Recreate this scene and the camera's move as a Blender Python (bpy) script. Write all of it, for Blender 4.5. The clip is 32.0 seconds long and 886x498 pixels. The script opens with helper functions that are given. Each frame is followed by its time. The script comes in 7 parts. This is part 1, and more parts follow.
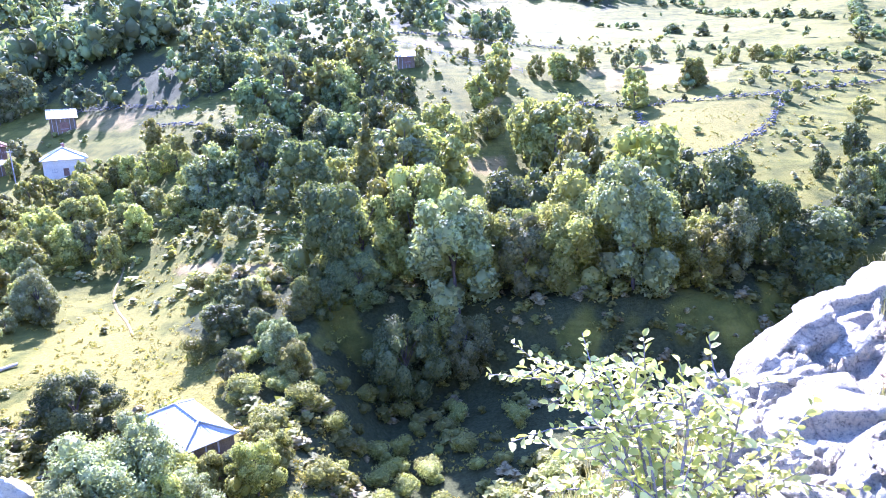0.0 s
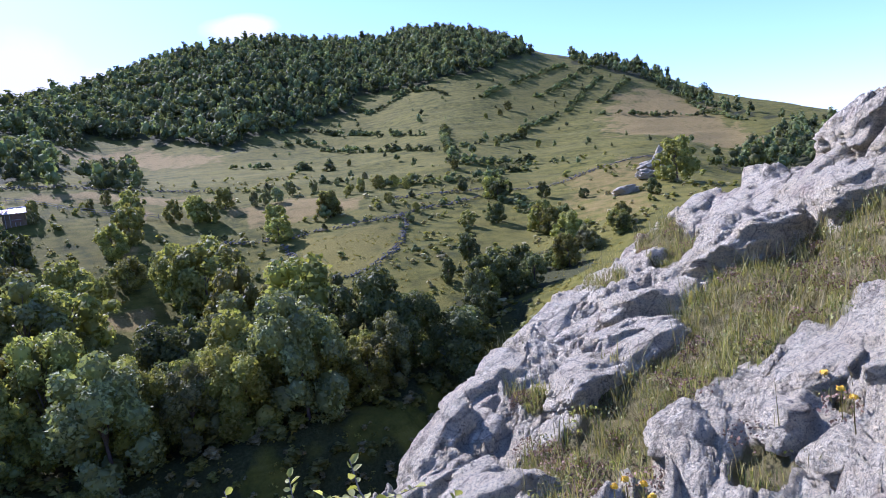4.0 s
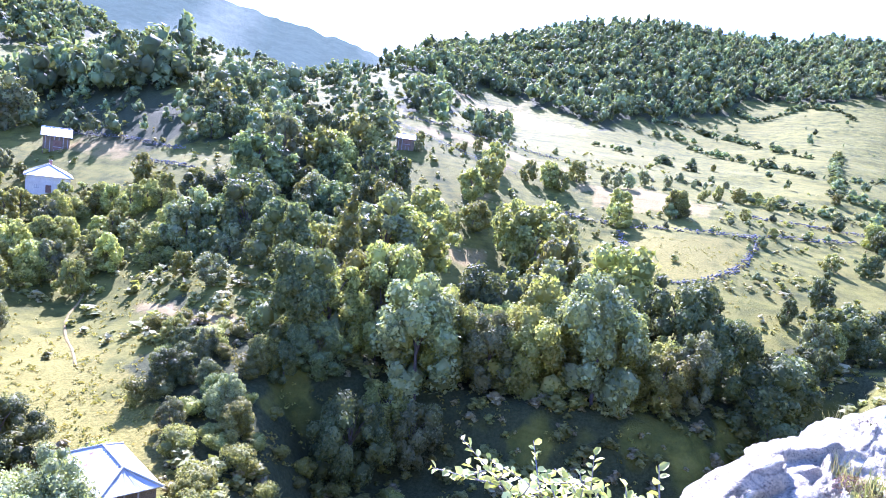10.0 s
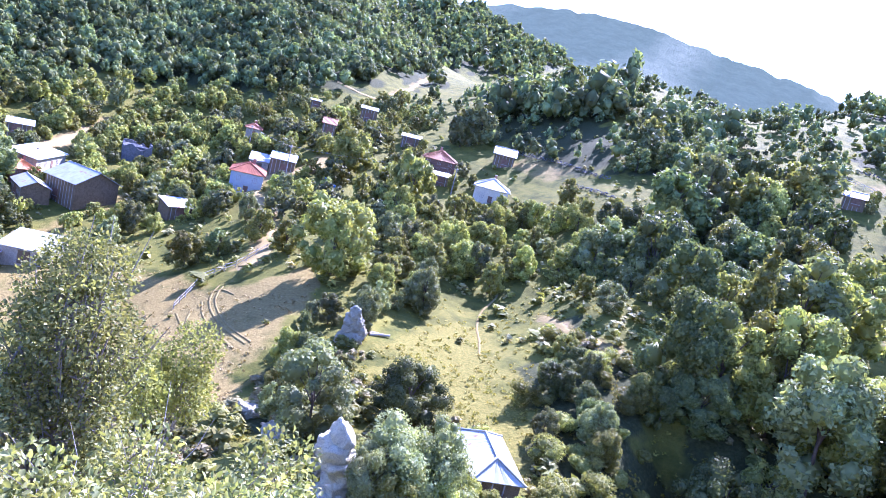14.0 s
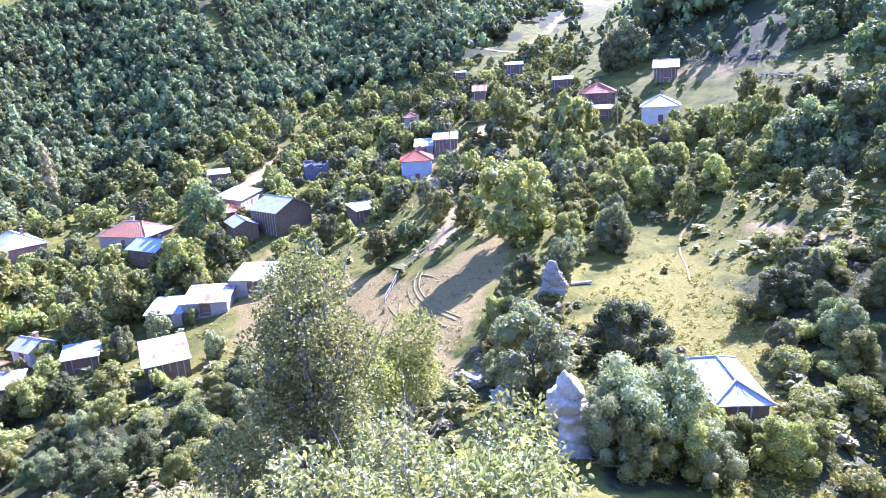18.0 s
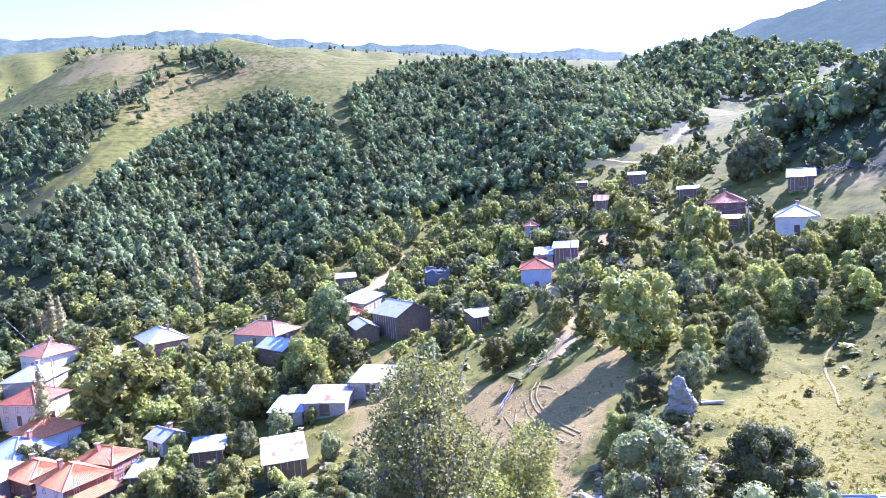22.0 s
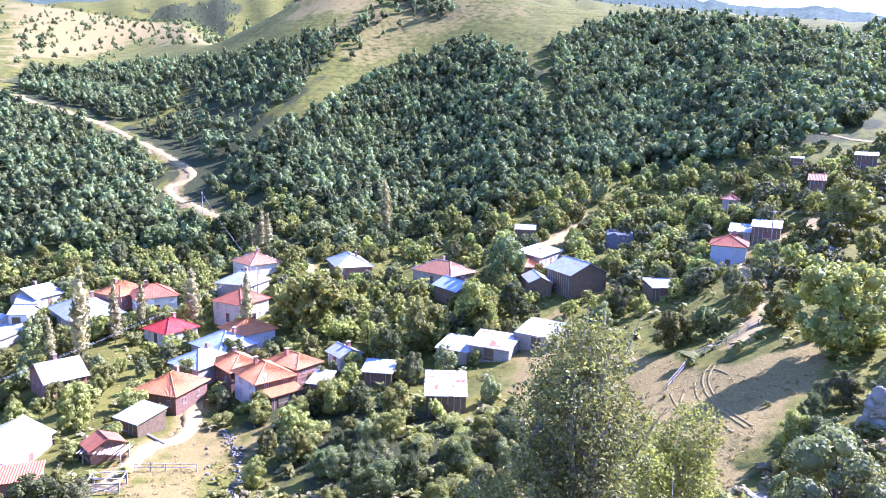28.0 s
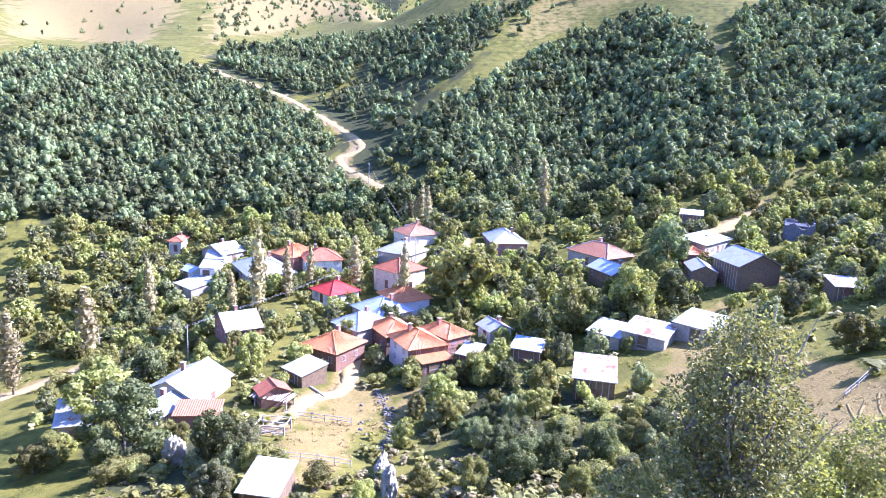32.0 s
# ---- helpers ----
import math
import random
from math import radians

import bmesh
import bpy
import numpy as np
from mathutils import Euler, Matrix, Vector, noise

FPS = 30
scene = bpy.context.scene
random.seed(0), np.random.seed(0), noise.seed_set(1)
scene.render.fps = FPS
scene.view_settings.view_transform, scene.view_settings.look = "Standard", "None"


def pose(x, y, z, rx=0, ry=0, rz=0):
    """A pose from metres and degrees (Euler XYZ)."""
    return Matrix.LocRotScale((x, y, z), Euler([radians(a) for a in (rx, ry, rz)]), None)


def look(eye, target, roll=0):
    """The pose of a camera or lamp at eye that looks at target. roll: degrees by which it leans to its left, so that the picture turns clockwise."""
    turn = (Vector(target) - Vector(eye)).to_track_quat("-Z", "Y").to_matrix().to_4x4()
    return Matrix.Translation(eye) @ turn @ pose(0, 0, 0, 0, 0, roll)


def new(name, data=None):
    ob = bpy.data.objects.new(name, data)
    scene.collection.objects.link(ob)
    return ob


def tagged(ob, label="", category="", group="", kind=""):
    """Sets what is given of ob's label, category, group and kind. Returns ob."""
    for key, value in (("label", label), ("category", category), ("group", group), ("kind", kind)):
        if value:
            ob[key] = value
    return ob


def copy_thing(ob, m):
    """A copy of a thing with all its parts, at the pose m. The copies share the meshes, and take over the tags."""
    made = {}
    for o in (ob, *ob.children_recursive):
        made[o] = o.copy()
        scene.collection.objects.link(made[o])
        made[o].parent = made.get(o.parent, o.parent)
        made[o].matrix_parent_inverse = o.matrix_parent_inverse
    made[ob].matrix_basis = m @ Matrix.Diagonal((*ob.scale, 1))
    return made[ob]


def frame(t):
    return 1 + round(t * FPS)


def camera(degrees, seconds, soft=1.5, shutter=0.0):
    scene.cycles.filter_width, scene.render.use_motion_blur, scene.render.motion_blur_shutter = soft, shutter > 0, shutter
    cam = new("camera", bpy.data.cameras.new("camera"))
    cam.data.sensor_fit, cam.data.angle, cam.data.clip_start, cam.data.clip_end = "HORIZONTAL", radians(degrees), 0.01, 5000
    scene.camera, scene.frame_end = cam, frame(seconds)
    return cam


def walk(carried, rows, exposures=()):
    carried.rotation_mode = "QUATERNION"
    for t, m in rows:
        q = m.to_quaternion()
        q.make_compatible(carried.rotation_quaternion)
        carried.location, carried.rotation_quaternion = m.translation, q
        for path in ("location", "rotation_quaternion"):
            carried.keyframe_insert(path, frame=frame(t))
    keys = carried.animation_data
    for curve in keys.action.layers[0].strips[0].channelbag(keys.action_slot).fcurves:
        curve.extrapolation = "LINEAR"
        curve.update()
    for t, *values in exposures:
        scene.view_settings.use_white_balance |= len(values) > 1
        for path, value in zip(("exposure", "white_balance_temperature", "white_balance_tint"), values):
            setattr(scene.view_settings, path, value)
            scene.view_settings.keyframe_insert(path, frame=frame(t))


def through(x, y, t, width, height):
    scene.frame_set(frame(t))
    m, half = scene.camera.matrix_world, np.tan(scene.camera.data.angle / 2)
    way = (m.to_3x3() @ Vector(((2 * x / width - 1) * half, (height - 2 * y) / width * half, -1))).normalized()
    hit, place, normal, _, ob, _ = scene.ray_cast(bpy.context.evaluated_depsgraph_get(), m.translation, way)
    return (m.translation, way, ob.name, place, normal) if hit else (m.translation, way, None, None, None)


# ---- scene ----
EYE = 55.0          # height of the viewpoint on the cliff edge, metres
cam = camera(66.31, 32.0, soft=0.9)
walk(cam, [
    (0, pose(0.000, 0, EYE, 76.12, 2.49, -0.62)),
    (0.5, pose(0.025, 0, EYE, 77.75, 2.86, -5.75)),
    (1, pose(0.050, 0, EYE, 80.79, 3.76, -9.78)),
    (1.5, pose(0.070, 0, EYE, 82.69, 4.90, -12.76)),
    (2, pose(0.090, 0, EYE, 84.12, 6.53, -15.98)),
    (2.5, pose(0.105, 0, EYE, 85.80, 6.98, -22.19)),
    (3, pose(0.120, 0, EYE, 85.39, 7.33, -26.82)),
    (3.5, pose(0.130, 0, EYE, 84.48, 6.95, -26.94)),
    (4, pose(0.140, 0, EYE, 84.73, 7.56, -29.94)),
    (4.5, pose(0.140, 0, EYE, 86.69, 9.35, -34.85)),
    (6.5, pose(0.130, 0, EYE, 89.48, 5.83, -34.28)),
    (7, pose(0.120, 0, EYE, 87.53, 2.99, -27.49)),
    (7.5, pose(0.100, 0, EYE, 86.51, 0.51, -23.61)),
    (8, pose(0.080, 0, EYE, 83.53, -2.49, -18.78)),
    (8.5, pose(0.060, 0, EYE, 80.95, -4.94, -14.90)),
    (9, pose(0.040, 0, EYE, 80.32, -6.55, -11.52)),
    (9.5, pose(0.020, 0, EYE, 81.73, -6.99, -7.04)),
    (10, pose(0.000, 0, EYE, 83.32, -7.72, -1.05)),
    (10.5, pose(-0.013, 0, EYE, 84.27, -8.71, 5.07)),
    (11, pose(-0.025, 0, EYE, 84.64, -10.77, 10.35)),
    (11.5, pose(-0.038, 0, EYE, 83.65, -12.28, 13.69)),
    (12, pose(-0.050, 0, EYE, 82.20, -12.42, 18.71)),
    (12.5, pose(-0.058, 0, EYE, 81.11, -12.02, 22.45)),
    (13, pose(-0.067, 0, EYE, 80.55, -13.41, 27.11)),
    (13.5, pose(-0.075, 0, EYE, 80.16, -14.43, 28.71)),
    (14, pose(-0.083, 0, EYE, 79.40, -14.25, 34.06)),
    (14.5, pose(-0.092, 0, EYE, 76.76, -14.13, 39.46)),
    (15, pose(-0.100, 0, EYE, 76.47, -13.87, 44.05)),
    (15.5, pose(-0.101, 0, EYE, 76.05, -14.70, 45.86)),
    (17.5, pose(-0.103, 0, EYE, 72.66, -5.86, 48.47)),
    (18, pose(-0.104, 0, EYE, 74.63, 3.41, 45.90)),
    (18.5, pose(-0.104, 0, EYE, 75.34, 5.49, 46.01)),
    (19, pose(-0.105, 0, EYE, 75.21, 5.48, 46.93)),
    (19.5, pose(-0.105, 0, EYE, 74.99, 5.70, 47.73)),
    (20, pose(-0.106, 0, EYE, 75.60, 5.58, 49.86)),
    (20.5, pose(-0.106, 0, EYE, 81.24, 5.38, 51.77)),
    (21, pose(-0.107, 0, EYE, 83.40, 4.91, 52.28)),
    (21.5, pose(-0.108, 0, EYE, 84.17, 4.76, 53.68)),
    (22, pose(-0.108, 0, EYE, 84.29, 3.74, 56.00)),
    (22.5, pose(-0.109, 0, EYE, 83.89, 3.14, 57.52)),
    (23, pose(-0.109, 0, EYE, 83.14, 2.29, 59.41)),
    (23.5, pose(-0.110, 0, EYE, 82.42, 1.41, 60.72)),
    (24, pose(-0.111, 0, EYE, 81.91, 1.17, 61.47)),
    (24.5, pose(-0.111, 0, EYE, 81.32, 0.66, 62.63)),
    (25, pose(-0.112, 0, EYE, 81.86, 0.68, 64.18)),
    (25.5, pose(-0.112, 0, EYE, 82.76, 1.06, 64.80)),
    (27.5, pose(-0.115, 0, EYE, 81.92, -0.86, 70.15)),
    (28, pose(-0.115, 0, EYE, 80.60, -1.54, 71.93)),
    (28.5, pose(-0.116, 0, EYE, 79.16, -1.66, 73.52)),
    (29, pose(-0.116, 0, EYE, 78.71, -1.59, 74.69)),
    (29.5, pose(-0.117, 0, EYE, 78.43, -2.02, 76.50)),
    (30, pose(-0.118, 0, EYE, 77.43, -2.30, 79.00)),
    (30.5, pose(-0.118, 0, EYE, 76.09, -2.20, 80.76)),
    (31, pose(-0.119, 0, EYE, 75.14, -2.33, 82.79)),
    (31.5, pose(-0.119, 0, EYE, 74.90, -2.47, 84.79)),
    (32, pose(-0.120, 0, EYE, 78.19, -2.46, 85.39)),
], exposures=[
    (0, 2.9, 4400, 45),
    (1.5, 2.5, 4400, 45),
    (2, 2.15, 4400, 45),
    (2.6, 1.3, 4520, 40),
    (4.5, 0.9, 4580, 38),
    (7.5, 0.95, 4580, 38),
    (8.3, 1.62, 4520, 40),
    (9, 2.2, 4400, 45),
    (10, 2.66, 4400, 45),
    (11, 2.23, 4400, 45),
    (12, 2.03, 4400, 45),
    (13, 2.33, 4400, 45),
    (18, 2.46, 4360, 47),
    (21, 2.48, 4360, 47),
    (22, 2.3, 4360, 47),
    (32, 2.22, 4460, 44),
])

# ---- daylight ----
SUN_AZ, SUN_EL = -11.0, 39.0      # degrees: clockwise from +y, and above the horizon
world = bpy.data.worlds.new("sky")
scene.world = world
world.use_nodes = True
wn = world.node_tree.nodes
sky = wn.new("ShaderNodeTexSky")
sky.sky_type = "NISHITA"
sky.sun_disc = False
sky.sun_elevation = radians(SUN_EL)
sky.sun_rotation = radians(SUN_AZ)
sky.altitude = 900
sky.air_density, sky.dust_density, sky.ozone_density = 1.0, 0.8, 1.0
wn["Background"].inputs["Strength"].default_value = 0.115
world.node_tree.links.new(sky.outputs["Color"], wn["Background"].inputs["Color"])
sun = new("sun", bpy.data.lights.new("sun", "SUN"))
sun.data.energy, sun.data.angle, sun.data.color = 5.6, radians(0.6), (1.0, 0.86, 0.62)
sun.matrix_world = look((0, 0, 300), (-300 * math.sin(radians(SUN_AZ)), -300 * math.cos(radians(SUN_AZ)), 300 - 300 * math.tan(radians(SUN_EL))))

# ---- materials ----
def material(name, rough=0.8, metal=0.0, spec=0.3):
    m = bpy.data.materials.new(name)
    m.use_nodes = True
    p = m.node_tree.nodes["Principled BSDF"]
    p.inputs["Roughness"].default_value, p.inputs["Metallic"].default_value = rough, metal
    p.inputs["Specular IOR Level"].default_value = spec
    return m, m.node_tree.nodes, m.node_tree.links, p


def position(n):
    return n.new("ShaderNodeNewGeometry").outputs["Position"]


def noise_of(n, l, at, scale, detail=5.0, rough=0.55):
    t = n.new("ShaderNodeTexNoise")
    t.inputs["Scale"].default_value, t.inputs["Detail"].default_value, t.inputs["Roughness"].default_value = scale, detail, rough
    l.new(at, t.inputs["Vector"])
    return t.outputs["Fac"]


def noise_colour(n, l, at, scale):
    t = n.new("ShaderNodeTexNoise")
    t.inputs["Scale"].default_value = scale
    l.new(at, t.inputs["Vector"])
    return t.outputs["Color"]


def ramp(n, l, fac, stops):
    r = n.new("ShaderNodeValToRGB")
    while len(r.color_ramp.elements) < len(stops):
        r.color_ramp.elements.new(0.5)
    for e, (at, c) in zip(r.color_ramp.elements, stops):
        e.position, e.color = at, (*c, 1)
    l.new(fac, r.inputs["Fac"])
    return r.outputs["Color"]


def mixed(n, l, fac, a, b, how="MIX"):
    x = n.new("ShaderNodeMix")
    x.data_type, x.blend_type = "RGBA", how
    if isinstance(fac, float):
        x.inputs["Factor"].default_value = fac
    else:
        l.new(fac, x.inputs["Factor"])
    for sock, v in ((x.inputs["A"], a), (x.inputs["B"], b)):
        if isinstance(v, tuple):
            sock.default_value = (*v, 1)
        else:
            l.new(v, sock)
    return x.outputs["Result"]


def bumped(n, l, p, height, strength, distance):
    b = n.new("ShaderNodeBump")
    b.inputs["Strength"].default_value, b.inputs["Distance"].default_value = strength, distance
    l.new(height, b.inputs["Height"])
    l.new(b.outputs["Normal"], p.inputs["Normal"])


def surface(name, a, b, scale=1.5, fine=25.0, rough=0.8, metal=0.0, spec=0.3, bump=0.3, depth=0.03, object_tint=0.0):
    """Two colours mottled at a coarse and a fine scale, with relief."""
    m, n, l, p = material(name, rough, metal, spec)
    at = position(n)
    coarse, grain = noise_of(n, l, at, scale), noise_of(n, l, at, fine)
    c = ramp(n, l, coarse, [(0.35, a), (0.65, b)])
    c = mixed(n, l, 0.5, c, ramp(n, l, grain, [(0.3, tuple(0.6 * v for v in a)), (0.7, tuple(min(1.25 * v, 0.9) for v in b))]))
    if object_tint:
        info = n.new("ShaderNodeObjectInfo")
        h = n.new("ShaderNodeHueSaturation")
        mr = n.new("ShaderNodeMapRange")
        mr.inputs["To Min"].default_value, mr.inputs["To Max"].default_value = 1 - object_tint, 1 + object_tint
        l.new(info.outputs["Random"], mr.inputs["Value"])
        l.new(mr.outputs["Result"], h.inputs["Value"])
        l.new(c, h.inputs["Color"])
        c = h.outputs["Color"]
    l.new(c, p.inputs["Base Color"])
    bumped(n, l, p, grain, bump, depth)
    return m


def foliage(name, dark, light, shine=0.35, through=0.22, patch=0.16, own=0.5):
    """Leaves: each leaf a little different, trees differing from their neighbours, part of the light passing through."""
    m, n, l, p = material(name, 0.62, 0.0, shine * 0.36)
    geo = n.new("ShaderNodeNewGeometry")
    info = n.new("ShaderNodeObjectInfo")
    leaf = ramp(n, l, geo.outputs["Random Per Island"], [(0.0, dark), (1.0, light)])
    big = noise_of(n, l, geo.outputs["Position"], patch, 2.0)
    h = n.new("ShaderNodeHueSaturation")
    add = n.new("ShaderNodeMath")
    add.operation = "ADD"
    l.new(big, add.inputs[0])
    half = n.new("ShaderNodeMath")
    half.operation = "MULTIPLY"
    half.inputs[1].default_value = own
    l.new(info.outputs["Random"], half.inputs[0])
    l.new(half.outputs[0], add.inputs[1])
    hue, val = n.new("ShaderNodeMapRange"), n.new("ShaderNodeMapRange")
    for mr, lo, hi in ((hue, 0.475, 0.512), (val, 0.5, 1.5)):
        mr.inputs["From Min"].default_value, mr.inputs["From Max"].default_value = 0.35, 0.65 + own * 0.9
        mr.inputs["To Min"].default_value, mr.inputs["To Max"].default_value = hi, lo
        l.new(add.outputs[0], mr.inputs["Value"])
    l.new(hue.outputs["Result"], h.inputs["Hue"])
    l.new(val.outputs["Result"], h.inputs["Value"])
    l.new(leaf, h.inputs["Color"])
    l.new(h.outputs["Color"], p.inputs["Base Color"])
    tr = n.new("ShaderNodeBsdfTranslucent")
    warm = mixed(n, l, 1.0, h.outputs["Color"], (1.0, 1.0, 0.45), "MULTIPLY")
    l.new(warm, tr.inputs["Color"])
    mx = n.new("ShaderNodeMixShader")
    mx.inputs["Fac"].default_value = through
    l.new(p.outputs["BSDF"], mx.inputs[1])
    l.new(tr.outputs["BSDF"], mx.inputs[2])
    l.new(mx.outputs["Shader"], n["Material Output"].inputs["Surface"])
    return m


def sheet(name, a, b, rough=0.4, metal=0.25, rust=0.0):
    """Painted or galvanised sheet roofing with weather streaks and some rust."""
    m, n, l, p = material(name, rough, metal, 0.25 if metal else 0.08)
    at = position(n)
    c = ramp(n, l, noise_of(n, l, at, 0.9, 6.0), [(0.3, a), (0.7, b)])
    spots = ramp(n, l, noise_of(n, l, at, 0.45, 7.0, 0.7), [(0.62 - rust, (0, 0, 0)), (0.7 - rust, (1, 1, 1))])
    c = mixed(n, l, spots, c, (0.26, 0.12, 0.06))
    l.new(c, p.inputs["Base Color"])
    bumped(n, l, p, noise_of(n, l, at, 6.0), 0.2, 0.02)
    return m


def limestone(name="limestone", tone=1.0, streak=7.0):
    """Weathered grey limestone: lichen patches, dark streaks along the bedding, rust stains and pits; fine specks paint
    in lit facets.
    """
    m, n, l, p = material(name, 0.92, 0.0, 0.15)
    at = position(n)
    big, mid, fine = noise_of(n, l, at, 0.8, 6.0, 0.6), noise_of(n, l, at, 4.5, 8.0, 0.65), noise_of(n, l, at, 17.0, 8.0, 0.75)
    c = ramp(n, l, big, [(0.3, (0.7, 0.64, 0.44)), (0.55, (0.84, 0.77, 0.54)), (0.75, (0.9, 0.83, 0.61))])
    c = mixed(n, l, ramp(n, l, mid, [(0.6, (0, 0, 0)), (0.72, (1, 1, 1))]), c, (0.31, 0.28, 0.22))
    c = mixed(n, l, ramp(n, l, noise_of(n, l, at, 2.1, 5.0), [(0.6, (0, 0, 0)), (0.72, (1, 1, 1))]), c, (0.5, 0.39, 0.28))
    c = mixed(n, l, 0.4, c, ramp(n, l, fine, [(0.36, (0.2, 0.18, 0.165)), (0.46, (0.76, 0.7, 0.49)), (0.6, (0.95, 0.89, 0.67))]))
    # speck tones put lit-white facets and dark pits into the colour
    speck = noise_of(n, l, at, 55.0, 5.0, 0.75)
    c = mixed(n, l, 0.75, c, ramp(n, l, speck, [(0.36, (0.35, 0.34, 0.32)), (0.47, (1.0, 1.0, 1.0)), (0.64, (1.3, 1.28, 1.25))]), "MULTIPLY")
    l.new(c, p.inputs["Base Color"])
    mp = n.new("ShaderNodeMapping")
    mp.inputs["Rotation"].default_value = (0.2, 0.33, 0.1)
    mp.inputs["Scale"].default_value = (0.22, 1.0, 1.6)
    l.new(at, mp.inputs["Vector"])
    vor = n.new("ShaderNodeTexVoronoi")
    vor.feature = "DISTANCE_TO_EDGE"
    vor.inputs["Scale"].default_value = 3.2
    warp = mixed(n, l, 0.82, noise_colour(n, l, at, 2.5), at)
    l.new(warp, vor.inputs["Vector"])
    crack = ramp(n, l, vor.outputs["Distance"], [(0.0, (0.1, 0.09, 0.085)), (0.03, (1, 1, 1))])
    c = mixed(n, l, 0.45, c, crack, "MULTIPLY")
    c = mixed(n, l, ramp(n, l, noise_of(n, l, at, 11.0, 6.0, 0.7), [(0.62, (0, 0, 0)), (0.72, (1, 1, 1))]), c, (0.12, 0.11, 0.105))
    bands = noise_of(n, l, mp.outputs["Vector"], streak, 7.0, 0.7)
    c = mixed(n, l, 1.0, c, ramp(n, l, bands, [(0.33, (0.5 * tone, 0.48 * tone, 0.47 * tone)), (0.42, (0.95 * tone, 0.92 * tone, 0.88 * tone)), (0.62, (tone, tone, tone))]), "MULTIPLY")
    l.new(c, p.inputs["Base Color"])
    both = n.new("ShaderNodeMath")
    both.operation = "ADD"
    l.new(mid, both.inputs[0])
    sm = n.new("ShaderNodeMath")
    sm.operation = "MULTIPLY"
    sm.inputs[1].default_value = 0.9
    l.new(fine, sm.inputs[0])
    l.new(sm.outputs[0], both.inputs[1])
    grit = n.new("ShaderNodeMath")
    grit.operation = "MULTIPLY_ADD"
    grit.inputs[1].default_value = 0.45
    l.new(speck, grit.inputs[0])
    l.new(both.outputs[0], grit.inputs[2])
    bumped(n, l, p, grit.outputs[0], 1.0, 0.19)
    return m


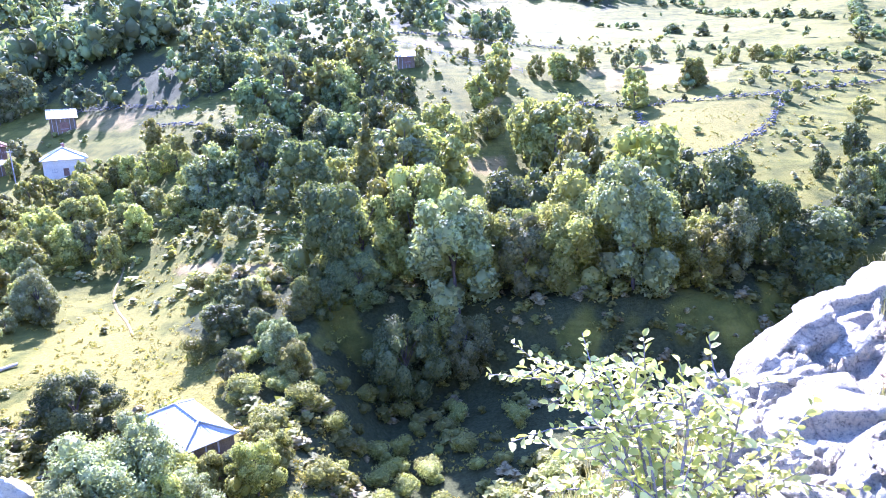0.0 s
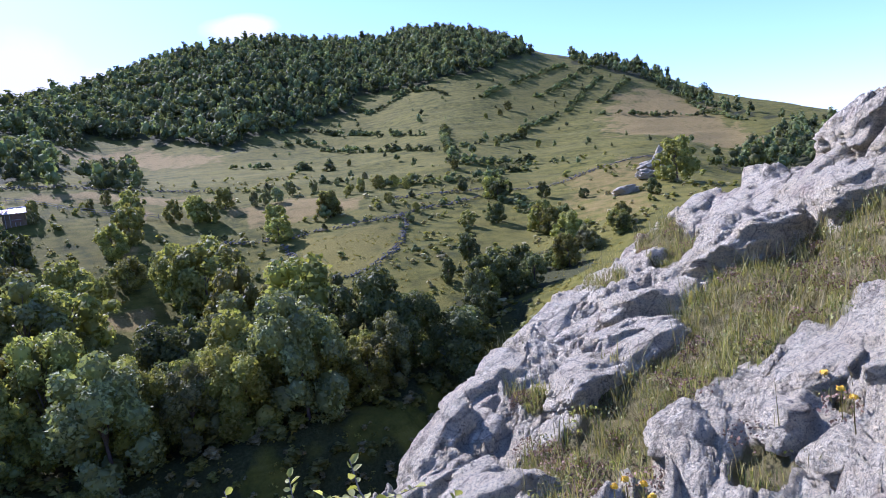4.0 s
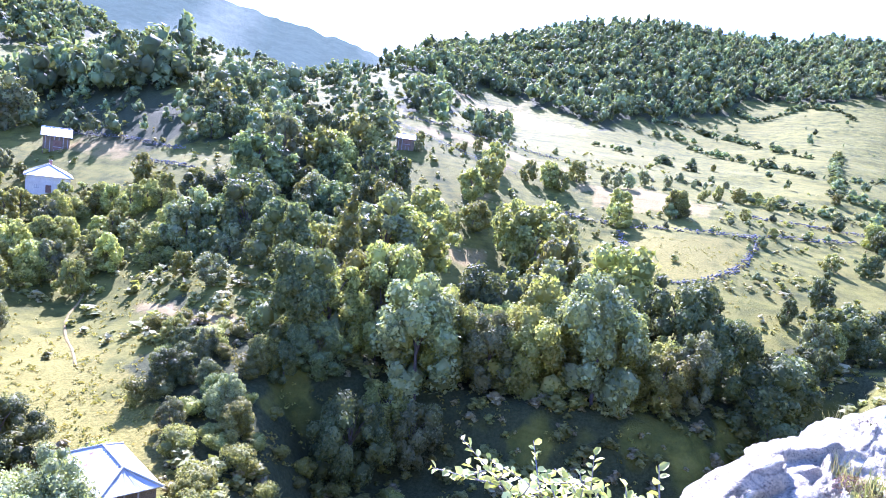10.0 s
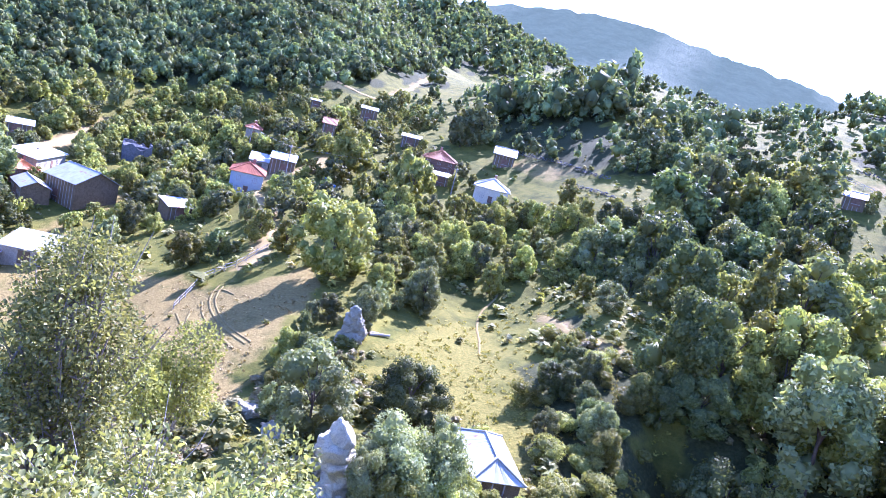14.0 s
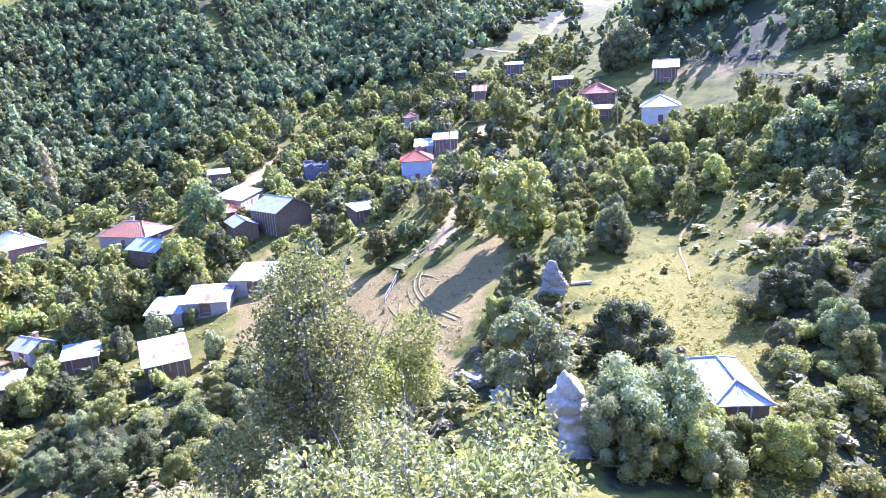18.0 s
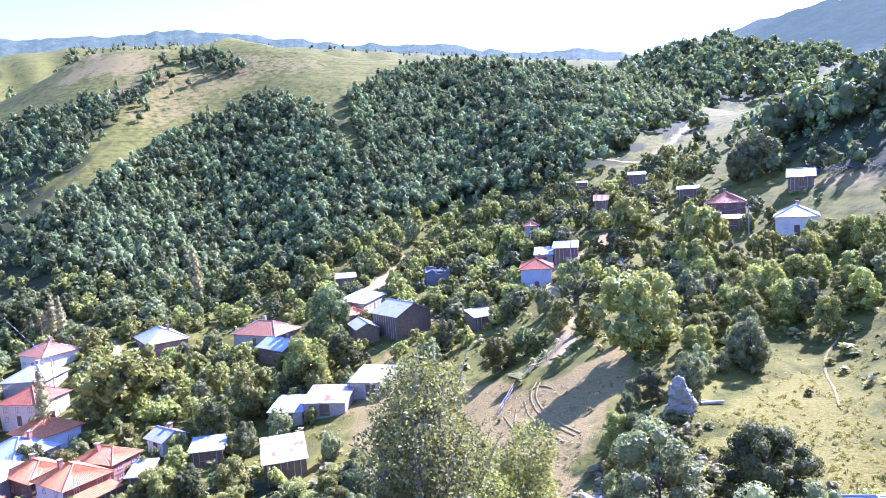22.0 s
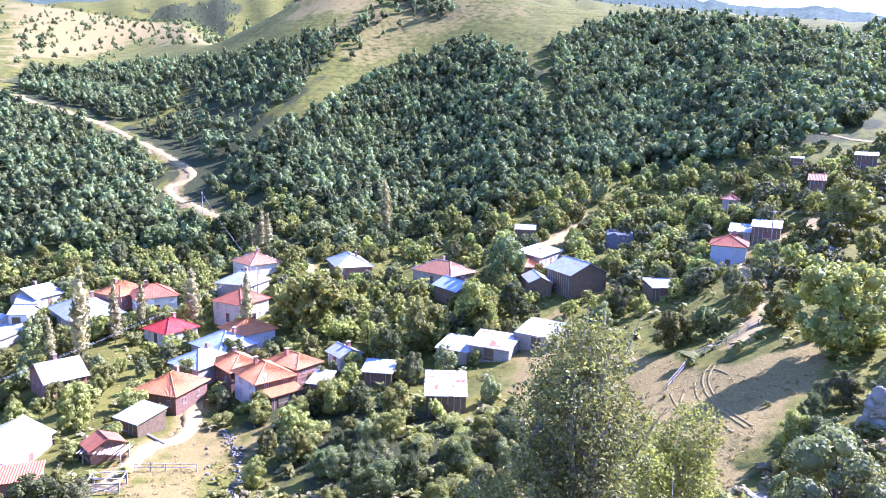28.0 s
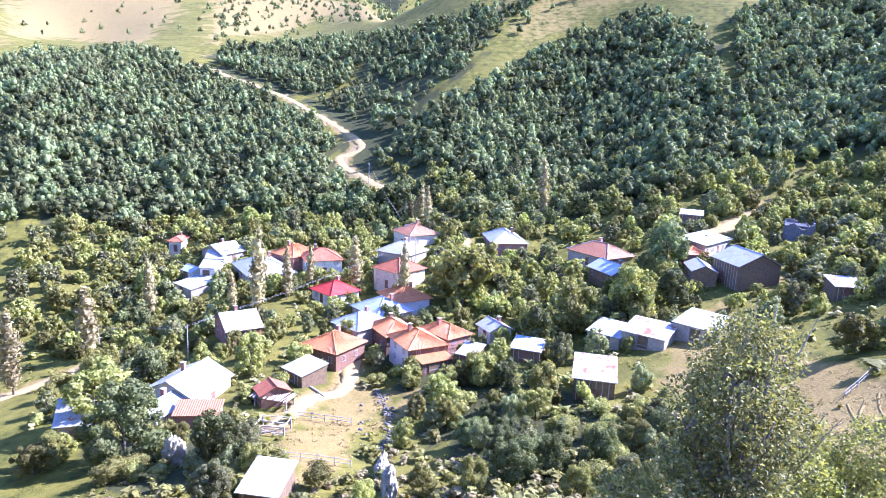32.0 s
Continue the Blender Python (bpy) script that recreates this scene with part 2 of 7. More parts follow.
M = {
    "tile": surface("clay_tile", (0.38, 0.135, 0.04), (0.54, 0.235, 0.075), 1.2, 7.0, 0.6, 0.0, 0.3),
    "oldtile": surface("old_clay_tile", (0.25, 0.105, 0.045), (0.39, 0.185, 0.085), 1.4, 8.0, 0.7, 0.0, 0.15),
    "redtile": surface("dark_red_tile", (0.3, 0.11, 0.045), (0.43, 0.18, 0.08), 1.2, 7.0, 0.65, 0.0, 0.2),
    "redmetal": sheet("red_sheet", (0.26, 0.088, 0.042), (0.36, 0.14, 0.07), 0.8, 0.0),
    "brightred": sheet("bright_red_sheet", (0.36, 0.04, 0.032), (0.44, 0.07, 0.05), 0.7, 0.0),
    "whitemetal": sheet("galvanised_sheet", (0.28, 0.28, 0.25), (0.41, 0.41, 0.37), 0.55, 0.15, 0.02),
    "oldmetal": sheet("old_galvanised_sheet", (0.4, 0.39, 0.37), (0.6, 0.58, 0.55), 0.6, 0.15, 0.1),
    "bluemetal": sheet("blue_grey_sheet", (0.3, 0.325, 0.335), (0.4, 0.425, 0.43), 0.55, 0.15),
    "rustwhite": sheet("rusted_sheet", (0.5, 0.46, 0.44), (0.66, 0.63, 0.6), 0.55, 0.1, 0.16),
    "palewood": surface("pale_peeled_wood", (0.36, 0.31, 0.23), (0.5, 0.45, 0.35), 3.0, 14.0, 0.9),
    "plasterwood": surface("lime_plaster", (0.6, 0.53, 0.42), (0.62, 0.58, 0.52), 0.8, 9.0, 0.9),
    "white": surface("whitewash", (0.64, 0.6, 0.5), (0.76, 0.72, 0.62), 0.8, 9.0, 0.9),
    "cream": surface("cream_render", (0.55, 0.48, 0.36), (0.66, 0.6, 0.46), 0.8, 9.0, 0.9),
    "greyrender": surface("grey_render", (0.36, 0.38, 0.4), (0.44, 0.46, 0.47), 0.7, 12.0, 0.9),
    "brick": surface("brick_wall", (0.26, 0.12, 0.08), (0.36, 0.2, 0.14), 1.5, 8.0, 0.9),
    "stone": surface("rubble_wall", (0.26, 0.23, 0.17), (0.42, 0.37, 0.28), 2.0, 6.0, 0.95),
    "darkstone": surface("dark_rubble", (0.08, 0.08, 0.08), (0.2, 0.19, 0.18), 2.0, 5.0, 0.95),
    "darkwood": surface("weathered_boards", (0.1, 0.068, 0.032), (0.2, 0.145, 0.078), 2.0, 11.0, 0.9),
    "brownwood": surface("brown_boards", (0.12, 0.065, 0.04), (0.22, 0.13, 0.08), 2.0, 11.0, 0.85),
    "greywood": surface("silvered_wood", (0.22, 0.2, 0.175), (0.4, 0.37, 0.33), 3.0, 14.0, 0.9),
    "bark": surface("bark", (0.06, 0.045, 0.035), (0.14, 0.11, 0.09), 3.0, 18.0, 0.95),
    "twig": surface("grey_twig", (0.14, 0.12, 0.1), (0.28, 0.25, 0.22), 12.0, 60.0, 0.8),
    "dust": surface("road_dust", (0.25, 0.185, 0.072), (0.36, 0.275, 0.11), 0.5, 5.0, 0.95, 0.0, 0.05),
    "rut": surface("trodden_earth", (0.17, 0.13, 0.048), (0.26, 0.2, 0.075), 0.8, 5.0, 0.95, 0.0, 0.05),
    "glass": material("window_glass", 0.08, 0.0, 0.6)[0],
    "tyre": material("tyre_rubber", 0.85)[0],
    "carwhite": material("white_car_paint", 0.25, 0.0, 0.6)[0],
    "blue": material("blue_paint", 0.35, 0.0, 0.5)[0],
    "rock": limestone(),
    "crag": limestone("grey_limestone", 0.6, 2.0),
    "yellow": material("yellow_petal", 0.6)[0],
    "leaf": foliage("broad_leaves", (0.135, 0.15, 0.036), (0.4, 0.39, 0.1), 0.45, 0.42),
    "bright": foliage("bright_leaves", (0.19, 0.215, 0.045), (0.47, 0.46, 0.125), 0.35, 0.42),
    "silverleaf": foliage("silvery_leaves", (0.125, 0.145, 0.054), (0.35, 0.36, 0.14), 0.55, 0.36),
    "darkleaf": foliage("dark_leaves", (0.075, 0.1, 0.034), (0.23, 0.25, 0.084), 0.4, 0.36),
    "poplarleaf": foliage("poplar_leaves", (0.24, 0.215, 0.085), (0.48, 0.43, 0.19), 0.35, 0.3),
    "forest": foliage("forest_leaves", (0.085, 0.11, 0.044), (0.25, 0.275, 0.105), 0.12, 0.36, 0.1, 0.0),
    "brinkleaf": foliage("brink_leaves", (0.085, 0.095, 0.028), (0.31, 0.29, 0.1), 0.5, 0.38, 1.0),
    "nearleaf": foliage("shrub_leaves", (0.26, 0.275, 0.05), (0.52, 0.5, 0.19), 0.6, 0.35, 1.5),
    "oakleaf": foliage("oak_leaves", (0.11, 0.13, 0.03), (0.42, 0.42, 0.15), 0.8, 0.4, 1.2),
    "meadowgrass": foliage("meadow_grass", (0.14, 0.135, 0.02), (0.33, 0.265, 0.06), 0.2, 0.3, 0.3),
    "strawgrass": foliage("straw_grass", (0.22, 0.17, 0.07), (0.4, 0.32, 0.14), 0.2, 0.25, 0.3),
    "heath": foliage("dry_heath", (0.16, 0.11, 0.07), (0.42, 0.3, 0.2), 0.2, 0.2, 2.0),
    "grassblade": foliage("grass_blades", (0.15, 0.2, 0.045), (0.52, 0.47, 0.19), 0.2, 0.35, 1.4),
}
M["glass"].node_tree.nodes["Principled BSDF"].inputs["Base Color"].default_value = (0.03, 0.035, 0.04, 1)
M["tyre"].node_tree.nodes["Principled BSDF"].inputs["Base Color"].default_value = (0.02, 0.02, 0.02, 1)
M["carwhite"].node_tree.nodes["Principled BSDF"].inputs["Base Color"].default_value = (0.78, 0.78, 0.78, 1)
M["blue"].node_tree.nodes["Principled BSDF"].inputs["Base Color"].default_value = (0.05, 0.2, 0.5, 1)
M["yellow"].node_tree.nodes["Principled BSDF"].inputs["Base Color"].default_value = (0.75, 0.5, 0.02, 1)


def ground_material():
    """Grass with dry, straw, bare-earth and shade-darkened parts given by the plan of the fields."""
    m, n, l, p = material("open_ground", 0.95, 0.0, 0.08)
    at = position(n)
    far, mid, fine = noise_of(n, l, at, 0.035, 5.0), noise_of(n, l, at, 0.3, 7.0, 0.65), noise_of(n, l, at, 3.0, 6.0, 0.7)
    grass = ramp(n, l, mid, [(0.32, (0.04, 0.052, 0.01)), (0.45, (0.108, 0.108, 0.018)), (0.56, (0.16, 0.148, 0.024)), (0.68, (0.182, 0.162, 0.032))])
    grass = mixed(n, l, ramp(n, l, far, [(0.4, (0, 0, 0)), (0.62, (1, 1, 1))]), grass, mixed(n, l, 0.5, grass, (0.2, 0.178, 0.036)))

    lie = n.new("ShaderNodeMapping")
    lie.inputs["Scale"].default_value = (0.03, 0.03, 0.55)
    l.new(at, lie.inputs["Vector"])
    contour = noise_of(n, l, lie.outputs["Vector"], 1.6, 5.0, 0.65)
    grass = mixed(n, l, 0.4, grass, ramp(n, l, contour, [(0.36, (0.42, 0.45, 0.4)), (0.5, (0.9, 0.9, 0.9)), (0.62, (1.22, 1.2, 1.0))]), "MULTIPLY")

    def layer(c, key, over):
        a = n.new("ShaderNodeAttribute")
        a.attribute_name = key
        s = n.new("ShaderNodeMath")
        s.operation = "MULTIPLY_ADD"
        s.inputs[1].default_value = 0.9
        l.new(mid, s.inputs[0])
        l.new(a.outputs["Fac"], s.inputs[2])
        return mixed(n, l, ramp(n, l, s.outputs[0], [(0.75, (0, 0, 0)), (1.05, (1, 1, 1))]), c, over)

    # dark layer: shade under woods and on slopes put into the colour
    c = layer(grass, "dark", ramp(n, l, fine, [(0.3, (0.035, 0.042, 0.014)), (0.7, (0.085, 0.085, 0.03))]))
    c = layer(c, "lush", ramp(n, l, fine, [(0.3, (0.12, 0.115, 0.018)), (0.7, (0.25, 0.205, 0.042))]))
    c = layer(c, "straw", ramp(n, l, fine, [(0.3, (0.205, 0.152, 0.046)), (0.7, (0.32, 0.245, 0.08))]))
    c = layer(c, "bare", ramp(n, l, fine, [(0.3, (0.195, 0.143, 0.042)), (0.7, (0.305, 0.232, 0.074))]))
    c = layer(c, "track", ramp(n, l, fine, [(0.3, (0.22, 0.165, 0.075)), (0.7, (0.33, 0.255, 0.12))]))
    c = mixed(n, l, 0.45, c, ramp(n, l, fine, [(0.25, (0.35, 0.35, 0.35)), (0.75, (1.0, 1.0, 1.0))]), "MULTIPLY")
    l.new(c, p.inputs["Base Color"])
    bumped(n, l, p, fine, 0.8, 0.25)
    return m


M_GROUND = ground_material()

# ---- landform: hills and hollows, each a soft swelling on a plane whose scale grows with the distance from the cliff ----
RISES = []


def rise(u, v, spread, height):
    RISES.append((u, v, spread, height))


rise(-2, 2, 3.5, -1.2265)
rise(-8, -2, 2, -0.2684)
rise(4, 5, 2, -0.4943)
rise(-8, 4, 2, -0.2266)
rise(-16, 7, 3.5, 0.1989)
rise(-2, 1, 1.2, 0.395)
rise(15, 6, 3.5, -0.0971)
rise(-6, -8, 3.5, -0.2619)
rise(0, 8, 2, -0.1185)
rise(-11, 1, 1.2, -0.0652)
rise(4, -7, 3.5, -0.0781)
rise(5, 1, 1.2, 0.006)
rise(-5, -3, 1.2, -0.0919)
rise(7, 14, 1.2, 0.0551)
rise(16, 13, 2, -0.1228)
rise(9, 5, 2, -0.0858)
rise(-6, 9, 2, -0.0965)
rise(3, 20, 2, -0.069)
rise(5, 10, 1.2, -0.0437)
rise(-4, 4, 1.2, 0.1296)
rise(-12, -3, 2, -0.0955)
rise(0, 2, 1.2, 0.0813)
rise(3, 15, 1.2, 0.0698)
rise(-11, 4, 1.2, -0.0527)
rise(-19, 9, 2, -0.0886)
rise(-8, 1, 1.2, -0.0896)
rise(21, -6, 7, 0.0134)
rise(2, 4, 1.2, -0.0856)
rise(8, 8, 1.2, 0.0407)
rise(-9, -5, 1.2, 0.054)
rise(-12, 14, 2, 0.0644)
rise(-4, 19, 2, 0.0569)
rise(-2, -1, 1.2, 0.3141)
rise(2, 9, 1.2, -0.1266)
rise(7, 2, 1.2, -0.0516)
rise(-9, -12, 3.5, 0.0807)
rise(-16, 3, 1.2, 0.0286)
rise(20, 8, 2, -0.0774)
rise(-9, 7, 1.2, -0.0654)
rise(9, 12, 1.2, 0.0573)
rise(12, 13, 1.2, -0.0817)
rise(-5, 14, 1.2, -0.0671)
rise(-2, 3, 1.2, 0.03)
rise(6, -12, 3.5, 0.0398)
rise(-4, 2, 1.2, 0.0338)
rise(-13, -17, 3.5, -0.0514)
rise(6, 17, 1.2, -0.0444)
rise(-21, 0, 1.2, -0.0409)
rise(4, 3, 1.2, -0.045)
rise(5, 8, 1.2, -0.0475)
rise(-6, 16, 1.2, 0.0671)
rise(-4, 12, 1.2, 0.0635)
rise(3, -3, 3.5, 0.2535)
rise(-11, -1, 1.2, -0.0576)
rise(11, 11, 1.2, 0.0624)
rise(-18, -5, 1.2, 0.0266)
rise(0, 14, 1.2, 0.0773)
rise(-11, 9, 1.2, 0.0264)
rise(0, 0, 1.2, -0.4057)
rise(11, 18, 2, 0.0299)
rise(-9, 15, 1.2, 0.0507)
rise(-2, -12, 3.5, 0.0361)
rise(-3, 6, 1.2, -0.021)
rise(-9, 3, 1.2, -0.0448)
rise(-18, 1, 1.2, 0.0168)
rise(-20, -9, 2, 0.0436)
rise(5, 14, 1.2, 0.1418)
rise(-14, 5, 1.2, 0.0206)
rise(-17, -3, 1.2, 0.0316)
rise(-4, 8, 1.2, -0.0875)
rise(3, 1, 1.2, -0.1316)
rise(20, 1, 3.5, -0.0615)
rise(-8, 13, 1.2, -0.0125)
rise(3, 12, 1.2, -0.0237)
rise(8, 10, 1.2, -0.045)
rise(1, 5, 1.2, -0.1092)
rise(-6, 0, 1.2, -0.0306)
rise(2, 17, 1.2, -0.037)
rise(-3, 14, 1.2, -0.0273)
rise(-8, 20, 2, -0.0325)
rise(-3, -18, 3.5, -0.0206)
rise(11, 2, 1.2, -0.0087)
rise(15, 9, 1.2, -0.0254)
rise(-11, -7, 1.2, -0.0623)
rise(-21, 5, 1.2, -0.0426)
rise(-3, -2, 1.2, -0.123)
rise(-6, -4, 1.2, -0.0782)
rise(10, 7, 1.2, -0.0452)
rise(12, 8, 1.2, 0.027)
rise(-13, -4, 1.2, 0.0424)
rise(-14, 1, 1.2, 0.023)
rise(-9, 0, 1.2, -0.1153)
rise(6, 12, 1.2, 0.0042)
rise(-18, 3, 1.2, 0.06)
rise(-13, 9, 1.2, 0.0189)
rise(-9, 9, 1.2, 0.0386)
rise(-15, 13, 1.2, 0.01)
rise(-12, 3, 1.2, -0.0992)
rise(13, -1, 3.5, -0.0621)
rise(1, 16, 1.2, 0.0314)
rise(0, 4, 1.2, -0.0749)
rise(-1, 12, 1.2, 0.0491)
rise(-6, 11, 1.2, 0.057)
rise(9, 15, 1.2, 0.033)
rise(5, 6, 1.2, 0.0988)
rise(-14, -2, 1.2, 0.0418)
rise(-14, 3, 1.2, 0.0496)
rise(9, -6, 3.5, 0.0807)
rise(14, -11, 3.5, -0.0724)
rise(-10, 6, 1.2, -0.0564)
rise(2, 7, 1.2, 0.0204)
rise(-6, 3, 1.2, 0.0266)
rise(-6, -1, 1.2, -0.1016)
rise(8, 19, 1.2, 0.018)
rise(-2, 18, 1.2, 0.0195)
rise(-20, -3, 1.2, 0.007)
rise(-16, -6, 1.2, 0.0205)
rise(13, 15, 1.2, 0.0276)
rise(-1, 21, 1.2, 0.0174)
rise(-16, 8, 1.2, -0.0371)
rise(-4, -5, 3.5, -0.3676)
rise(0, -6, 3.5, 0.2049)
rise(-1, 6, 1.2, -0.0939)
rise(21, 4, 1.2, -0.0581)
rise(-18, 6, 1.2, -0.0186)
rise(8, 13, 1.2, 0.052)
rise(-4, 17, 1.2, 0.0148)
rise(16, -15, 3.5, 0.0561)
rise(-21, -6, 1.2, 0.0342)
rise(-5, 5, 1.2, -0.0481)
rise(-17, -1, 1.2, 0.0147)
rise(1, 11, 1.2, 0.0305)
rise(-12, 17, 1.2, 0.0008)
rise(-16, -9, 1.2, 0.0098)
rise(-8, 17, 1.2, 0.0167)
rise(-12, -8, 1.2, 0.0104)
rise(8, 3, 1.2, 0.0238)
rise(-2, 9, 1.2, 0.0179)
rise(3, -17, 3.5, -0.0013)
rise(-15, 16, 1.2, 0.0139)
rise(-10, 13, 1.2, 0.0181)
rise(1, 13, 1.2, -0.0834)
rise(5, 13, 1.2, -0.0765)
rise(2, 14, 1.2, 0.0605)
rise(7, 8, 1.2, -0.0752)
rise(4, 7, 1.2, -0.0582)
rise(6, 4, 1.2, -0.0126)
rise(7, 5, 1.2, 0.0225)
rise(16, 7, 1.2, -0.0173)
rise(-10, 2, 1.2, -0.0804)
rise(-6, 2, 1.2, -0.0906)
rise(11, 14, 1.2, -0.0273)
rise(-5, 7, 1.2, 0.0342)
rise(-2, 11, 1.2, -0.0365)
rise(-11, 12, 1.2, -0.0282)
rise(-14, -6, 1.2, -0.0376)
rise(19, 10, 1.2, -0.036)
rise(17, 11, 1.2, 0.0033)
rise(-13, 11, 1.2, 0.0076)
rise(-12, -6, 1.2, 0.0152)
rise(-10, -4, 1.2, -0.1125)
rise(-12, 0, 1.2, -0.0573)
rise(-21, 2, 1.2, -0.0261)
rise(-15, 10, 1.2, -0.0119)
rise(9, 2, 1.2, -0.0214)
rise(-7, 8, 1.2, -0.0225)
rise(5, 1, 2, -0.2606)
rise(9, -17, 3.5, -0.0242)
rise(-15, -2, 1.2, -0.0384)
rise(-15, -4, 1.2, 0.0137)
rise(15, 16, 1.2, -0.0476)
rise(14, 11, 1.2, -0.0174)
rise(-9, -20, 3.5, 0.018)
rise(10, 9, 1.2, -0.0186)
rise(-2, 15, 1.2, -0.0202)
rise(1, 18, 1.2, -0.0165)
rise(0, 1, 1.2, 0.2502)
rise(0, 9, 1.2, -0.0554)
rise(-9, -6, 1.2, -0.1598)
rise(-7, 12, 1.2, -0.03)
rise(-7, 14, 1.2, -0.0169)
rise(-15, -10, 1.2, -0.0219)
rise(5, 20, 1.2, -0.0088)
rise(18, 4, 1.2, -0.0129)
rise(-18, 4, 1.2, -0.0266)
rise(8, 7, 1.2, -0.0325)
rise(-10, -7, 2, 0.099)
rise(-8, -5, 1.2, -0.0573)
rise(12, 4, 1.2, -0.0103)
rise(14, 8, 1.2, -0.0125)


# skylines of the ranges behind: azimuth, elevation in degrees seen from the ledge, and how far off they stand
RANGES = (
    (900, (-50, -46, -42.5, -38, -33.7, -28.9, -25.5, -20), (1, 6, 7.9, 8.9, 9.1, 7.5, 6.8, 2)),
    (2500, (-125, -115, -102, -84, -78.6, -73.5, -66.5, -61.6, -54, -47, -41.5, -35, -28), (3, 6, 8.1, 10.9, 11.2, 11.4, 11.0, 10.6, 9.8, 9.0, 8.4, 7.6, 3)),
)


# ground lowered to fit taller trees to the camera's view and shade the gully: outline, depth and width of the bank,
# metres
HOLLOWS = (
    (8.0, 9.0, np.array([(-12, 69), (0, 72), (14, 67), (30, 65), (46, 77), (56, 80), (44, 62), (22, 45), (8, 35), (-4, 36), (-10, 48)], float)),
    (5.0, 9.0, np.array([(-42, 104), (-42, 128), (-24, 150), (-8, 148), (-6, 134), (-6, 110), (-10, 99), (-26, 98)], float)),
)


def inside(P, x, y):
    """Whether points lie inside the outline P."""
    r = np.zeros(np.shape(x), bool)
    for (ax, ay), (bx, by) in zip(P, np.roll(P, -1, 0)):
        cross = (ay > y) != (by > y)
        r ^= cross & (x < (bx - ax) * (y - ay) / (by - ay + 1e-9) + ax)
    return r


def off_line(P, x, y, closed=False):
    """Distance of points from the polyline P."""
    d = np.full(np.shape(x), 1e9)
    Q = np.vstack([P, P[:1]]) if closed else P
    for a, b in zip(Q[:-1], Q[1:]):
        e = b - a
        k = np.clip(((x - a[0]) * e[0] + (y - a[1]) * e[1]) / (e @ e + 1e-9), 0, 1)
        d = np.minimum(d, np.hypot(x - a[0] - k * e[0], y - a[1] - k * e[1]))
    return d


def ground(x, y):
    """Height of the open ground at x, y (numbers or arrays)."""
    x, y = np.asarray(x, float), np.asarray(y, float)
    h = np.hypot(x, y)
    k = 3.2 * np.log1p(h / 6.0) / np.maximum(h, 1e-6)
    a, b = x * k, y * k
    g = np.zeros_like(h)
    for u, v, s, q in RISES:
        g += q * np.exp(-((a - u) ** 2 + (b - v) ** 2) / (2 * s * s))
    z = (h + 2) * (0.1055 + g)
    way = np.degrees(np.arctan2(x, y))
    behind = np.clip(h / 120 - 4.2, 0, 1) * np.clip((way + 92) / 8, 0, 1) * np.clip((2 - way) / 8, 0, 1)
    z = z * (1 - behind) + np.minimum(z, 0.055 * h) * behind
    crest = np.interp(way, (-90, -86, -80, -75, -72.3, -68, -62, -58, -52, -46, -42), (30, 10.5, 11.2, 11.3, 12.2, 11.2, 10.2, 9.9, 9.3, 8.8, 30))
    z = np.where(h > 330, np.minimum(z, h * np.tan(np.radians(crest))), z)
    for r0, ways, ups in RANGES:
        top = np.tan(np.radians(np.interp(way, ways, ups, 0, 0)))
        spurs = 1 + 0.03 * np.sin(way * 1.9 + h * 0.004) * np.clip((r0 - h) / (0.3 * r0), 0, 1)
        hump = r0 * top * np.exp(-((h - r0) / (0.33 * r0)) ** 2) * spurs
        z = np.where((h > 0.4 * r0) & (top > 0.02), np.maximum(z, hump), z)
    far = np.clip(h / 60 - 0.5, 0, 1)
    rough = np.sin(x * 0.11 + 1.3 * np.sin(y * 0.07)) * np.sin(y * 0.13 + 1.1 * np.sin(x * 0.05)) * 0.5
    rough += np.sin(x * 0.41 + 2 * np.sin(y * 0.23)) * np.sin(y * 0.37 + 1.7 * np.sin(x * 0.31)) * 0.16
    for depth, bank, P in HOLLOWS:
        d = off_line(P, x, y, True) * np.where(inside(P, x, y), 1, -1)
        k = np.clip(d / bank + 0.35, 0, 1)
        z = z - depth * k * k * (3 - 2 * k)
    return EYE + z + rough * far


def gz(x, y):
    return float(ground(x, y))

# ---- plan: tracks, fields and woods, as outlines in metres ----
TRACKS, FIELDS, WOODS = [], [], []


def track(width, points):
    TRACKS.append((width, np.array(points, float)))


def field(kind, outline):
    FIELDS.append((kind, np.array(outline, float)))


def wood(name, mode, spacing, low, high, outline):
    WOODS.append((name, mode, spacing, low, high, np.array(outline, float)))


track(2.7, [(-391, -104), (-367, -77), (-345, -52), (-323, -36), (-306, -23), (-279, -10), (-268, -18), (-252, -11), (-233, -0), (-215, 10), (-198, 17), (-184, 22), (-154, 19)])
track(3.0, [(-164, 83), (-170, 92), (-176, 102), (-182, 109), (-182, 113), (-176, 122)])
track(2.0, [(-103, 94), (-98, 93), (-88, 84), (-79, 75.5), (-76.4, 70)])
track(2.6, [(-103, 94), (-119, 106), (-117, 112), (-116, 121), (-120, 129)])
track(1.3, [(-13, 78), (-21, 79), (-28, 83), (-36, 90)])
track(2.4, [(-119, -5), (-105, -6), (-100, -11), (-94, -13), (-88, -15)])
track(2.4, [(-136, -49), (-129, -55), (-119, -61), (-112, -68)])
track(1.6, [(-170, 181), (-159, 193), (-172, 226), (-200, 276)])
field("dry", [(-81, 55), (-78, 59), (-74, 63), (-70, 71), (-63, 72), (-53, 59), (-48, 49), (-41, 40), (-48, 42), (-61, 45), (-76, 48)])
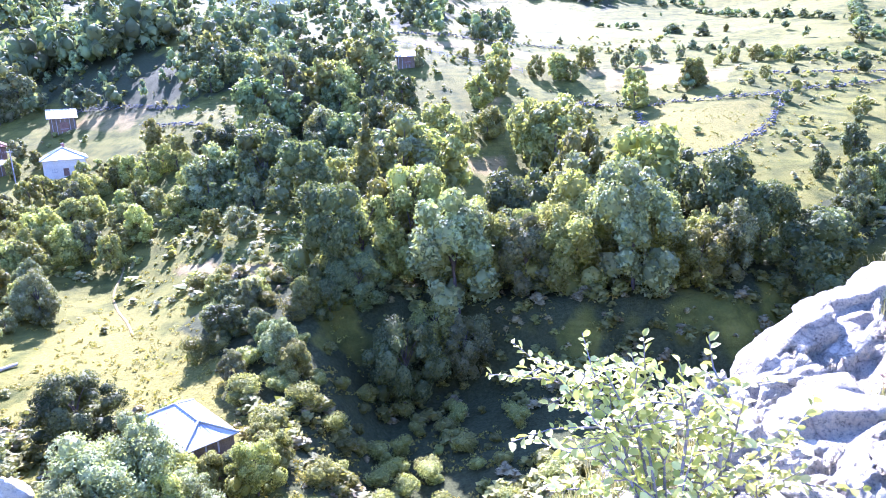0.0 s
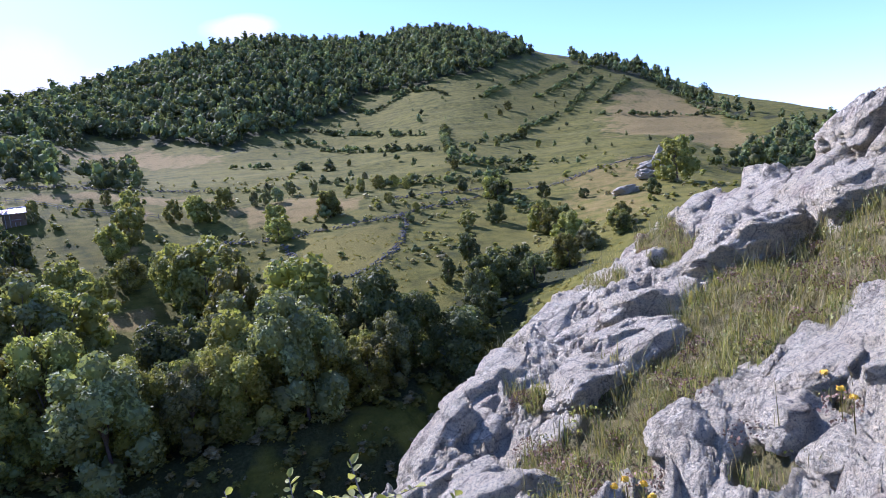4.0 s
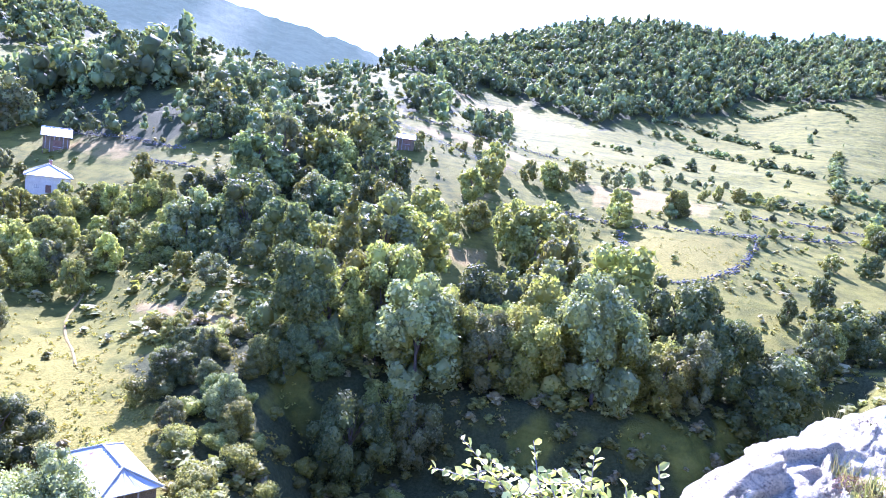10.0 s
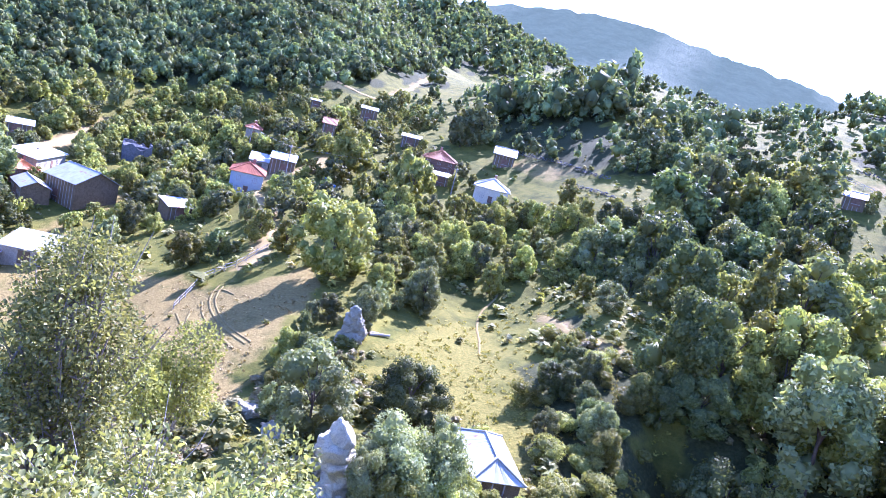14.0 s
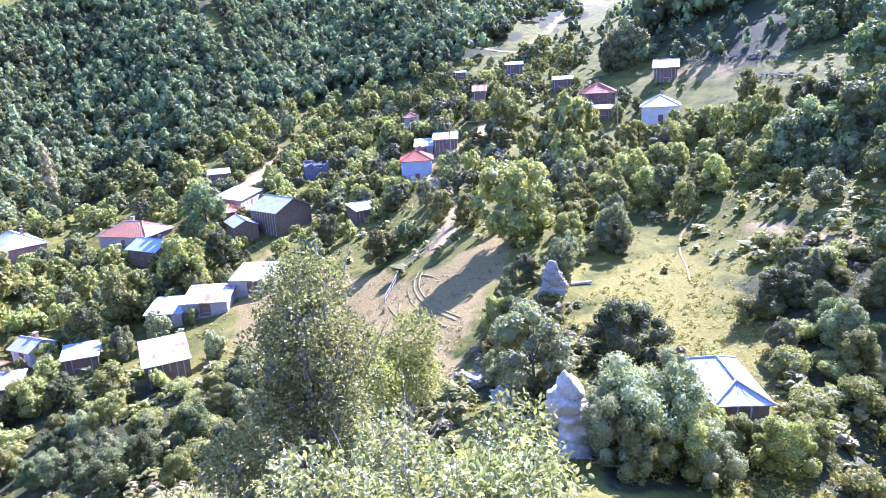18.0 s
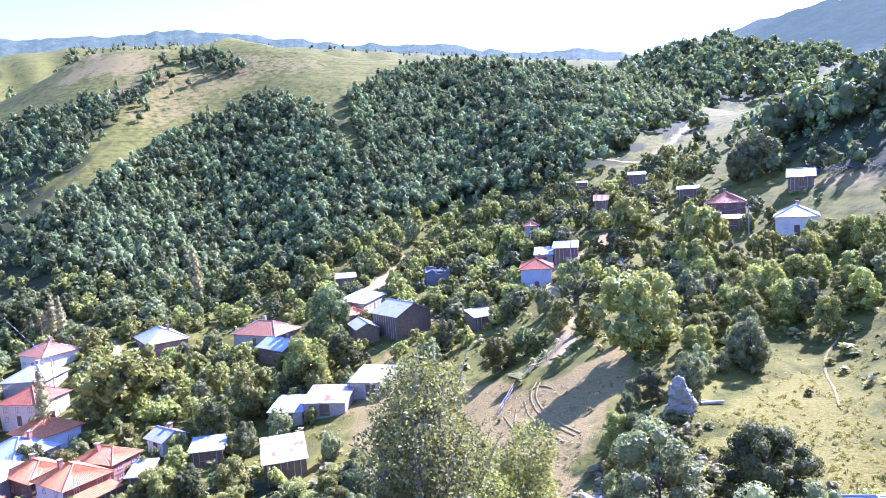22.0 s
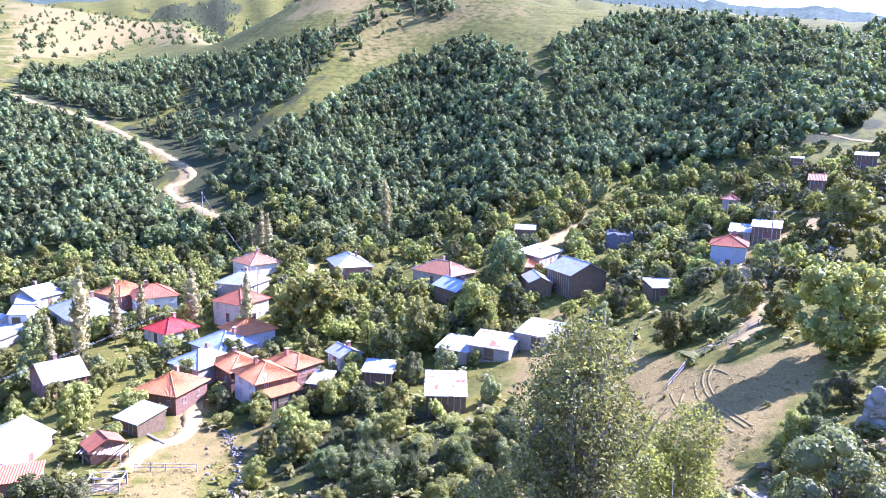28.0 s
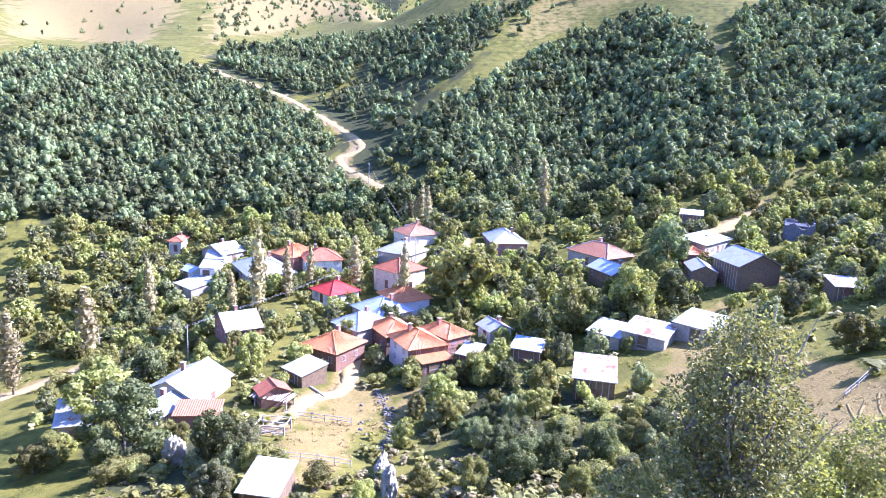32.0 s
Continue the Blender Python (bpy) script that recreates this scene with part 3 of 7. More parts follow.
field("dry", [(-71, 55), (-76, 64), (-69, 62), (-55, 54), (-50, 46), (-58, 46)])
field("grass", [(-43, 61), (-46, 75), (-47, 88), (-35, 77), (-23, 63), (-19, 55), (-18, 50), (-26, 53), (-31, 56), (-38, 54)])
field("bare", [(-137, 77), (-133, 88), (-119, 78), (-128, 75)])
field("bare", [(-105, -6), (-105, 2), (-98, 8), (-87, -2), (-73, -3), (-67, -9), (-87, -13), (-100, -10)])
field("bare", [(-126, 68), (-98, 63), (-90, 66), (-74, 62), (-73, 54), (-63, 41), (-75, 42), (-100, 43), (-111, 50)])
field("straw", [(-102, 177), (-69, 161), (-54, 151), (-61, 151), (-83, 158)])
field("straw", [(-5, 128), (10, 132), (21, 114), (19, 112), (10, 119), (-4, 124)])
field("straw", [(4, 324), (19, 349), (42, 362), (50, 343), (71, 311), (67, 288), (44, 298), (25, 319), (6, 287)])
field("straw", [(38, 172), (44, 180), (57, 181), (72, 168), (67, 154), (54, 157), (44, 161), (38, 166)])
field("straw", [(-10, 200), (25, 204), (48, 198), (46, 190), (22, 187), (-10, 191)])
field("straw", [(14, 175), (21, 185), (22, 171), (14, 150), (11, 158)])
field("straw", [(290, 307), (407, 373), (375, 299), (283, 186), (252, 189), (228, 211), (217, 225)])
field("scree", [(128, 163), (145, 162), (166, 165), (178, 161), (120, 110), (90, 89), (93, 98), (106, 127)])
field("grass", [(42, 145), (40, 125), (40, 118), (44, 114), (49, 114), (56, 120), (63, 129), (67, 140), (49, 142)])
# meadow in the shade of trees, painted as darker ground
field("rough", [(-118, 202), (-81, 212), (-58, 170), (-62, 157), (-90, 170)])
field("scree", [(-416, 69), (-436, 103), (-433, 145), (-398, 185), (-361, 174), (-383, 141), (-381, 107), (-351, 70), (-368, 54)])
field("straw", [(-1285, -665), (-387, -203), (-642, -279), (-440, -152), (-837, -232), (-1403, -418)])
field("straw", [(-421, -109), (-544, -119), (-933, -87), (-503, 14), (-455, 76), (-1294, -75), (-1413, -355)])
field("straw", [(-495, 50), (-451, 105), (-424, 74), (-446, 44)])
# three shaded slopes, their shade painted into the ground colour
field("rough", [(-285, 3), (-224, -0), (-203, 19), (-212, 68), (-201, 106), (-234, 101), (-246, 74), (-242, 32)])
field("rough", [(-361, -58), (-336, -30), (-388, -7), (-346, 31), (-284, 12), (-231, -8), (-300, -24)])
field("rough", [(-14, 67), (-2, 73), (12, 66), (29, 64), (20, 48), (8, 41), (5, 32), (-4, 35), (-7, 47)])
wood("forest", "far", 3.4, 3.8, 6, [(-277, 2), (-307, 41), (-339, 68), (-363, 97), (-362, 135), (-315, 145), (-261, 131), (-216, 113), (-197, 104), (-197, 79), (-214, 54), (-216, 36), (-238, 17)])
wood("forest", "far", 3.6, 4, 6.3, [(-326, 164), (-360, 218), (-348, 251), (-298, 272), (-305, 300), (-262, 280), (-205, 235), (-172, 202), (-163, 178), (-166, 160), (-182, 153), (-203, 145), (-210, 116), (-212, 111), (-277, 142)])
wood("forest", "far", 3.5, 3.8, 6, [(-345, -181), (-427, -148), (-389, -106), (-373, -84), (-317, -32), (-280, -18), (-262, -20), (-224, 2), (-216, -14), (-212, -66), (-199, -109)])
wood("forest", "far", 4.6, 3.6, 6, [(-399, -98), (-460, -101), (-526, -50), (-427, 12), (-401, 41), (-396, 79), (-360, 48), (-318, 33), (-340, 4), (-415, -25), (-419, -60)])
wood("forest", "far", 4.6, 5, 8, [(-245, 252), (-510, 562), (-438, 527), (-267, 356), (-185, 267), (-168, 226), (-191, 229), (-213, 233)])
wood("grove", "far", 13, 4, 7, [(-349, -46), (-336, 4), (-281, 20), (-257, 6), (-238, -2), (-291, -12)])
wood("grove", "far", 12, 4, 7, [(-369, 33), (-413, 66), (-435, 101), (-451, 122), (-439, 148), (-404, 137), (-399, 115), (-378, 84), (-349, 53), (-337, 29)])
wood("forest", "far", 4.6, 7.5, 11.5, [(-127, 207), (-121, 217), (-110, 222), (-98, 232), (-86, 232), (-74, 210), (-88, 198), (-105, 195), (-114, 190)])
wood("thicket", "near", 5, 6, 9, [(-60, 176), (-61, 194), (-54, 208), (-44, 183), (-46, 166), (-54, 166)])
wood("forest", "far", 6.2, 5, 8, [(-66, 190), (-71, 220), (-61, 250), (-41, 216), (-40, 184), (-45, 160), (-56, 170)])
wood("forest", "far", 4.4, 4, 6, [(-215, 126), (-247, 142), (-274, 201), (-256, 246), (-262, 280), (-225, 265), (-190, 232), (-172, 202), (-168, 185), (-178, 175), (-198, 152)])
wood("thicket", "near", 6.4, 7, 12, [(-40, 100), (-45, 130), (-36, 145), (-25, 154), (-12, 150), (-6, 138), (-6, 110), (-6, 101), (-12, 95), (-21, 92)])
wood("orchard", "near", 5.0, 3, 6.5, [(-58, 73), (-72, 83), (-86, 108), (-78, 119), (-75, 141), (-56, 141), (-42, 132), (-38, 104), (-21, 87), (-31, 92), (-47, 102), (-53, 99), (-52, 84)])
wood("thicket", "near", 6.2, 9, 13.5, [(-13, 74), (-8, 81), (4, 95), (16, 100), (28, 106), (32, 96), (43, 87), (50, 80), (47, 74), (38, 71), (30, 69), (16, 68), (8, 70), (-1, 72), (-10, 68)])
wood("thicket", "near", 7, 7, 11, [(-33, 160), (-19, 182), (-8, 164), (-6, 149), (-12, 147), (-25, 145), (-35, 144), (-36, 145)])
wood("thicket", "near", 4.5, 1.6, 3.6, [(-33, 87), (-25, 83), (-16, 76), (-12, 63), (-15, 52), (-20, 51)])
wood("thicket", "near", 5, 1.4, 3.2, [(-15, 53), (-10, 57), (-4, 52), (2, 41), (2, 37), (-9, 41), (-15, 46)])
wood("orchard", "near", 4.7, 3, 5.8, [(-194, -80), (-206, -62), (-206, -24), (-191, 25), (-192, 59), (-177, 95), (-184, 126), (-141, 138), (-90, 91), (-104, 86), (-104, 69), (-115, 47), (-123, 33), (-141, 19), (-155, -6), (-158, -31), (-164, -57)])
wood("orchard", "near", 4.8, 3, 6.2, [(-183, 97), (-176, 127), (-156, 144), (-141, 162), (-125, 175), (-94, 136), (-80, 108), (-76, 89), (-89, 87), (-105, 83), (-118, 80), (-143, 84)])
wood("thicket", "near", 4.8, 2.5, 5.5, [(-113, 1), (-111, 15), (-94, 28), (-81, 31), (-69, 30), (-60, 20), (-74, 10), (-90, 4)])
wood("orchard", "near", 4.8, 2.5, 5, [(-158, -67), (-156, -52), (-125, -22), (-108, -15), (-100, -20), (-113, -12), (-114, -23), (-128, -42), (-98, -35), (-87, -38)])
wood("thicket", "near", 4.6, 2.5, 5, [(-107, -47), (-110, -39), (-93, -32), (-85, -21), (-81, -14), (-68, -15), (-69, -26), (-72, -32)])
wood("orchard", "near", 6, 4, 7, [(-101, 121), (-97, 134), (-74, 121), (-65, 135), (-45, 128), (-36, 101), (-46, 96), (-56, 91), (-66, 83), (-72, 83)])
wood("forest", "far", 6.4, 6, 9.5, [(-17, 479), (1, 485), (56, 581), (134, 593), (178, 628), (233, 616), (336, 640), (402, 537), (375, 468), (270, 397), (230, 400), (211, 422), (200, 443), (165, 405), (114, 364), (90, 344), (77, 317), (62, 351), (40, 382), (23, 395), (5, 350), (-11, 328)])
wood("forest", "far", 5, 4, 7, [(-11, 230), (-2, 302), (4, 284), (4, 221), (-10, 206)])
wood("forest", "far", 5, 4, 7, [(6, 324), (15, 385), (21, 359)])
wood("forest", "far", 5, 4, 7, [(13, 256), (31, 309), (23, 229), (10, 207)])
wood("forest", "far", 8, 5, 9, [(420, 480), (499, 455), (372, 276), (357, 230), (351, 261), (418, 383), (393, 436)])
wood("forest", "far", 7, 5, 8, [(302, 204), (340, 219), (343, 195), (265, 149), (199, 130), (180, 143), (265, 190)])
wood("grove", "far", 24, 1.5, 4, [(114, 382), (170, 416), (282, 381), (368, 422), (411, 387), (253, 219), (243, 163), (153, 154), (111, 157), (61, 202), (71, 285)])
wood("grove", "far", 15, 1.5, 3.5, [(-10, 203), (54, 229), (100, 182), (129, 159), (97, 147), (55, 145), (35, 176), (-10, 209)])
wood("grove", "far", 9, 0.8, 2.4, [(13, 153), (42, 166), (62, 153), (98, 154), (64, 97), (54, 104), (37, 112), (29, 127), (15, 136)])
wood("thicket", "near", 7, 4, 7.5, [(48, 89), (68, 99), (81, 105), (83, 93), (72, 82), (62, 83), (48, 75)])
wood("forest", "vast", 13, 8, 13, [(-452, 537), (-348, 495), (-324, 582), (-336, 760), (-338, 742), (-390, 729), (-453, 691)])
wood("forest", "vast", 11, 8, 13, [(-508, 563), (-483, 618), (-434, 650), (-391, 709), (-357, 749), (-300, 568), (-320, 491), (-308, 391)])
wood("grove", "vast", 30, 8, 14, [(-2280, 240), (-2263, 453), (-2181, 641), (-2103, 913), (-2040, 1099), (-1891, 1355), (-1681, 1542), (-1541, 1683), (-1545, 1635), (-1812, 1388), (-1955, 1134), (-2120, 864), (-2079, 516), (-2037, 207)])
wood("forest", "vast", 20, 9, 14, [(-540, 832), (-464, 879), (-412, 907), (-331, 942), (-331, 942), (-401, 912), (-423, 901), (-470, 876)])
wood("grove", "vast", 26, 4, 7, [(-1036, -262), (-1372, -172), (-1972, 56), (-489, 66), (-496, 14), (-821, -77), (-495, -109), (-483, -124)])
wood("grove", "far", 6.6, 2.2, 5.2, [(-165, 195), (-130, 180), (-90, 165), (-30, 160), (-15, 200), (-40, 330), (-150, 300)])
wood("thicket", "near", 5.4, 4, 7.5, [(-236, -40), (-230, 0), (-220, 30), (-223, 62), (-206, 105), (-190, 100), (-195, 60), (-192, 30), (-200, 0), (-205, -40)])
wood("orchard", "near", 5.2, 3.5, 6.5, [(-190, 93), (-204, 111), (-211, 134), (-194, 154), (-171, 142), (-184, 133), (-175, 117), (-169, 93), (-179, 86)])
wood("forest", "far", 4, 4, 6, [(-385, -100), (-423, -83), (-394, -16), (-358, -22), (-350, -39), (-357, -70), (-359, -93)])
wood("grove", "far", 8, 4, 7, [(-360, -59), (-353, -14), (-317, 3), (-283, -8), (-269, -12), (-296, -30), (-333, -49)])
wood("forest", "far", 6, 5, 8, [(-450, 124), (-424, 136), (-397, 140), (-405, 122), (-440, 108)])
wood("forest", "far", 7, 4, 7, [(-412, 97), (-398, 81), (-382, 64), (-395, 62), (-422, 84)])
wood("grove", "vast", 56, 3, 6, [(-560, -300), (-900, -420), (-1500, -300), (-2200, -260), (-2250, 120), (-1300, 60), (-700, -60), (-560, -70)])
wood("forest", "vast", 24, 4, 7, [(-1500, -60), (-2100, -180), (-2200, 60), (-1700, 40)])
wood("orchard", "near", 5, 2.5, 5, [(-205, -84), (-209, -66), (-200, -45), (-198, -23), (-195, -4), (-185, -4), (-184, -24), (-163, -38), (-152, -46), (-158, -67)])
wood("thicket", "near", 4.2, 2, 4.5, [(-84, 26), (-82, 35), (-67, 34), (-52, 26), (-55, 19), (-66, 19)])
wood("thicket", "near", 4.2, 2.5, 5, [(-52, 54), (-47, 56), (-43, 55), (-36, 47), (-31, 38), (-38, 39)])
wood("thicket", "near", 4, 3, 7, [(-22, 36), (-19, 43), (-15, 44), (-14, 39), (-19, 30)])
wood("thicket", "near", 4.4, 2, 5, [(-31, 68), (-28, 75), (-18, 70), (-13, 54), (-18, 56), (-24, 63)])
wood("orchard", "near", 5.2, 3, 5.5, [(-203, 54), (-199, 68), (-187, 93), (-192, 140), (-154, 177), (-156, 216), (-119, 174), (-131, 150), (-165, 120), (-172, 68)])
wood("orchard", "near", 4.5, 2.4, 4.6, [(-200, -98), (-214, -72), (-209, -21), (-190, 21), (-195, 46), (-158, 38), (-114, 18), (-100, 2), (-120, -21), (-103, -28), (-93, -40), (-73, -39)])
wood("grove", "far", 7, 3, 5.5, [(-351, -57), (-332, -32), (-383, -7), (-346, 31), (-284, 12), (-229, -5), (-275, -18)])
wood("forest", "far", 6.5, 5, 8, [(-30, 326), (-32, 349), (-16, 475), (21, 563), (77, 588), (140, 620), (50, 472), (12, 359), (-11, 328)])
wood("thicket", "near", 7, 2, 4.5, [(14, 60), (28, 66), (40, 64), (34, 52), (20, 46)])
wood("thicket", "near", 5.5, 2, 4.5, [(-281, 3), (-228, -0), (-207, 19), (-216, 70), (-202, 102), (-229, 99), (-240, 72), (-239, 32)])
wood("grove", "far", 9, 3, 6, [(-57, 322), (-19, 296), (18, 321), (30, 286), (22, 176), (1, 188), (-12, 180), (-32, 213)])
wood("orchard", "near", 6, 3.5, 7, [(-192, -105), (-203, -92), (-210, -65), (-188, -40), (-181, -49), (-157, -56), (-129, -49), (-130, -60), (-154, -86)])
wood("thicket", "near", 5, 3, 6.5, [(-136, -62), (-157, -56), (-114, -38), (-96, -36), (-98, -44)])
wood("thicket", "near", 3.0, 0.8, 2.2, [(-18, 63), (-10, 65), (11, 61), (8, 40), (3, 40), (-12, 44)])


def smooth(v, lo, hi):
    k = np.clip((v - lo) / (hi - lo), 0, 1)
    return k * k * (3 - 2 * k)


def softly(P, x, y):
    """1 well inside the outline, 0 well outside; the edge is as wide as the distance asks."""
    d = off_line(P, x, y, True) * np.where(inside(P, x, y), 1, -1)
    w = 1.2 + np.hypot(x, y) * 0.02
    d = d + w * 0.9 * (np.sin(x * 0.31 + 2 * np.sin(y * 0.17)) * np.sin(y * 0.27 + 1.5 * np.sin(x * 0.21)) + 0.6 * np.sin(x * 0.9 + y * 0.5) * np.sin(y * 0.8 - x * 0.3))
    return smooth(d, -w, w)


# ---- mesh helpers ----
def mesh_of(name, verts, faces, mat=None, flat=True):
    """A mesh from arrays of vertices and of equal-sized faces."""
    verts, faces = np.asarray(verts, np.float32), np.asarray(faces, np.int32)
    me = bpy.data.meshes.new(name)
    k = faces.shape[1]
    me.vertices.add(len(verts))
    me.vertices.foreach_set("co", verts.ravel())
    me.loops.add(faces.size)
    me.loops.foreach_set("vertex_index", faces.ravel())
    me.polygons.add(len(faces))
    me.polygons.foreach_set("loop_start", np.arange(0, faces.size, k, dtype=np.int32))
    me.update(calc_edges=True)
    if not flat:
        me.polygons.foreach_set("use_smooth", np.ones(len(faces), bool))
    if mat:
        me.materials.append(mat)
    return me


def part(name, data, mat, parent, label="", m=None):
    """One mesh object under a thing or a part; data is a bmesh or a mesh."""
    if isinstance(data, bmesh.types.BMesh):
        me = bpy.data.meshes.new(name)
        data.to_mesh(me)
        data.free()
        if mat:
            me.materials.append(mat)
    else:
        me = data
    ob = new(name, me)
    ob.parent = parent
    if m is not None:
        ob.matrix_basis = m
    return tagged(ob, label)


def box(bm, x0, y0, z0, x1, y1, z1):
    v = [bm.verts.new(c) for c in ((x0, y0, z0), (x1, y0, z0), (x1, y1, z0), (x0, y1, z0), (x0, y0, z1), (x1, y0, z1), (x1, y1, z1), (x0, y1, z1))]
    for f in ((0, 3, 2, 1), (4, 5, 6, 7), (0, 1, 5, 4), (1, 2, 6, 5), (2, 3, 7, 6), (3, 0, 4, 7)):
        bm.faces.new([v[q] for q in f])
    return v


def boxes(*dims):
    bm = bmesh.new()
    for d in dims:
        box(bm, *d)
    return bm


def tube(points, radii, sides=6):
    """Vertices and quads of a tapering tube along points."""
    V, F = [], []
    P = [Vector(p) for p in points]
    for k, p in enumerate(P):
        d = (P[min(k + 1, len(P) - 1)] - P[max(k - 1, 0)]).normalized()
        a = d.orthogonal().normalized()
        b = d.cross(a)
        for s in range(sides):
            t = 2 * math.pi * s / sides
            V.append(tuple(p + (a * math.cos(t) + b * math.sin(t)) * radii[k]))
    for k in range(len(P) - 1):
        for s in range(sides):
            F.append((k * sides + s, k * sides + (s + 1) % sides, (k + 1) * sides + (s + 1) % sides, (k + 1) * sides + s))
    return np.array(V, float), np.array(F, int)


def merged(pieces):
    V, F, at = [], [], 0
    for v, f in pieces:
        V.append(v)
        F.append(f + at)
        at += len(v)
    return np.concatenate(V), np.concatenate(F)




def hashed(i, j, k, seed=0):
    h = np.sin(i * 127.1 + j * 311.7 + k * 74.7 + seed * 19.19) * 43758.5453
    return h - np.floor(h)


def value_noise(x, y, z, seed=0):
    i, j, k = np.floor(x), np.floor(y), np.floor(z)
    u, v, w = x - i, y - j, z - k
    u, v, w = (q * q * (3 - 2 * q) for q in (u, v, w))
    out = 0
    for a in (0, 1):
        for b in (0, 1):
            for c in (0, 1):
                out = out + hashed(i + a, j + b, k + c, seed) * (u if a else 1 - u) * (v if b else 1 - v) * (w if c else 1 - w)
    return out * 2 - 1


def fbm(x, y, z, octaves=4, seed=0):
    s, a, f = 0, 1.0, 1.0
    for o in range(octaves):
        s = s + a * value_noise(x * f, y * f, z * f, seed + o)
        a, f = a * 0.5, f * 2.03
    return s


def cells(x, y, z, seed=0):
    """Nearest cell's own number, and the distance to its border: blocky rock."""
    i, j, k = np.floor(x), np.floor(y), np.floor(z)
    d1, d2, own = np.full(np.shape(x), 9.0), np.full(np.shape(x), 9.0), np.zeros(np.shape(x))
    for a in (-1, 0, 1):
        for b in (-1, 0, 1):
            for c in (-1, 0, 1):
                p, q, r = i + a, j + b, k + c
                d = np.sqrt((p + hashed(p, q, r, seed) - x) ** 2 + (q + hashed(p, q, r, seed + 1) - y) ** 2 + (r + hashed(p, q, r, seed + 2) - z) ** 2)
                nearer = d < d1
                d2 = np.where(nearer, d1, np.minimum(d2, d))
                own = np.where(nearer, hashed(p, q, r, seed + 3), own)
                d1 = np.where(nearer, d, d1)
    return own, d2 - d1

# ---- the ground: one sheet, finest near the cliff ----
az = np.concatenate([np.arange(-128, 80, 0.55), np.arange(80, 232, 4.0)])
rad = 0.9 * np.exp(np.arange(0, 371) * 0.023)
A, Rr = np.meshgrid(np.radians(az), rad)
gx, gy = Rr * np.sin(A), Rr * np.cos(A)
terr_z = ground(gx, gy)
nr, na = gx.shape
# terrace banks and field walls on the fields across the valley
slope_band = smooth(Rr, 180, 240) * (1 - smooth(Rr, 560, 700)) * smooth(A, 0.15, 0.3) * (1 - smooth(A, 0.95, 1.05))
terr_z += slope_band * 0.9 * (np.abs(((terr_z * 0.16 + 0.3 * np.sin(gx * 0.02)) % 1.0) * 2 - 1) - 0.5)
i0 = np.arange(nr - 1)[:, None] * na + np.arange(na)[None, :]
j0 = np.arange(nr - 1)[:, None] * na + (np.arange(na)[None, :] + 1) % na
quads = np.stack([i0, i0 + na, j0 + na, j0], 2).reshape(-1, 4)
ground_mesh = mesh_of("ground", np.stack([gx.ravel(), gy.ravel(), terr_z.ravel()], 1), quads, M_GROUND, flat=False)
fx, fy = gx.ravel(), gy.ravel()
paint = {k: np.zeros(len(fx)) for k in ("dark", "lush", "straw", "bare", "track")}
# the "rough" fields carry painted slope shade in the dark layer
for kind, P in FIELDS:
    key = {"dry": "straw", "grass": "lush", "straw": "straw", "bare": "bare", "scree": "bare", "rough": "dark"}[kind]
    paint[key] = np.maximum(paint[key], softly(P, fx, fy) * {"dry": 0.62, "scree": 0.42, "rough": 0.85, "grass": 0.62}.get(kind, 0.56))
# floors of forest and thicket darkened in colour for the shade there
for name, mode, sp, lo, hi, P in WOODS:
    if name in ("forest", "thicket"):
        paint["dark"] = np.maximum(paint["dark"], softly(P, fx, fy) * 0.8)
    if name == "orchard":
        paint["lush"] = np.maximum(paint["lush"], softly(P, fx, fy) * 0.1)
for w, P in TRACKS:
    d = off_line(P, fx, fy)
    paint["track"] = np.maximum(paint["track"], 0.7 * (1 - smooth(d, 0.4 * w, 0.9 * w)))
    paint["bare"] = np.maximum(paint["bare"], (0.6 if w > 1.2 else 0.35) * (1 - smooth(d, 0.6 * w, 1.8 * w)))
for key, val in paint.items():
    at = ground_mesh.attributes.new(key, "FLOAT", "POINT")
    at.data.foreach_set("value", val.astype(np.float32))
terrain = tagged(new("ground", ground_mesh), "grassy valley and hillsides with dry fields and dirt tracks", "ground", kind="structure")

# ---- the blue mountain range far behind the saddle: a backdrop beyond all that shifts, glowing for haze ----
def far_range(name, r0, ways, ups, label, seed):
    az = np.arange(ways[0], ways[-1] + 0.01, 0.12)
    k = np.linspace(0, 1, 40)
    A_, K_ = np.meshgrid(np.radians(az), k)
    el = np.interp(az, ways, ups) + 0.12 * fbm(az * 0.9, 0 * az, 0 * az, 4, seed)
    gully = fbm(np.degrees(A_) * 0.3, K_ * 3.0, 0 * A_, 4, seed + 1)
    r = r0 * (0.55 + 0.45 * K_) + gully * r0 * 0.07 * (1 - K_)
    z = r * np.tan(np.radians(el))[None, :] * (0.06 + 0.94 * K_ ** 0.85) * (1 + 0.05 * gully * (1 - K_))
    n_k, n_a2 = A_.shape
    q = np.arange(n_k - 1)[:, None] * n_a2 + np.arange(n_a2 - 1)[None, :]
    m, n, l, p = material(name, 0.95, 0.0, 0.05)
    at = position(n)
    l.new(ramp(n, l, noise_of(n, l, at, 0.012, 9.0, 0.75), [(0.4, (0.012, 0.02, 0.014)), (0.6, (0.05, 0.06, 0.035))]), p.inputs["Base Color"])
    # emission over a dark base stands in for the distance haze
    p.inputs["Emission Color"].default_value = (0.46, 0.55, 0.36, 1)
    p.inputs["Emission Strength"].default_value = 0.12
    bumped(n, l, p, noise_of(n, l, at, 0.03, 6.0, 0.7), 1.0, 12.0)
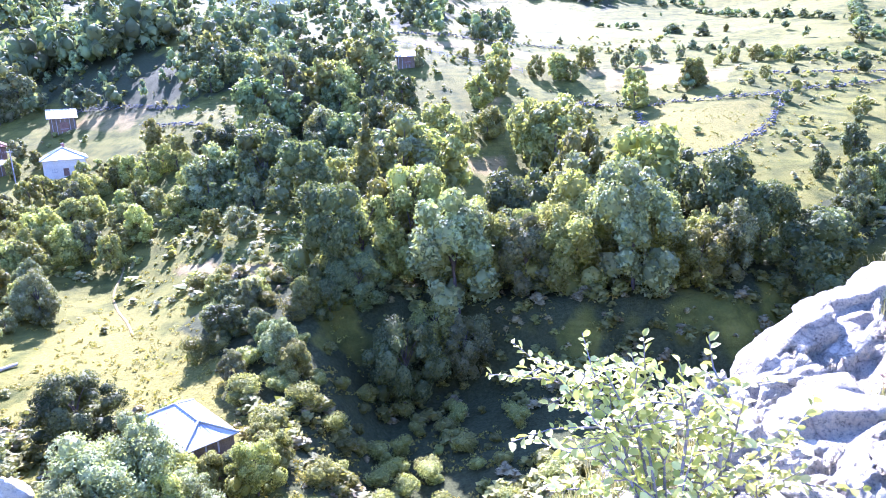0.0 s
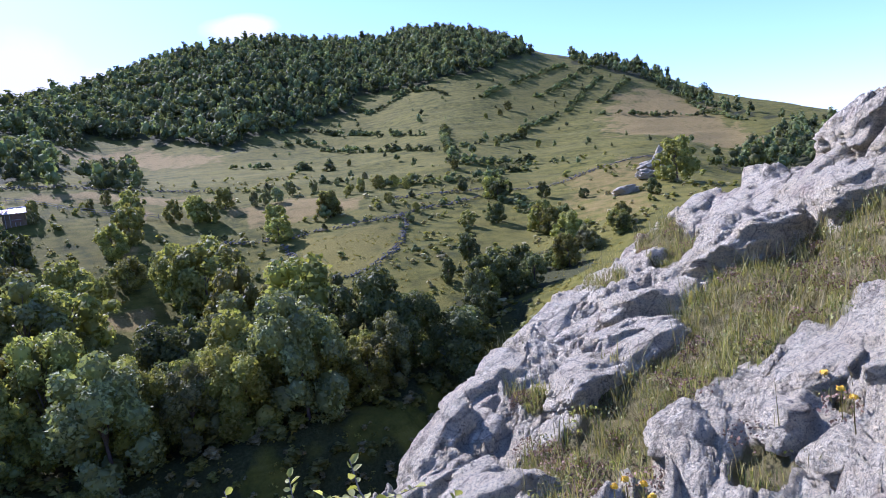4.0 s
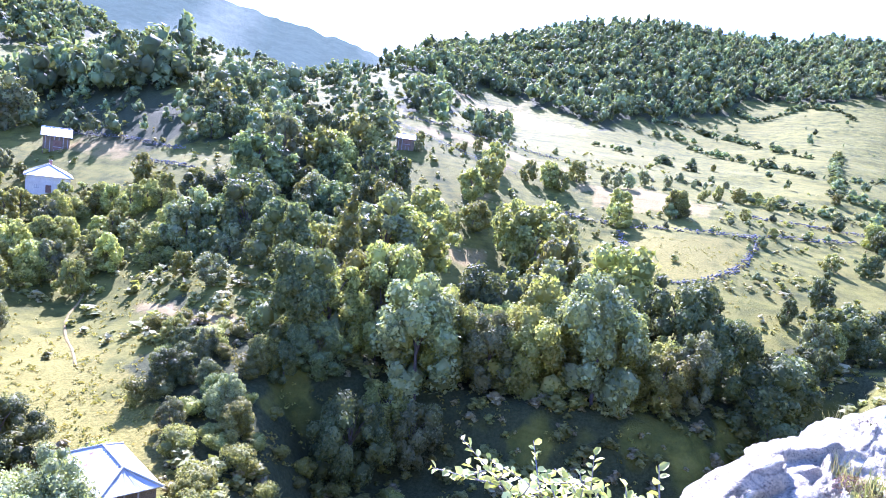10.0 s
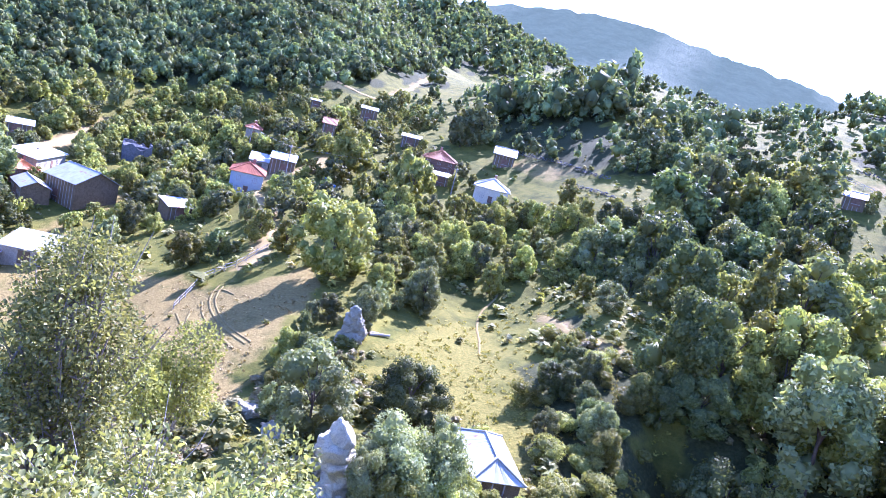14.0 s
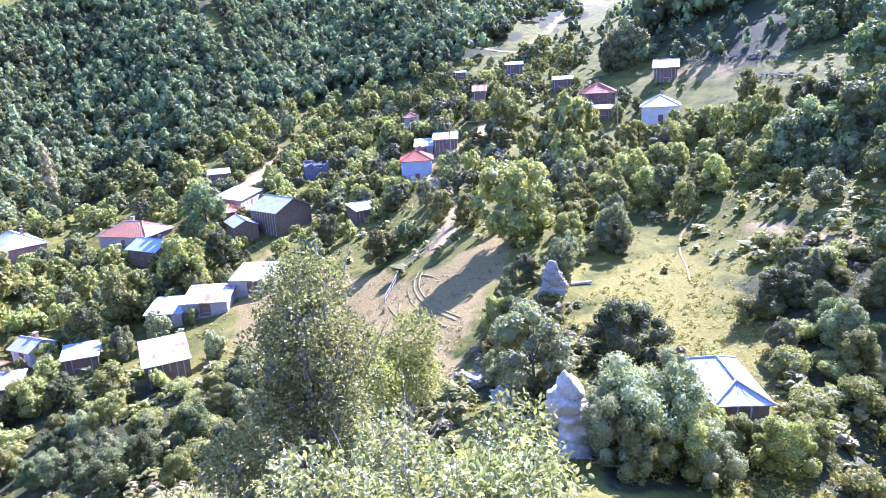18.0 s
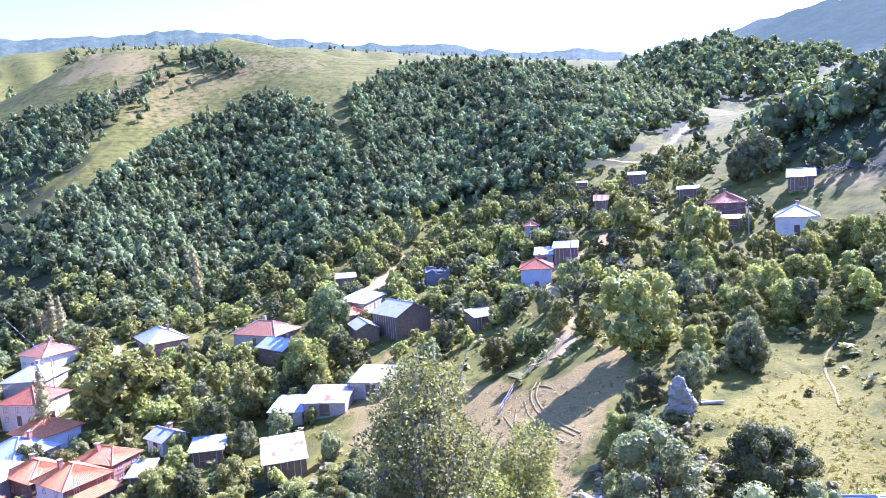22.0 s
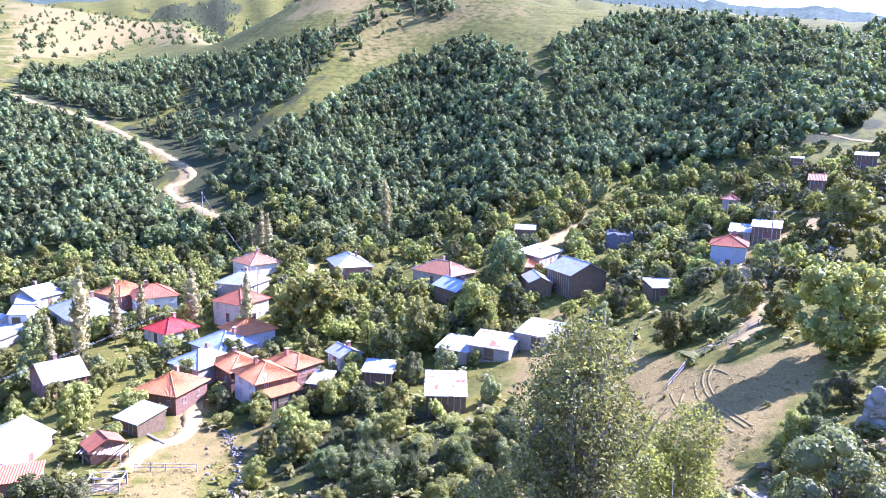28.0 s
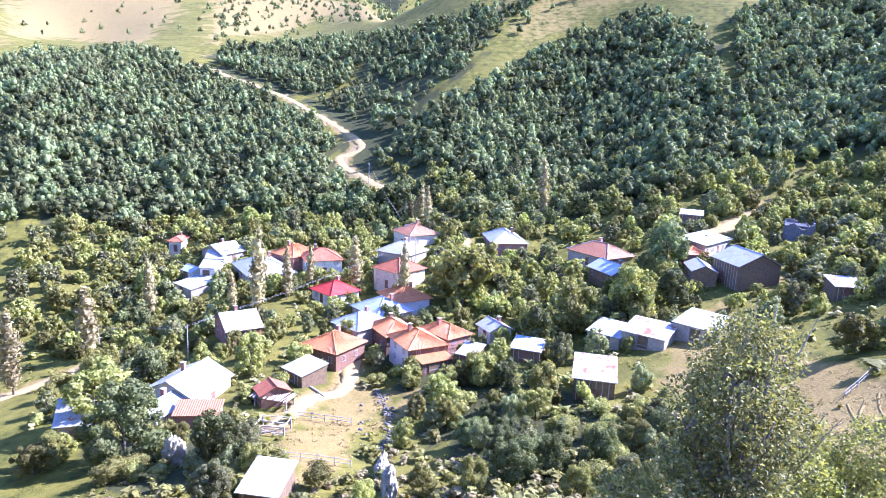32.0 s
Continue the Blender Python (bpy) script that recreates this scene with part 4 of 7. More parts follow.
    V = np.stack([(r * np.sin(A_)).ravel(), (r * np.cos(A_)).ravel(), (EYE + z).ravel()], 1)
    return tagged(new(name, mesh_of(name, V, np.stack([q, q + n_a2, q + n_a2 + 1, q + 1], 2).reshape(-1, 4), m, flat=False)), label, "mountain", kind="structure")


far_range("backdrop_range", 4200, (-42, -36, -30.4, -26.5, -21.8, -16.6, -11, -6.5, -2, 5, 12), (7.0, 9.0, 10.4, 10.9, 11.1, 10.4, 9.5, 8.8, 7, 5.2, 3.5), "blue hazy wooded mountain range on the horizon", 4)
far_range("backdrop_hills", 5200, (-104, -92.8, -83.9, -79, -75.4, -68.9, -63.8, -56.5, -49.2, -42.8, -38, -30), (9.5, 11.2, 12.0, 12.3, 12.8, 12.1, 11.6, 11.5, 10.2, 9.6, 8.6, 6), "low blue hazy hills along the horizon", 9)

# ---- fair-weather cloud and sun glare low in the north, beyond the hills, as a glowing sheet ----
def cloud_and_glare():
    puffs = ((-10, 14, 8, 6), (-1, 11, 5.5, 4.5), (-24, 13, 9, 6), (15.5, 14.3, 3.4, 1.1), (5, 10.5, 3.0, 1.6))
    az, el = np.arange(-46, 24, 0.4), np.arange(3, 26, 0.4)
    A_, E_ = np.meshgrid(az, el)
    dense = np.zeros(A_.shape)
    for a0, e0, wa, we in puffs:
        dense = np.maximum(dense, np.exp(-((A_ - a0) / wa) ** 2 - ((E_ - e0) / we) ** 2))
    a, e = np.radians(A_), np.radians(E_)
    V = 4600 * np.stack([np.sin(a) * np.cos(e), np.cos(a) * np.cos(e), np.sin(e)], 2).reshape(-1, 3)
    n_e, n_a2 = A_.shape
    q = np.arange(n_e - 1)[:, None] * n_a2 + np.arange(n_a2 - 1)[None, :]
    m, n, l, p = material("cloud", 1.0, 0.0, 0.0)
    at = n.new("ShaderNodeAttribute")
    at.attribute_name = "dense"
    add = n.new("ShaderNodeMath")
    add.operation = "MULTIPLY_ADD"
    add.inputs[1].default_value = 0.55
    l.new(noise_of(n, l, position(n), 0.0022, 9.0, 0.6), add.inputs[0])
    l.new(at.outputs["Fac"], add.inputs[2])
    cover = ramp(n, l, add.outputs[0], [(0.68, (0, 0, 0)), (1.12, (1, 1, 1))])
    # glow stands in for sunlit cloud and the glare near the sun
    glow, clear, mx = n.new("ShaderNodeEmission"), n.new("ShaderNodeBsdfTransparent"), n.new("ShaderNodeMixShader")
    glow.inputs["Color"].default_value, glow.inputs["Strength"].default_value = (1.0, 0.93, 0.78, 1), 0.62
    l.new(cover, mx.inputs["Fac"])
    l.new(clear.outputs["BSDF"], mx.inputs[1])
    l.new(glow.outputs["Emission"], mx.inputs[2])
    l.new(mx.outputs["Shader"], n["Material Output"].inputs["Surface"])
    me = mesh_of("backdrop_cloud_glare", V, np.stack([q, q + 1, q + n_a2 + 1, q + n_a2], 2).reshape(-1, 4), m, flat=False)
    me.attributes.new("dense", "FLOAT", "POINT").data.foreach_set("value", dense.ravel().astype(np.float32))
    ob = new("backdrop_cloud_glare", me)
    ob.location = (0, 0, EYE)
    return tagged(ob, "bright white summer cloud with sun glare low over the hill", "cloud", kind="structure")


cloud_and_glare()

# ---- roads, ruts and footpaths: beds that lie on the ground ----
def lane(points, width, name, label, cat, mat, proud, seed, group=""):
    """A strip draped along a line: a slightly crowned bed with worn, uneven edges."""
    rng = np.random.default_rng(seed)
    P = np.array(points, float)
    line = [P[0]]
    for i in range(len(P) - 1):
        a, b, c, d = P[max(i - 1, 0)], P[i], P[i + 1], P[min(i + 2, len(P) - 1)]
        n = max(2, int(np.linalg.norm(c - b) / max(0.5, width * 0.4)))
        for k in range(1, n + 1):
            t = k / n
            line.append(0.5 * (2 * b + (c - a) * t + (2 * a - 5 * b + 4 * c - d) * t * t + (3 * b - a - 3 * c + d) * t ** 3))
    line = np.array(line)
    tan = np.gradient(line, axis=0)
    tan /= np.linalg.norm(tan, axis=1)[:, None] + 1e-9
    side = np.stack([-tan[:, 1], tan[:, 0]], 1)
    cross = np.array([-0.62, -0.5, -0.2, 0.2, 0.5, 0.62])
    lift = np.array([-0.35, 0.7, 1.0, 1.0, 0.7, -0.35]) * proud
    half = width * (1 + 0.22 * rng.normal(size=(len(line), 6)) * (np.abs(cross) > 0.3))
    xy = line[:, None, :] + side[:, None, :] * (cross * half)[:, :, None]
    z = ground(xy[:, :, 0], xy[:, :, 1]) + lift
    V = np.concatenate([xy, z[:, :, None]], 2).reshape(-1, 3)
    i = np.arange(len(line) - 1)[:, None] * 6 + np.arange(5)[None, :]
    me = mesh_of(name, V, np.stack([i, i + 1, i + 7, i + 6], 2).reshape(-1, 4), mat, flat=False)
    return tagged(new(name, me), label, cat, group=group, kind="structure" if name == "road" else "")


for k, (w, P) in enumerate(TRACKS):
    lane(P, w, "road", "pale dusty unpaved village road", "road", M["dust"] if w > 1.5 else M["rut"], 0.2 if w > 1.5 else 0.08, 20 + k)
for k, P in enumerate(([(-73.3, 63.4), (-70.2, 59.6), (-61.5, 54.8), (-53.8, 51.7)], [(-72.4, 63.3), (-69.4, 59.9), (-60.7, 55.1), (-53.5, 52.3)], [(-71.2, 59.2), (-66.5, 56.1), (-58.1, 52.1), (-54.4, 50.5)], [(-68.6, 62.2), (-71.7, 62.4), (-72.1, 61.1)], [(-70.7, 57.3), (-66.7, 53.7), (-61.2, 51.0)], [(-71.2, 55.5), (-57.2, 48.6), (-53.5, 47.7)])):
    lane(P, 0.24, "wheel_rut", "pale wheel rut curving over the dry field", "track", M["rut"], 0.1, 40 + k, "wheel ruts on the field")
lane([(-47.3, 97.4), (-46.2, 93.4), (-45.6, 90.2), (-44.0, 86.4), (-41.5, 82.1), (-38.5, 77.7), (-35.4, 72.4)], 0.28, "footpath", "narrow trodden footpath across the meadow", "path", M["rut"], 0.1, 60)

# ---- buildings ----
KEEP_CLEAR = []
LABELS = {
    "tile": "clay-tiled", "oldtile": "old dark-tiled", "redtile": "dark red-tiled", "redmetal": "red sheet-roofed", "brightred": "bright red-roofed",
    "whitemetal": "galvanised-roofed", "oldmetal": "weathered tin-roofed", "bluemetal": "blue-grey tin-roofed", "rustwhite": "rusty tin-roofed", "stone": "roofless",
}
WALLS = {
    "plasterwood": "lime-plastered", "white": "whitewashed", "cream": "cream-rendered", "greyrender": "grey-rendered", "brick": "brick",
    "stone": "rubble stone", "darkstone": "dark rubble stone", "darkwood": "dark weathered timber", "brownwood": "brown timber",
}


def roof_slope(a, b, c, d, rib, proud, thick=0.09):
    """One slope of a roof: a sheet with raised ribs running from the eave a-b up to the ridge d-c (c and d may meet)."""
    a, b, c, d = (Vector(q) for q in (a, b, c, d))
    n = (b - a).cross(d - a)
    if n.length < 1e-6:
        n = (b - a).cross(c - a)
    n.normalize()
    bm = bmesh.new()
    steps = max(2, int((b - a).length / rib))
    low, high = [], []
    for k in range(steps * 2 + 1):
        t = k / (steps * 2)
        up = n * (proud if k % 2 else 0.0)
        low.append((a.lerp(b, t) + up, a.lerp(b, t) - n * thick))
        high.append((d.lerp(c, t) + up, d.lerp(c, t) - n * thick))
    vl = [(bm.verts.new(p), bm.verts.new(q)) for p, q in low]
    vh = [(bm.verts.new(p), bm.verts.new(q)) for p, q in high]
    for k in range(len(vl) - 1):
        bm.faces.new((vl[k][0], vl[k + 1][0], vh[k + 1][0], vh[k][0]))
        bm.faces.new((vl[k + 1][1], vl[k][1], vh[k][1], vh[k + 1][1]))
        bm.faces.new((vl[k][1], vl[k + 1][1], vl[k + 1][0], vl[k][0]))
    bm.faces.new((vl[0][0], vh[0][0], vh[0][1], vl[0][1]))
    bm.faces.new((vl[-1][1], vh[-1][1], vh[-1][0], vl[-1][0]))
    return bm


def window(parent, x, y, z, w, h, face):
    """A small framed window set 6 cm into the wall; face is the turn about z of its outward side."""
    m = pose(x, y, z, 0, 0, face)
    fr = boxes((-w / 2, -0.05, 0, -w / 2 + 0.07, 0.1, h), (w / 2 - 0.07, -0.05, 0, w / 2, 0.1, h), (-w / 2 + 0.07, -0.05, h - 0.07, w / 2 - 0.07, 0.1, h),
               (-w / 2 - 0.05, -0.12, -0.06, w / 2 + 0.05, 0.1, 0.0), (-0.03, -0.04, 0, 0.03, 0.1, h - 0.07))
    win = part("window", fr, M["greywood"], parent, m=m)
    part("pane", boxes((-w / 2 + 0.07, 0.01, 0.0, w / 2 - 0.07, 0.03, h - 0.07)), M["glass"], win)
    return win


def building(name, x, y, turn, L, W, wall, roof, roofing, walling):
    """A house or shed of length L along its near eave and depth W; its near eave faces local -y."""
    rnd = random.Random(int(x * 7 + y * 13))
    c, s = math.cos(radians(turn)), math.sin(radians(turn))
    corners = [gz(x + c * u - s * v, y + s * u + c * v) for u in (-L / 2, 0, L / 2) for v in (-W / 2, W / 2)]
    low, base = min(corners), sum(corners) / 6
    base = max(low + 0.1, min(base, low + 1.2))
    top = new(name)
    top.matrix_basis = pose(x, y, base, 0, 0, turn)
    kind = "house" if "house" in name else ("barn" if "barn" in name else ("ruin" if name == "ruin" else "shed"))
    what = {"house": "village house", "barn": "barn", "ruin": "ruined house with broken walls", "shed": "shed"}[kind]
    tagged(top, f"{LABELS[roofing]} {WALLS[walling]} {what} on the slope", kind)
    KEEP_CLEAR.append((x, y, math.hypot(L, W) / 2 + 0.6))
    foot = low - base - 0.3
    wallm = M[walling]
    x0, x1, y0, y1, t = -L / 2, L / 2, -W / 2, W / 2, 0.3
    over = 0.5 if kind != "shed" else 0.3
    hz = {"hip": min(L, W) * 0.26, "gable": W * 0.24, "shed": 0.0, "none": 0.0}[roof]
    tall = kind == "house" and wall > 3.0
    gable_x = roof == "gable"
    if roof == "none":
        for a, b in (((x0, y0), (x1, y0)), ((x1, y0), (x1, y1)), ((x1, y1), (x0, y1)), ((x0, y1), (x0, y0))):
            steps = 7
            bm = bmesh.new()
            p, q = Vector((*a, 0)), Vector((*b, 0))
            out = (q - p).normalized().cross(Vector((0, 0, 1))) * 0.22
            line = [(0.0, foot), (1.0, foot)] + [((steps - k) / steps, wall * rnd.uniform(0.5, 1.0)) for k in range(steps + 1)]
            inner = [bm.verts.new(p.lerp(q, u) - out + Vector((0, 0, h))) for u, h in line]
            outer = [bm.verts.new(p.lerp(q, u) + out + Vector((0, 0, h))) for u, h in line]
            bm.faces.new(inner[::-1])
            bm.faces.new(outer)
            for k in range(len(line)):
                j = (k + 1) % len(line)
                bm.faces.new((inner[k], inner[j], outer[j], outer[k]))
            part("wall", bm, wallm, top)
        for k in range(5):
            part("beam", boxes((x0, y0 + 1 + k, wall * 0.75, x1 * rnd.uniform(0.2, 1), y0 + 1.18 + k, wall * 0.75 + 0.18)), M["greywood"], top)
        return top
    # walls, one mesh a side, butted at the corners
    back = wall + (W * 0.16 if roof == "shed" else 0)
    sides = {"front": (x0, y0, x1, y0 + t), "back": (x0, y1 - t, x1, y1)}
    lower = wallm if walling != "plasterwood" else M["white"]
    for key, (a, b, c2, d) in sides.items():
        hh = wall if key == "front" else back
        if tall:
            part("wall", boxes((a, b, foot, c2, d, wall * 0.45)), lower, top)
            part("wall", boxes((a, b - (0.12 if key == "front" else 0), wall * 0.45, c2, d, hh)), M["brownwood"] if walling == "plasterwood" else wallm, top)
        else:
            part("wall", boxes((a, b, foot, c2, d, hh)), wallm, top)
    for a in (x0, x1 - t):
        bm = bmesh.new()
        if roof == "shed":
            prof = [(y0 + t, foot), (y1 - t, foot), (y1 - t, back), (y0 + t, wall)]
        elif gable_x:
            prof = [(y0 + t, foot), (y1 - t, foot), (y1 - t, wall), (0, wall + hz - 0.05), (y0 + t, wall)]
        else:
            prof = [(y0 + t, foot), (y1 - t, foot), (y1 - t, wall), (y0 + t, wall)]
        va, vb = [bm.verts.new((a, q, r)) for q, r in prof], [bm.verts.new((a + t, q, r)) for q, r in prof]
        bm.faces.new(va[::-1])
        bm.faces.new(vb)
        for k in range(len(prof)):
            bm.faces.new((va[k], va[(k + 1) % len(prof)], vb[(k + 1) % len(prof)], vb[k]))
        part("wall", bm, wallm, top)
    rm = M[roofing]
    tiled = roofing in ("tile", "oldtile", "redtile")
    rib, proud = (0.32, 0.07) if tiled else (0.75, 0.035)
    ex0, ex1, ey0, ey1 = x0 - over, x1 + over, y0 - over, y1 + over
    drop = hz / (W / 2) * over if hz else 0
    e = wall - drop + 0.06
    r = wall + hz + 0.06
    if roof == "hip":
        if L >= W:
            rx = (L - W) / 2 + 0.25
            A_, B_ = (-rx, 0, r), (rx, 0, r)
        else:
            ry = (W - L) / 2 + 0.25
            A_, B_ = (0, -ry, r), (0, ry, r)
        P00, P10, P11, P01 = (ex0, ey0, e), (ex1, ey0, e), (ex1, ey1, e), (ex0, ey1, e)
        if L >= W:
            slopes = [(P00, P10, B_, A_), (P10, P11, B_, B_), (P11, P01, A_, B_), (P01, P00, A_, A_)]
        else:
            slopes = [(P00, P10, A_, A_), (P10, P11, B_, A_), (P11, P01, B_, B_), (P01, P00, A_, B_)]
        hips = [(A_, B_), (P00, A_), (P10, B_ if L >= W else A_), (P11, B_), (P01, A_ if L >= W else B_)]
    elif roof == "gable":
        A_, B_ = (ex0, 0, r), (ex1, 0, r)
        slopes = [((ex0, ey0, e), (ex1, ey0, e), B_, A_), ((ex1, ey1, e), (ex0, ey1, e), A_, B_)]
        hips = [(A_, B_)]
    else:
        k = (back - wall) / W
        slopes = [((ex0, ey0, wall + 0.06 - k * over), (ex1, ey0, wall + 0.06 - k * over), (ex1, ey1, back + 0.06 + k * over), (ex0, ey1, back + 0.06 + k * over))]
        hips = []
    for sl in slopes:
        mat = rm
        if roofing == "rustwhite" and rnd.random() < 0.45:
            mat = M["oldtile"]
        part("roof_slope", roof_slope(*sl, rib, proud), mat, top)
    for a, b in hips:
        v, f = tube([Vector(a) + Vector((0, 0, 0.04)), Vector(b) + Vector((0, 0, 0.04))], [0.1, 0.1], 6)
        part("ridge_cap", mesh_of("ridge_cap", v, f, rm), None, top)
    # openings
    if kind == "house":
        floors = [0.9] if wall < 3.6 else [0.7, wall * 0.45 + 0.75]
        for z in floors:
            count = max(2, int(L / 2.6))
            for k in range(count):
                window(top, x0 + (k + 0.5) * L / count, y0 - (0.12 if tall and z > wall * 0.45 else 0), z, 0.85, 1.05, 0)
            for k in range(max(1, int(W / 3))):
                window(top, x1, y0 + (k + 0.6) * W / max(1, int(W / 3) + 0.3), z, 0.8, 1.0, 90)
                window(top, x0, y0 + (k + 0.6) * W / max(1, int(W / 3) + 0.3), z, 0.8, 1.0, -90)
        door = part("door", boxes((-0.5, -0.06, 0, 0.5, 0.03, 2.0)), M["brownwood"], top, "plank door", pose(x0 + L * 0.5 + 0.1, y0 - 0.005, 0.02))
        part("handle", boxes((0.36, -0.1, 0.95, 0.4, -0.061, 1.1)), M["oldmetal"], door)
        ch = part("chimney", boxes((-0.3, -0.3, -0.8, 0.3, 0.3, 0.75)), M["brick"], top, m=pose(L * rnd.uniform(-0.2, 0.2), W * 0.14, wall + hz))
        part("chimney_cap", boxes((-0.38, -0.38, 0.754, 0.38, 0.38, 0.85)), M["stone"], ch)
    else:
        door = part("door", boxes((-0.9, -0.07, 0, 0.9, 0.02, min(2.1, wall - 0.25))), M["darkwood"] if walling != "darkwood" else M["brownwood"], top, "boarded double door",
                    pose(rnd.uniform(-0.15, 0.15) * L, y0 - 0.005, 0.02))
        part("brace", boxes((-0.85, -0.1, 0.5, 0.85, -0.071, 0.62)), M["greywood"], door)
        if walling in ("darkwood", "brownwood"):
            for k in range(int(L / 0.9)):
                u = x0 + 0.45 + k * 0.9
                part("batten", boxes((u, y0 - 0.03, foot, u + 0.12, y0 - 0.002, wall - 0.02)), M["greywood"], top)
    return top


building("tile_house", -114.9, 6.4, 114, 7.1, 8, 4.2, "hip", "tile", "plasterwood")
building("shed", -109.9, 9.1, 117, 5.8, 2.4, 2, "shed", "tile", "brownwood")
building("tile_house", -123.9, 2.2, 115, 6.4, 8, 3.4, "hip", "tile", "brownwood")
building("tile_house", -119.0, 11.9, 125, 5.4, 7.5, 3.6, "hip", "tile", "brick")
building("tile_house", -117.6, -8.5, 54, 7.8, 8, 3, "hip", "tile", "brownwood")
building("metal_house", -127.6, -3.9, 44, 7.4, 8.5, 3.2, "hip", "bluemetal", "stone")
building("metal_house", -134.4, 0.1, 34, 9.0, 8.5, 3.4, "hip", "bluemetal", "stone")
building("small_house", -121.7, 21.4, 21, 4.5, 4.5, 2.6, "gable", "whitemetal", "white")
building("shed", -110.7, 15.5, 60, 3.2, 4.5, 2.3, "shed", "whitemetal", "darkwood")
building("red_house", -155.9, 3.9, 44, 8.4, 8.5, 4.5, "hip", "redmetal", "cream")
building("tile_house", -141.3, 4.8, 28, 8.4, 8, 3.2, "hip", "tile", "plasterwood")
building("metal_house", -170.9, 4.9, 56, 9.3, 8.5, 3.2, "hip", "whitemetal", "stone")
building("tile_house", -183.8, 8.7, 28, 9.1, 8.5, 3.2, "hip", "rustwhite", "cream")
building("metal_house", -176.5, 32.3, 3, 13.0, 9, 2.8, "hip", "whitemetal", "brick")
building("red_house", -149.4, -10.6, 40, 7.4, 7.5, 2.6, "hip", "brightred", "white")
building("red_house", -168.9, -15.5, 105, 8.8, 8, 3.6, "hip", "redmetal", "white")
building("tile_house", -174.0, -22.6, 138, 8.6, 8, 3.2, "hip", "tile", "brick")
building("metal_house", -164.5, -29.0, 26, 14.5, 11, 2.8, "hip", "whitemetal", "stone")
building("metal_house", -181.2, -42.6, 144, 7.3, 8, 2.8, "gable", "whitemetal", "stone")
building("shed", -172.0, -43.2, 80, 3.9, 6, 2.8, "gable", "whitemetal", "white")
building("shed", -177.9, -43.2, 89, 4.6, 6, 2.6, "gable", "whitemetal", "stone")
building("shed", -173.4, -48.4, 47, 4.9, 4, 2.4, "gable", "bluemetal", "white")
building("shed", -165.7, -45.1, 43, 8.1, 8, 2.4, "shed", "whitemetal", "stone")
building("metal_house", -131.0, -28.3, 118, 6.5, 9, 2.8, "gable", "whitemetal", "brick")
building("long_house", -101.6, -29.6, 160, 9.7, 8.5, 3, "gable", "whitemetal", "white")
building("long_house", -94.1, -31.3, 156, 7.4, 4.5, 2.4, "gable", "whitemetal", "white")
building("shed", -91.8, -25.5, 92, 5.9, 3.5, 2, "shed", "oldtile", "brick")
building("shed", -98.4, -16.3, 27, 3.3, 4.5, 2.2, "gable", "redmetal", "brownwood")
building("shed", -64.7, -11.3, 77, 4.0, 5.2, 1.8, "shed", "whitemetal", "darkwood")
building("shed", -107.6, -12.5, 43, 5.2, 5, 2.2, "shed", "whitemetal", "darkwood")
building("metal_house", -160.6, 53.5, 29, 13.0, 9, 3, "hip", "rustwhite", "stone")
building("metal_house", -146.9, 52.1, 17, 8.8, 6.5, 2.8, "gable", "bluemetal", "darkwood")
building("shed", -114.1, 41.2, 47, 6.1, 6, 2.4, "shed", "whitemetal", "stone")
building("shed", -110.2, 46.9, 48, 7.6, 6.5, 2.4, "shed", "oldmetal", "stone")
building("shed", -109.1, 56.0, 40, 7.7, 7, 2.5, "shed", "whitemetal", "stone")
building("barn", -133.8, 76.3, 6, 9.3, 9.5, 4.6, "gable", "whitemetal", "darkwood")
building("shed", -137.0, 68.0, -13, 8.2, 5, 2.8, "gable", "whitemetal", "darkwood")
building("tile_house", -147.0, 70.3, 82, 4.8, 6, 2.6, "hip", "tile", "brick")
building("metal_house", -152.9, 76.4, 131, 14.4, 6, 3, "shed", "bluemetal", "stone")
building("shed", -172.0, 81.1, 64, 5.4, 4.5, 2.4, "shed", "whitemetal", "darkwood")
building("ruin", -159.2, 103.3, 60, 6.4, 6, 4, "none", "stone", "darkstone")
building("shed", -114.2, 84.5, 78, 5.1, 5, 2.4, "shed", "oldmetal", "darkwood")
building("timber_shed", -91.8, 31.4, 72, 5.8, 7, 3.4, "shed", "oldmetal", "darkwood")
building("shed", -112.1, 25.9, 65, 5.1, 4.5, 2.2, "shed", "bluemetal", "darkwood")
building("grey_house", -116.1, 102.3, 47, 6.7, 8, 5, "hip", "redmetal", "greyrender")
building("shed", -127.0, 114.7, 46, 4.4, 7, 2.6, "shed", "whitemetal", "stone")
building("shed", -120.3, 115.8, 44, 5.7, 6, 3, "shed", "bluemetal", "darkwood")
building("red_house", -150.4, 131.5, 47, 3.9, 6, 2.8, "hip", "redtile", "stone")
building("shed", -135.6, 145.0, 42, 3.7, 6, 3, "gable", "oldtile", "darkwood")
building("shed", -154.6, 157.2, 44, 3.0, 2.5, 1.8, "shed", "whitemetal", "darkwood")
building("shed", -141.8, 168.0, 40, 5.1, 5, 3.2, "shed", "whitemetal", "darkwood")
building("shed", -121.4, 165.3, 36, 5.6, 4.5, 2.4, "shed", "whitemetal", "darkwood")
building("brown_house", -99.8, 150.6, 33, 8.4, 9, 3.6, "hip", "oldtile", "brownwood")
building("shed", -91.8, 141.1, 33, 6.0, 3.5, 2.2, "shed", "oldmetal", "darkwood")
building("white_house", -77.1, 140.7, 29, 7.7, 9, 3.4, "hip", "whitemetal", "cream")
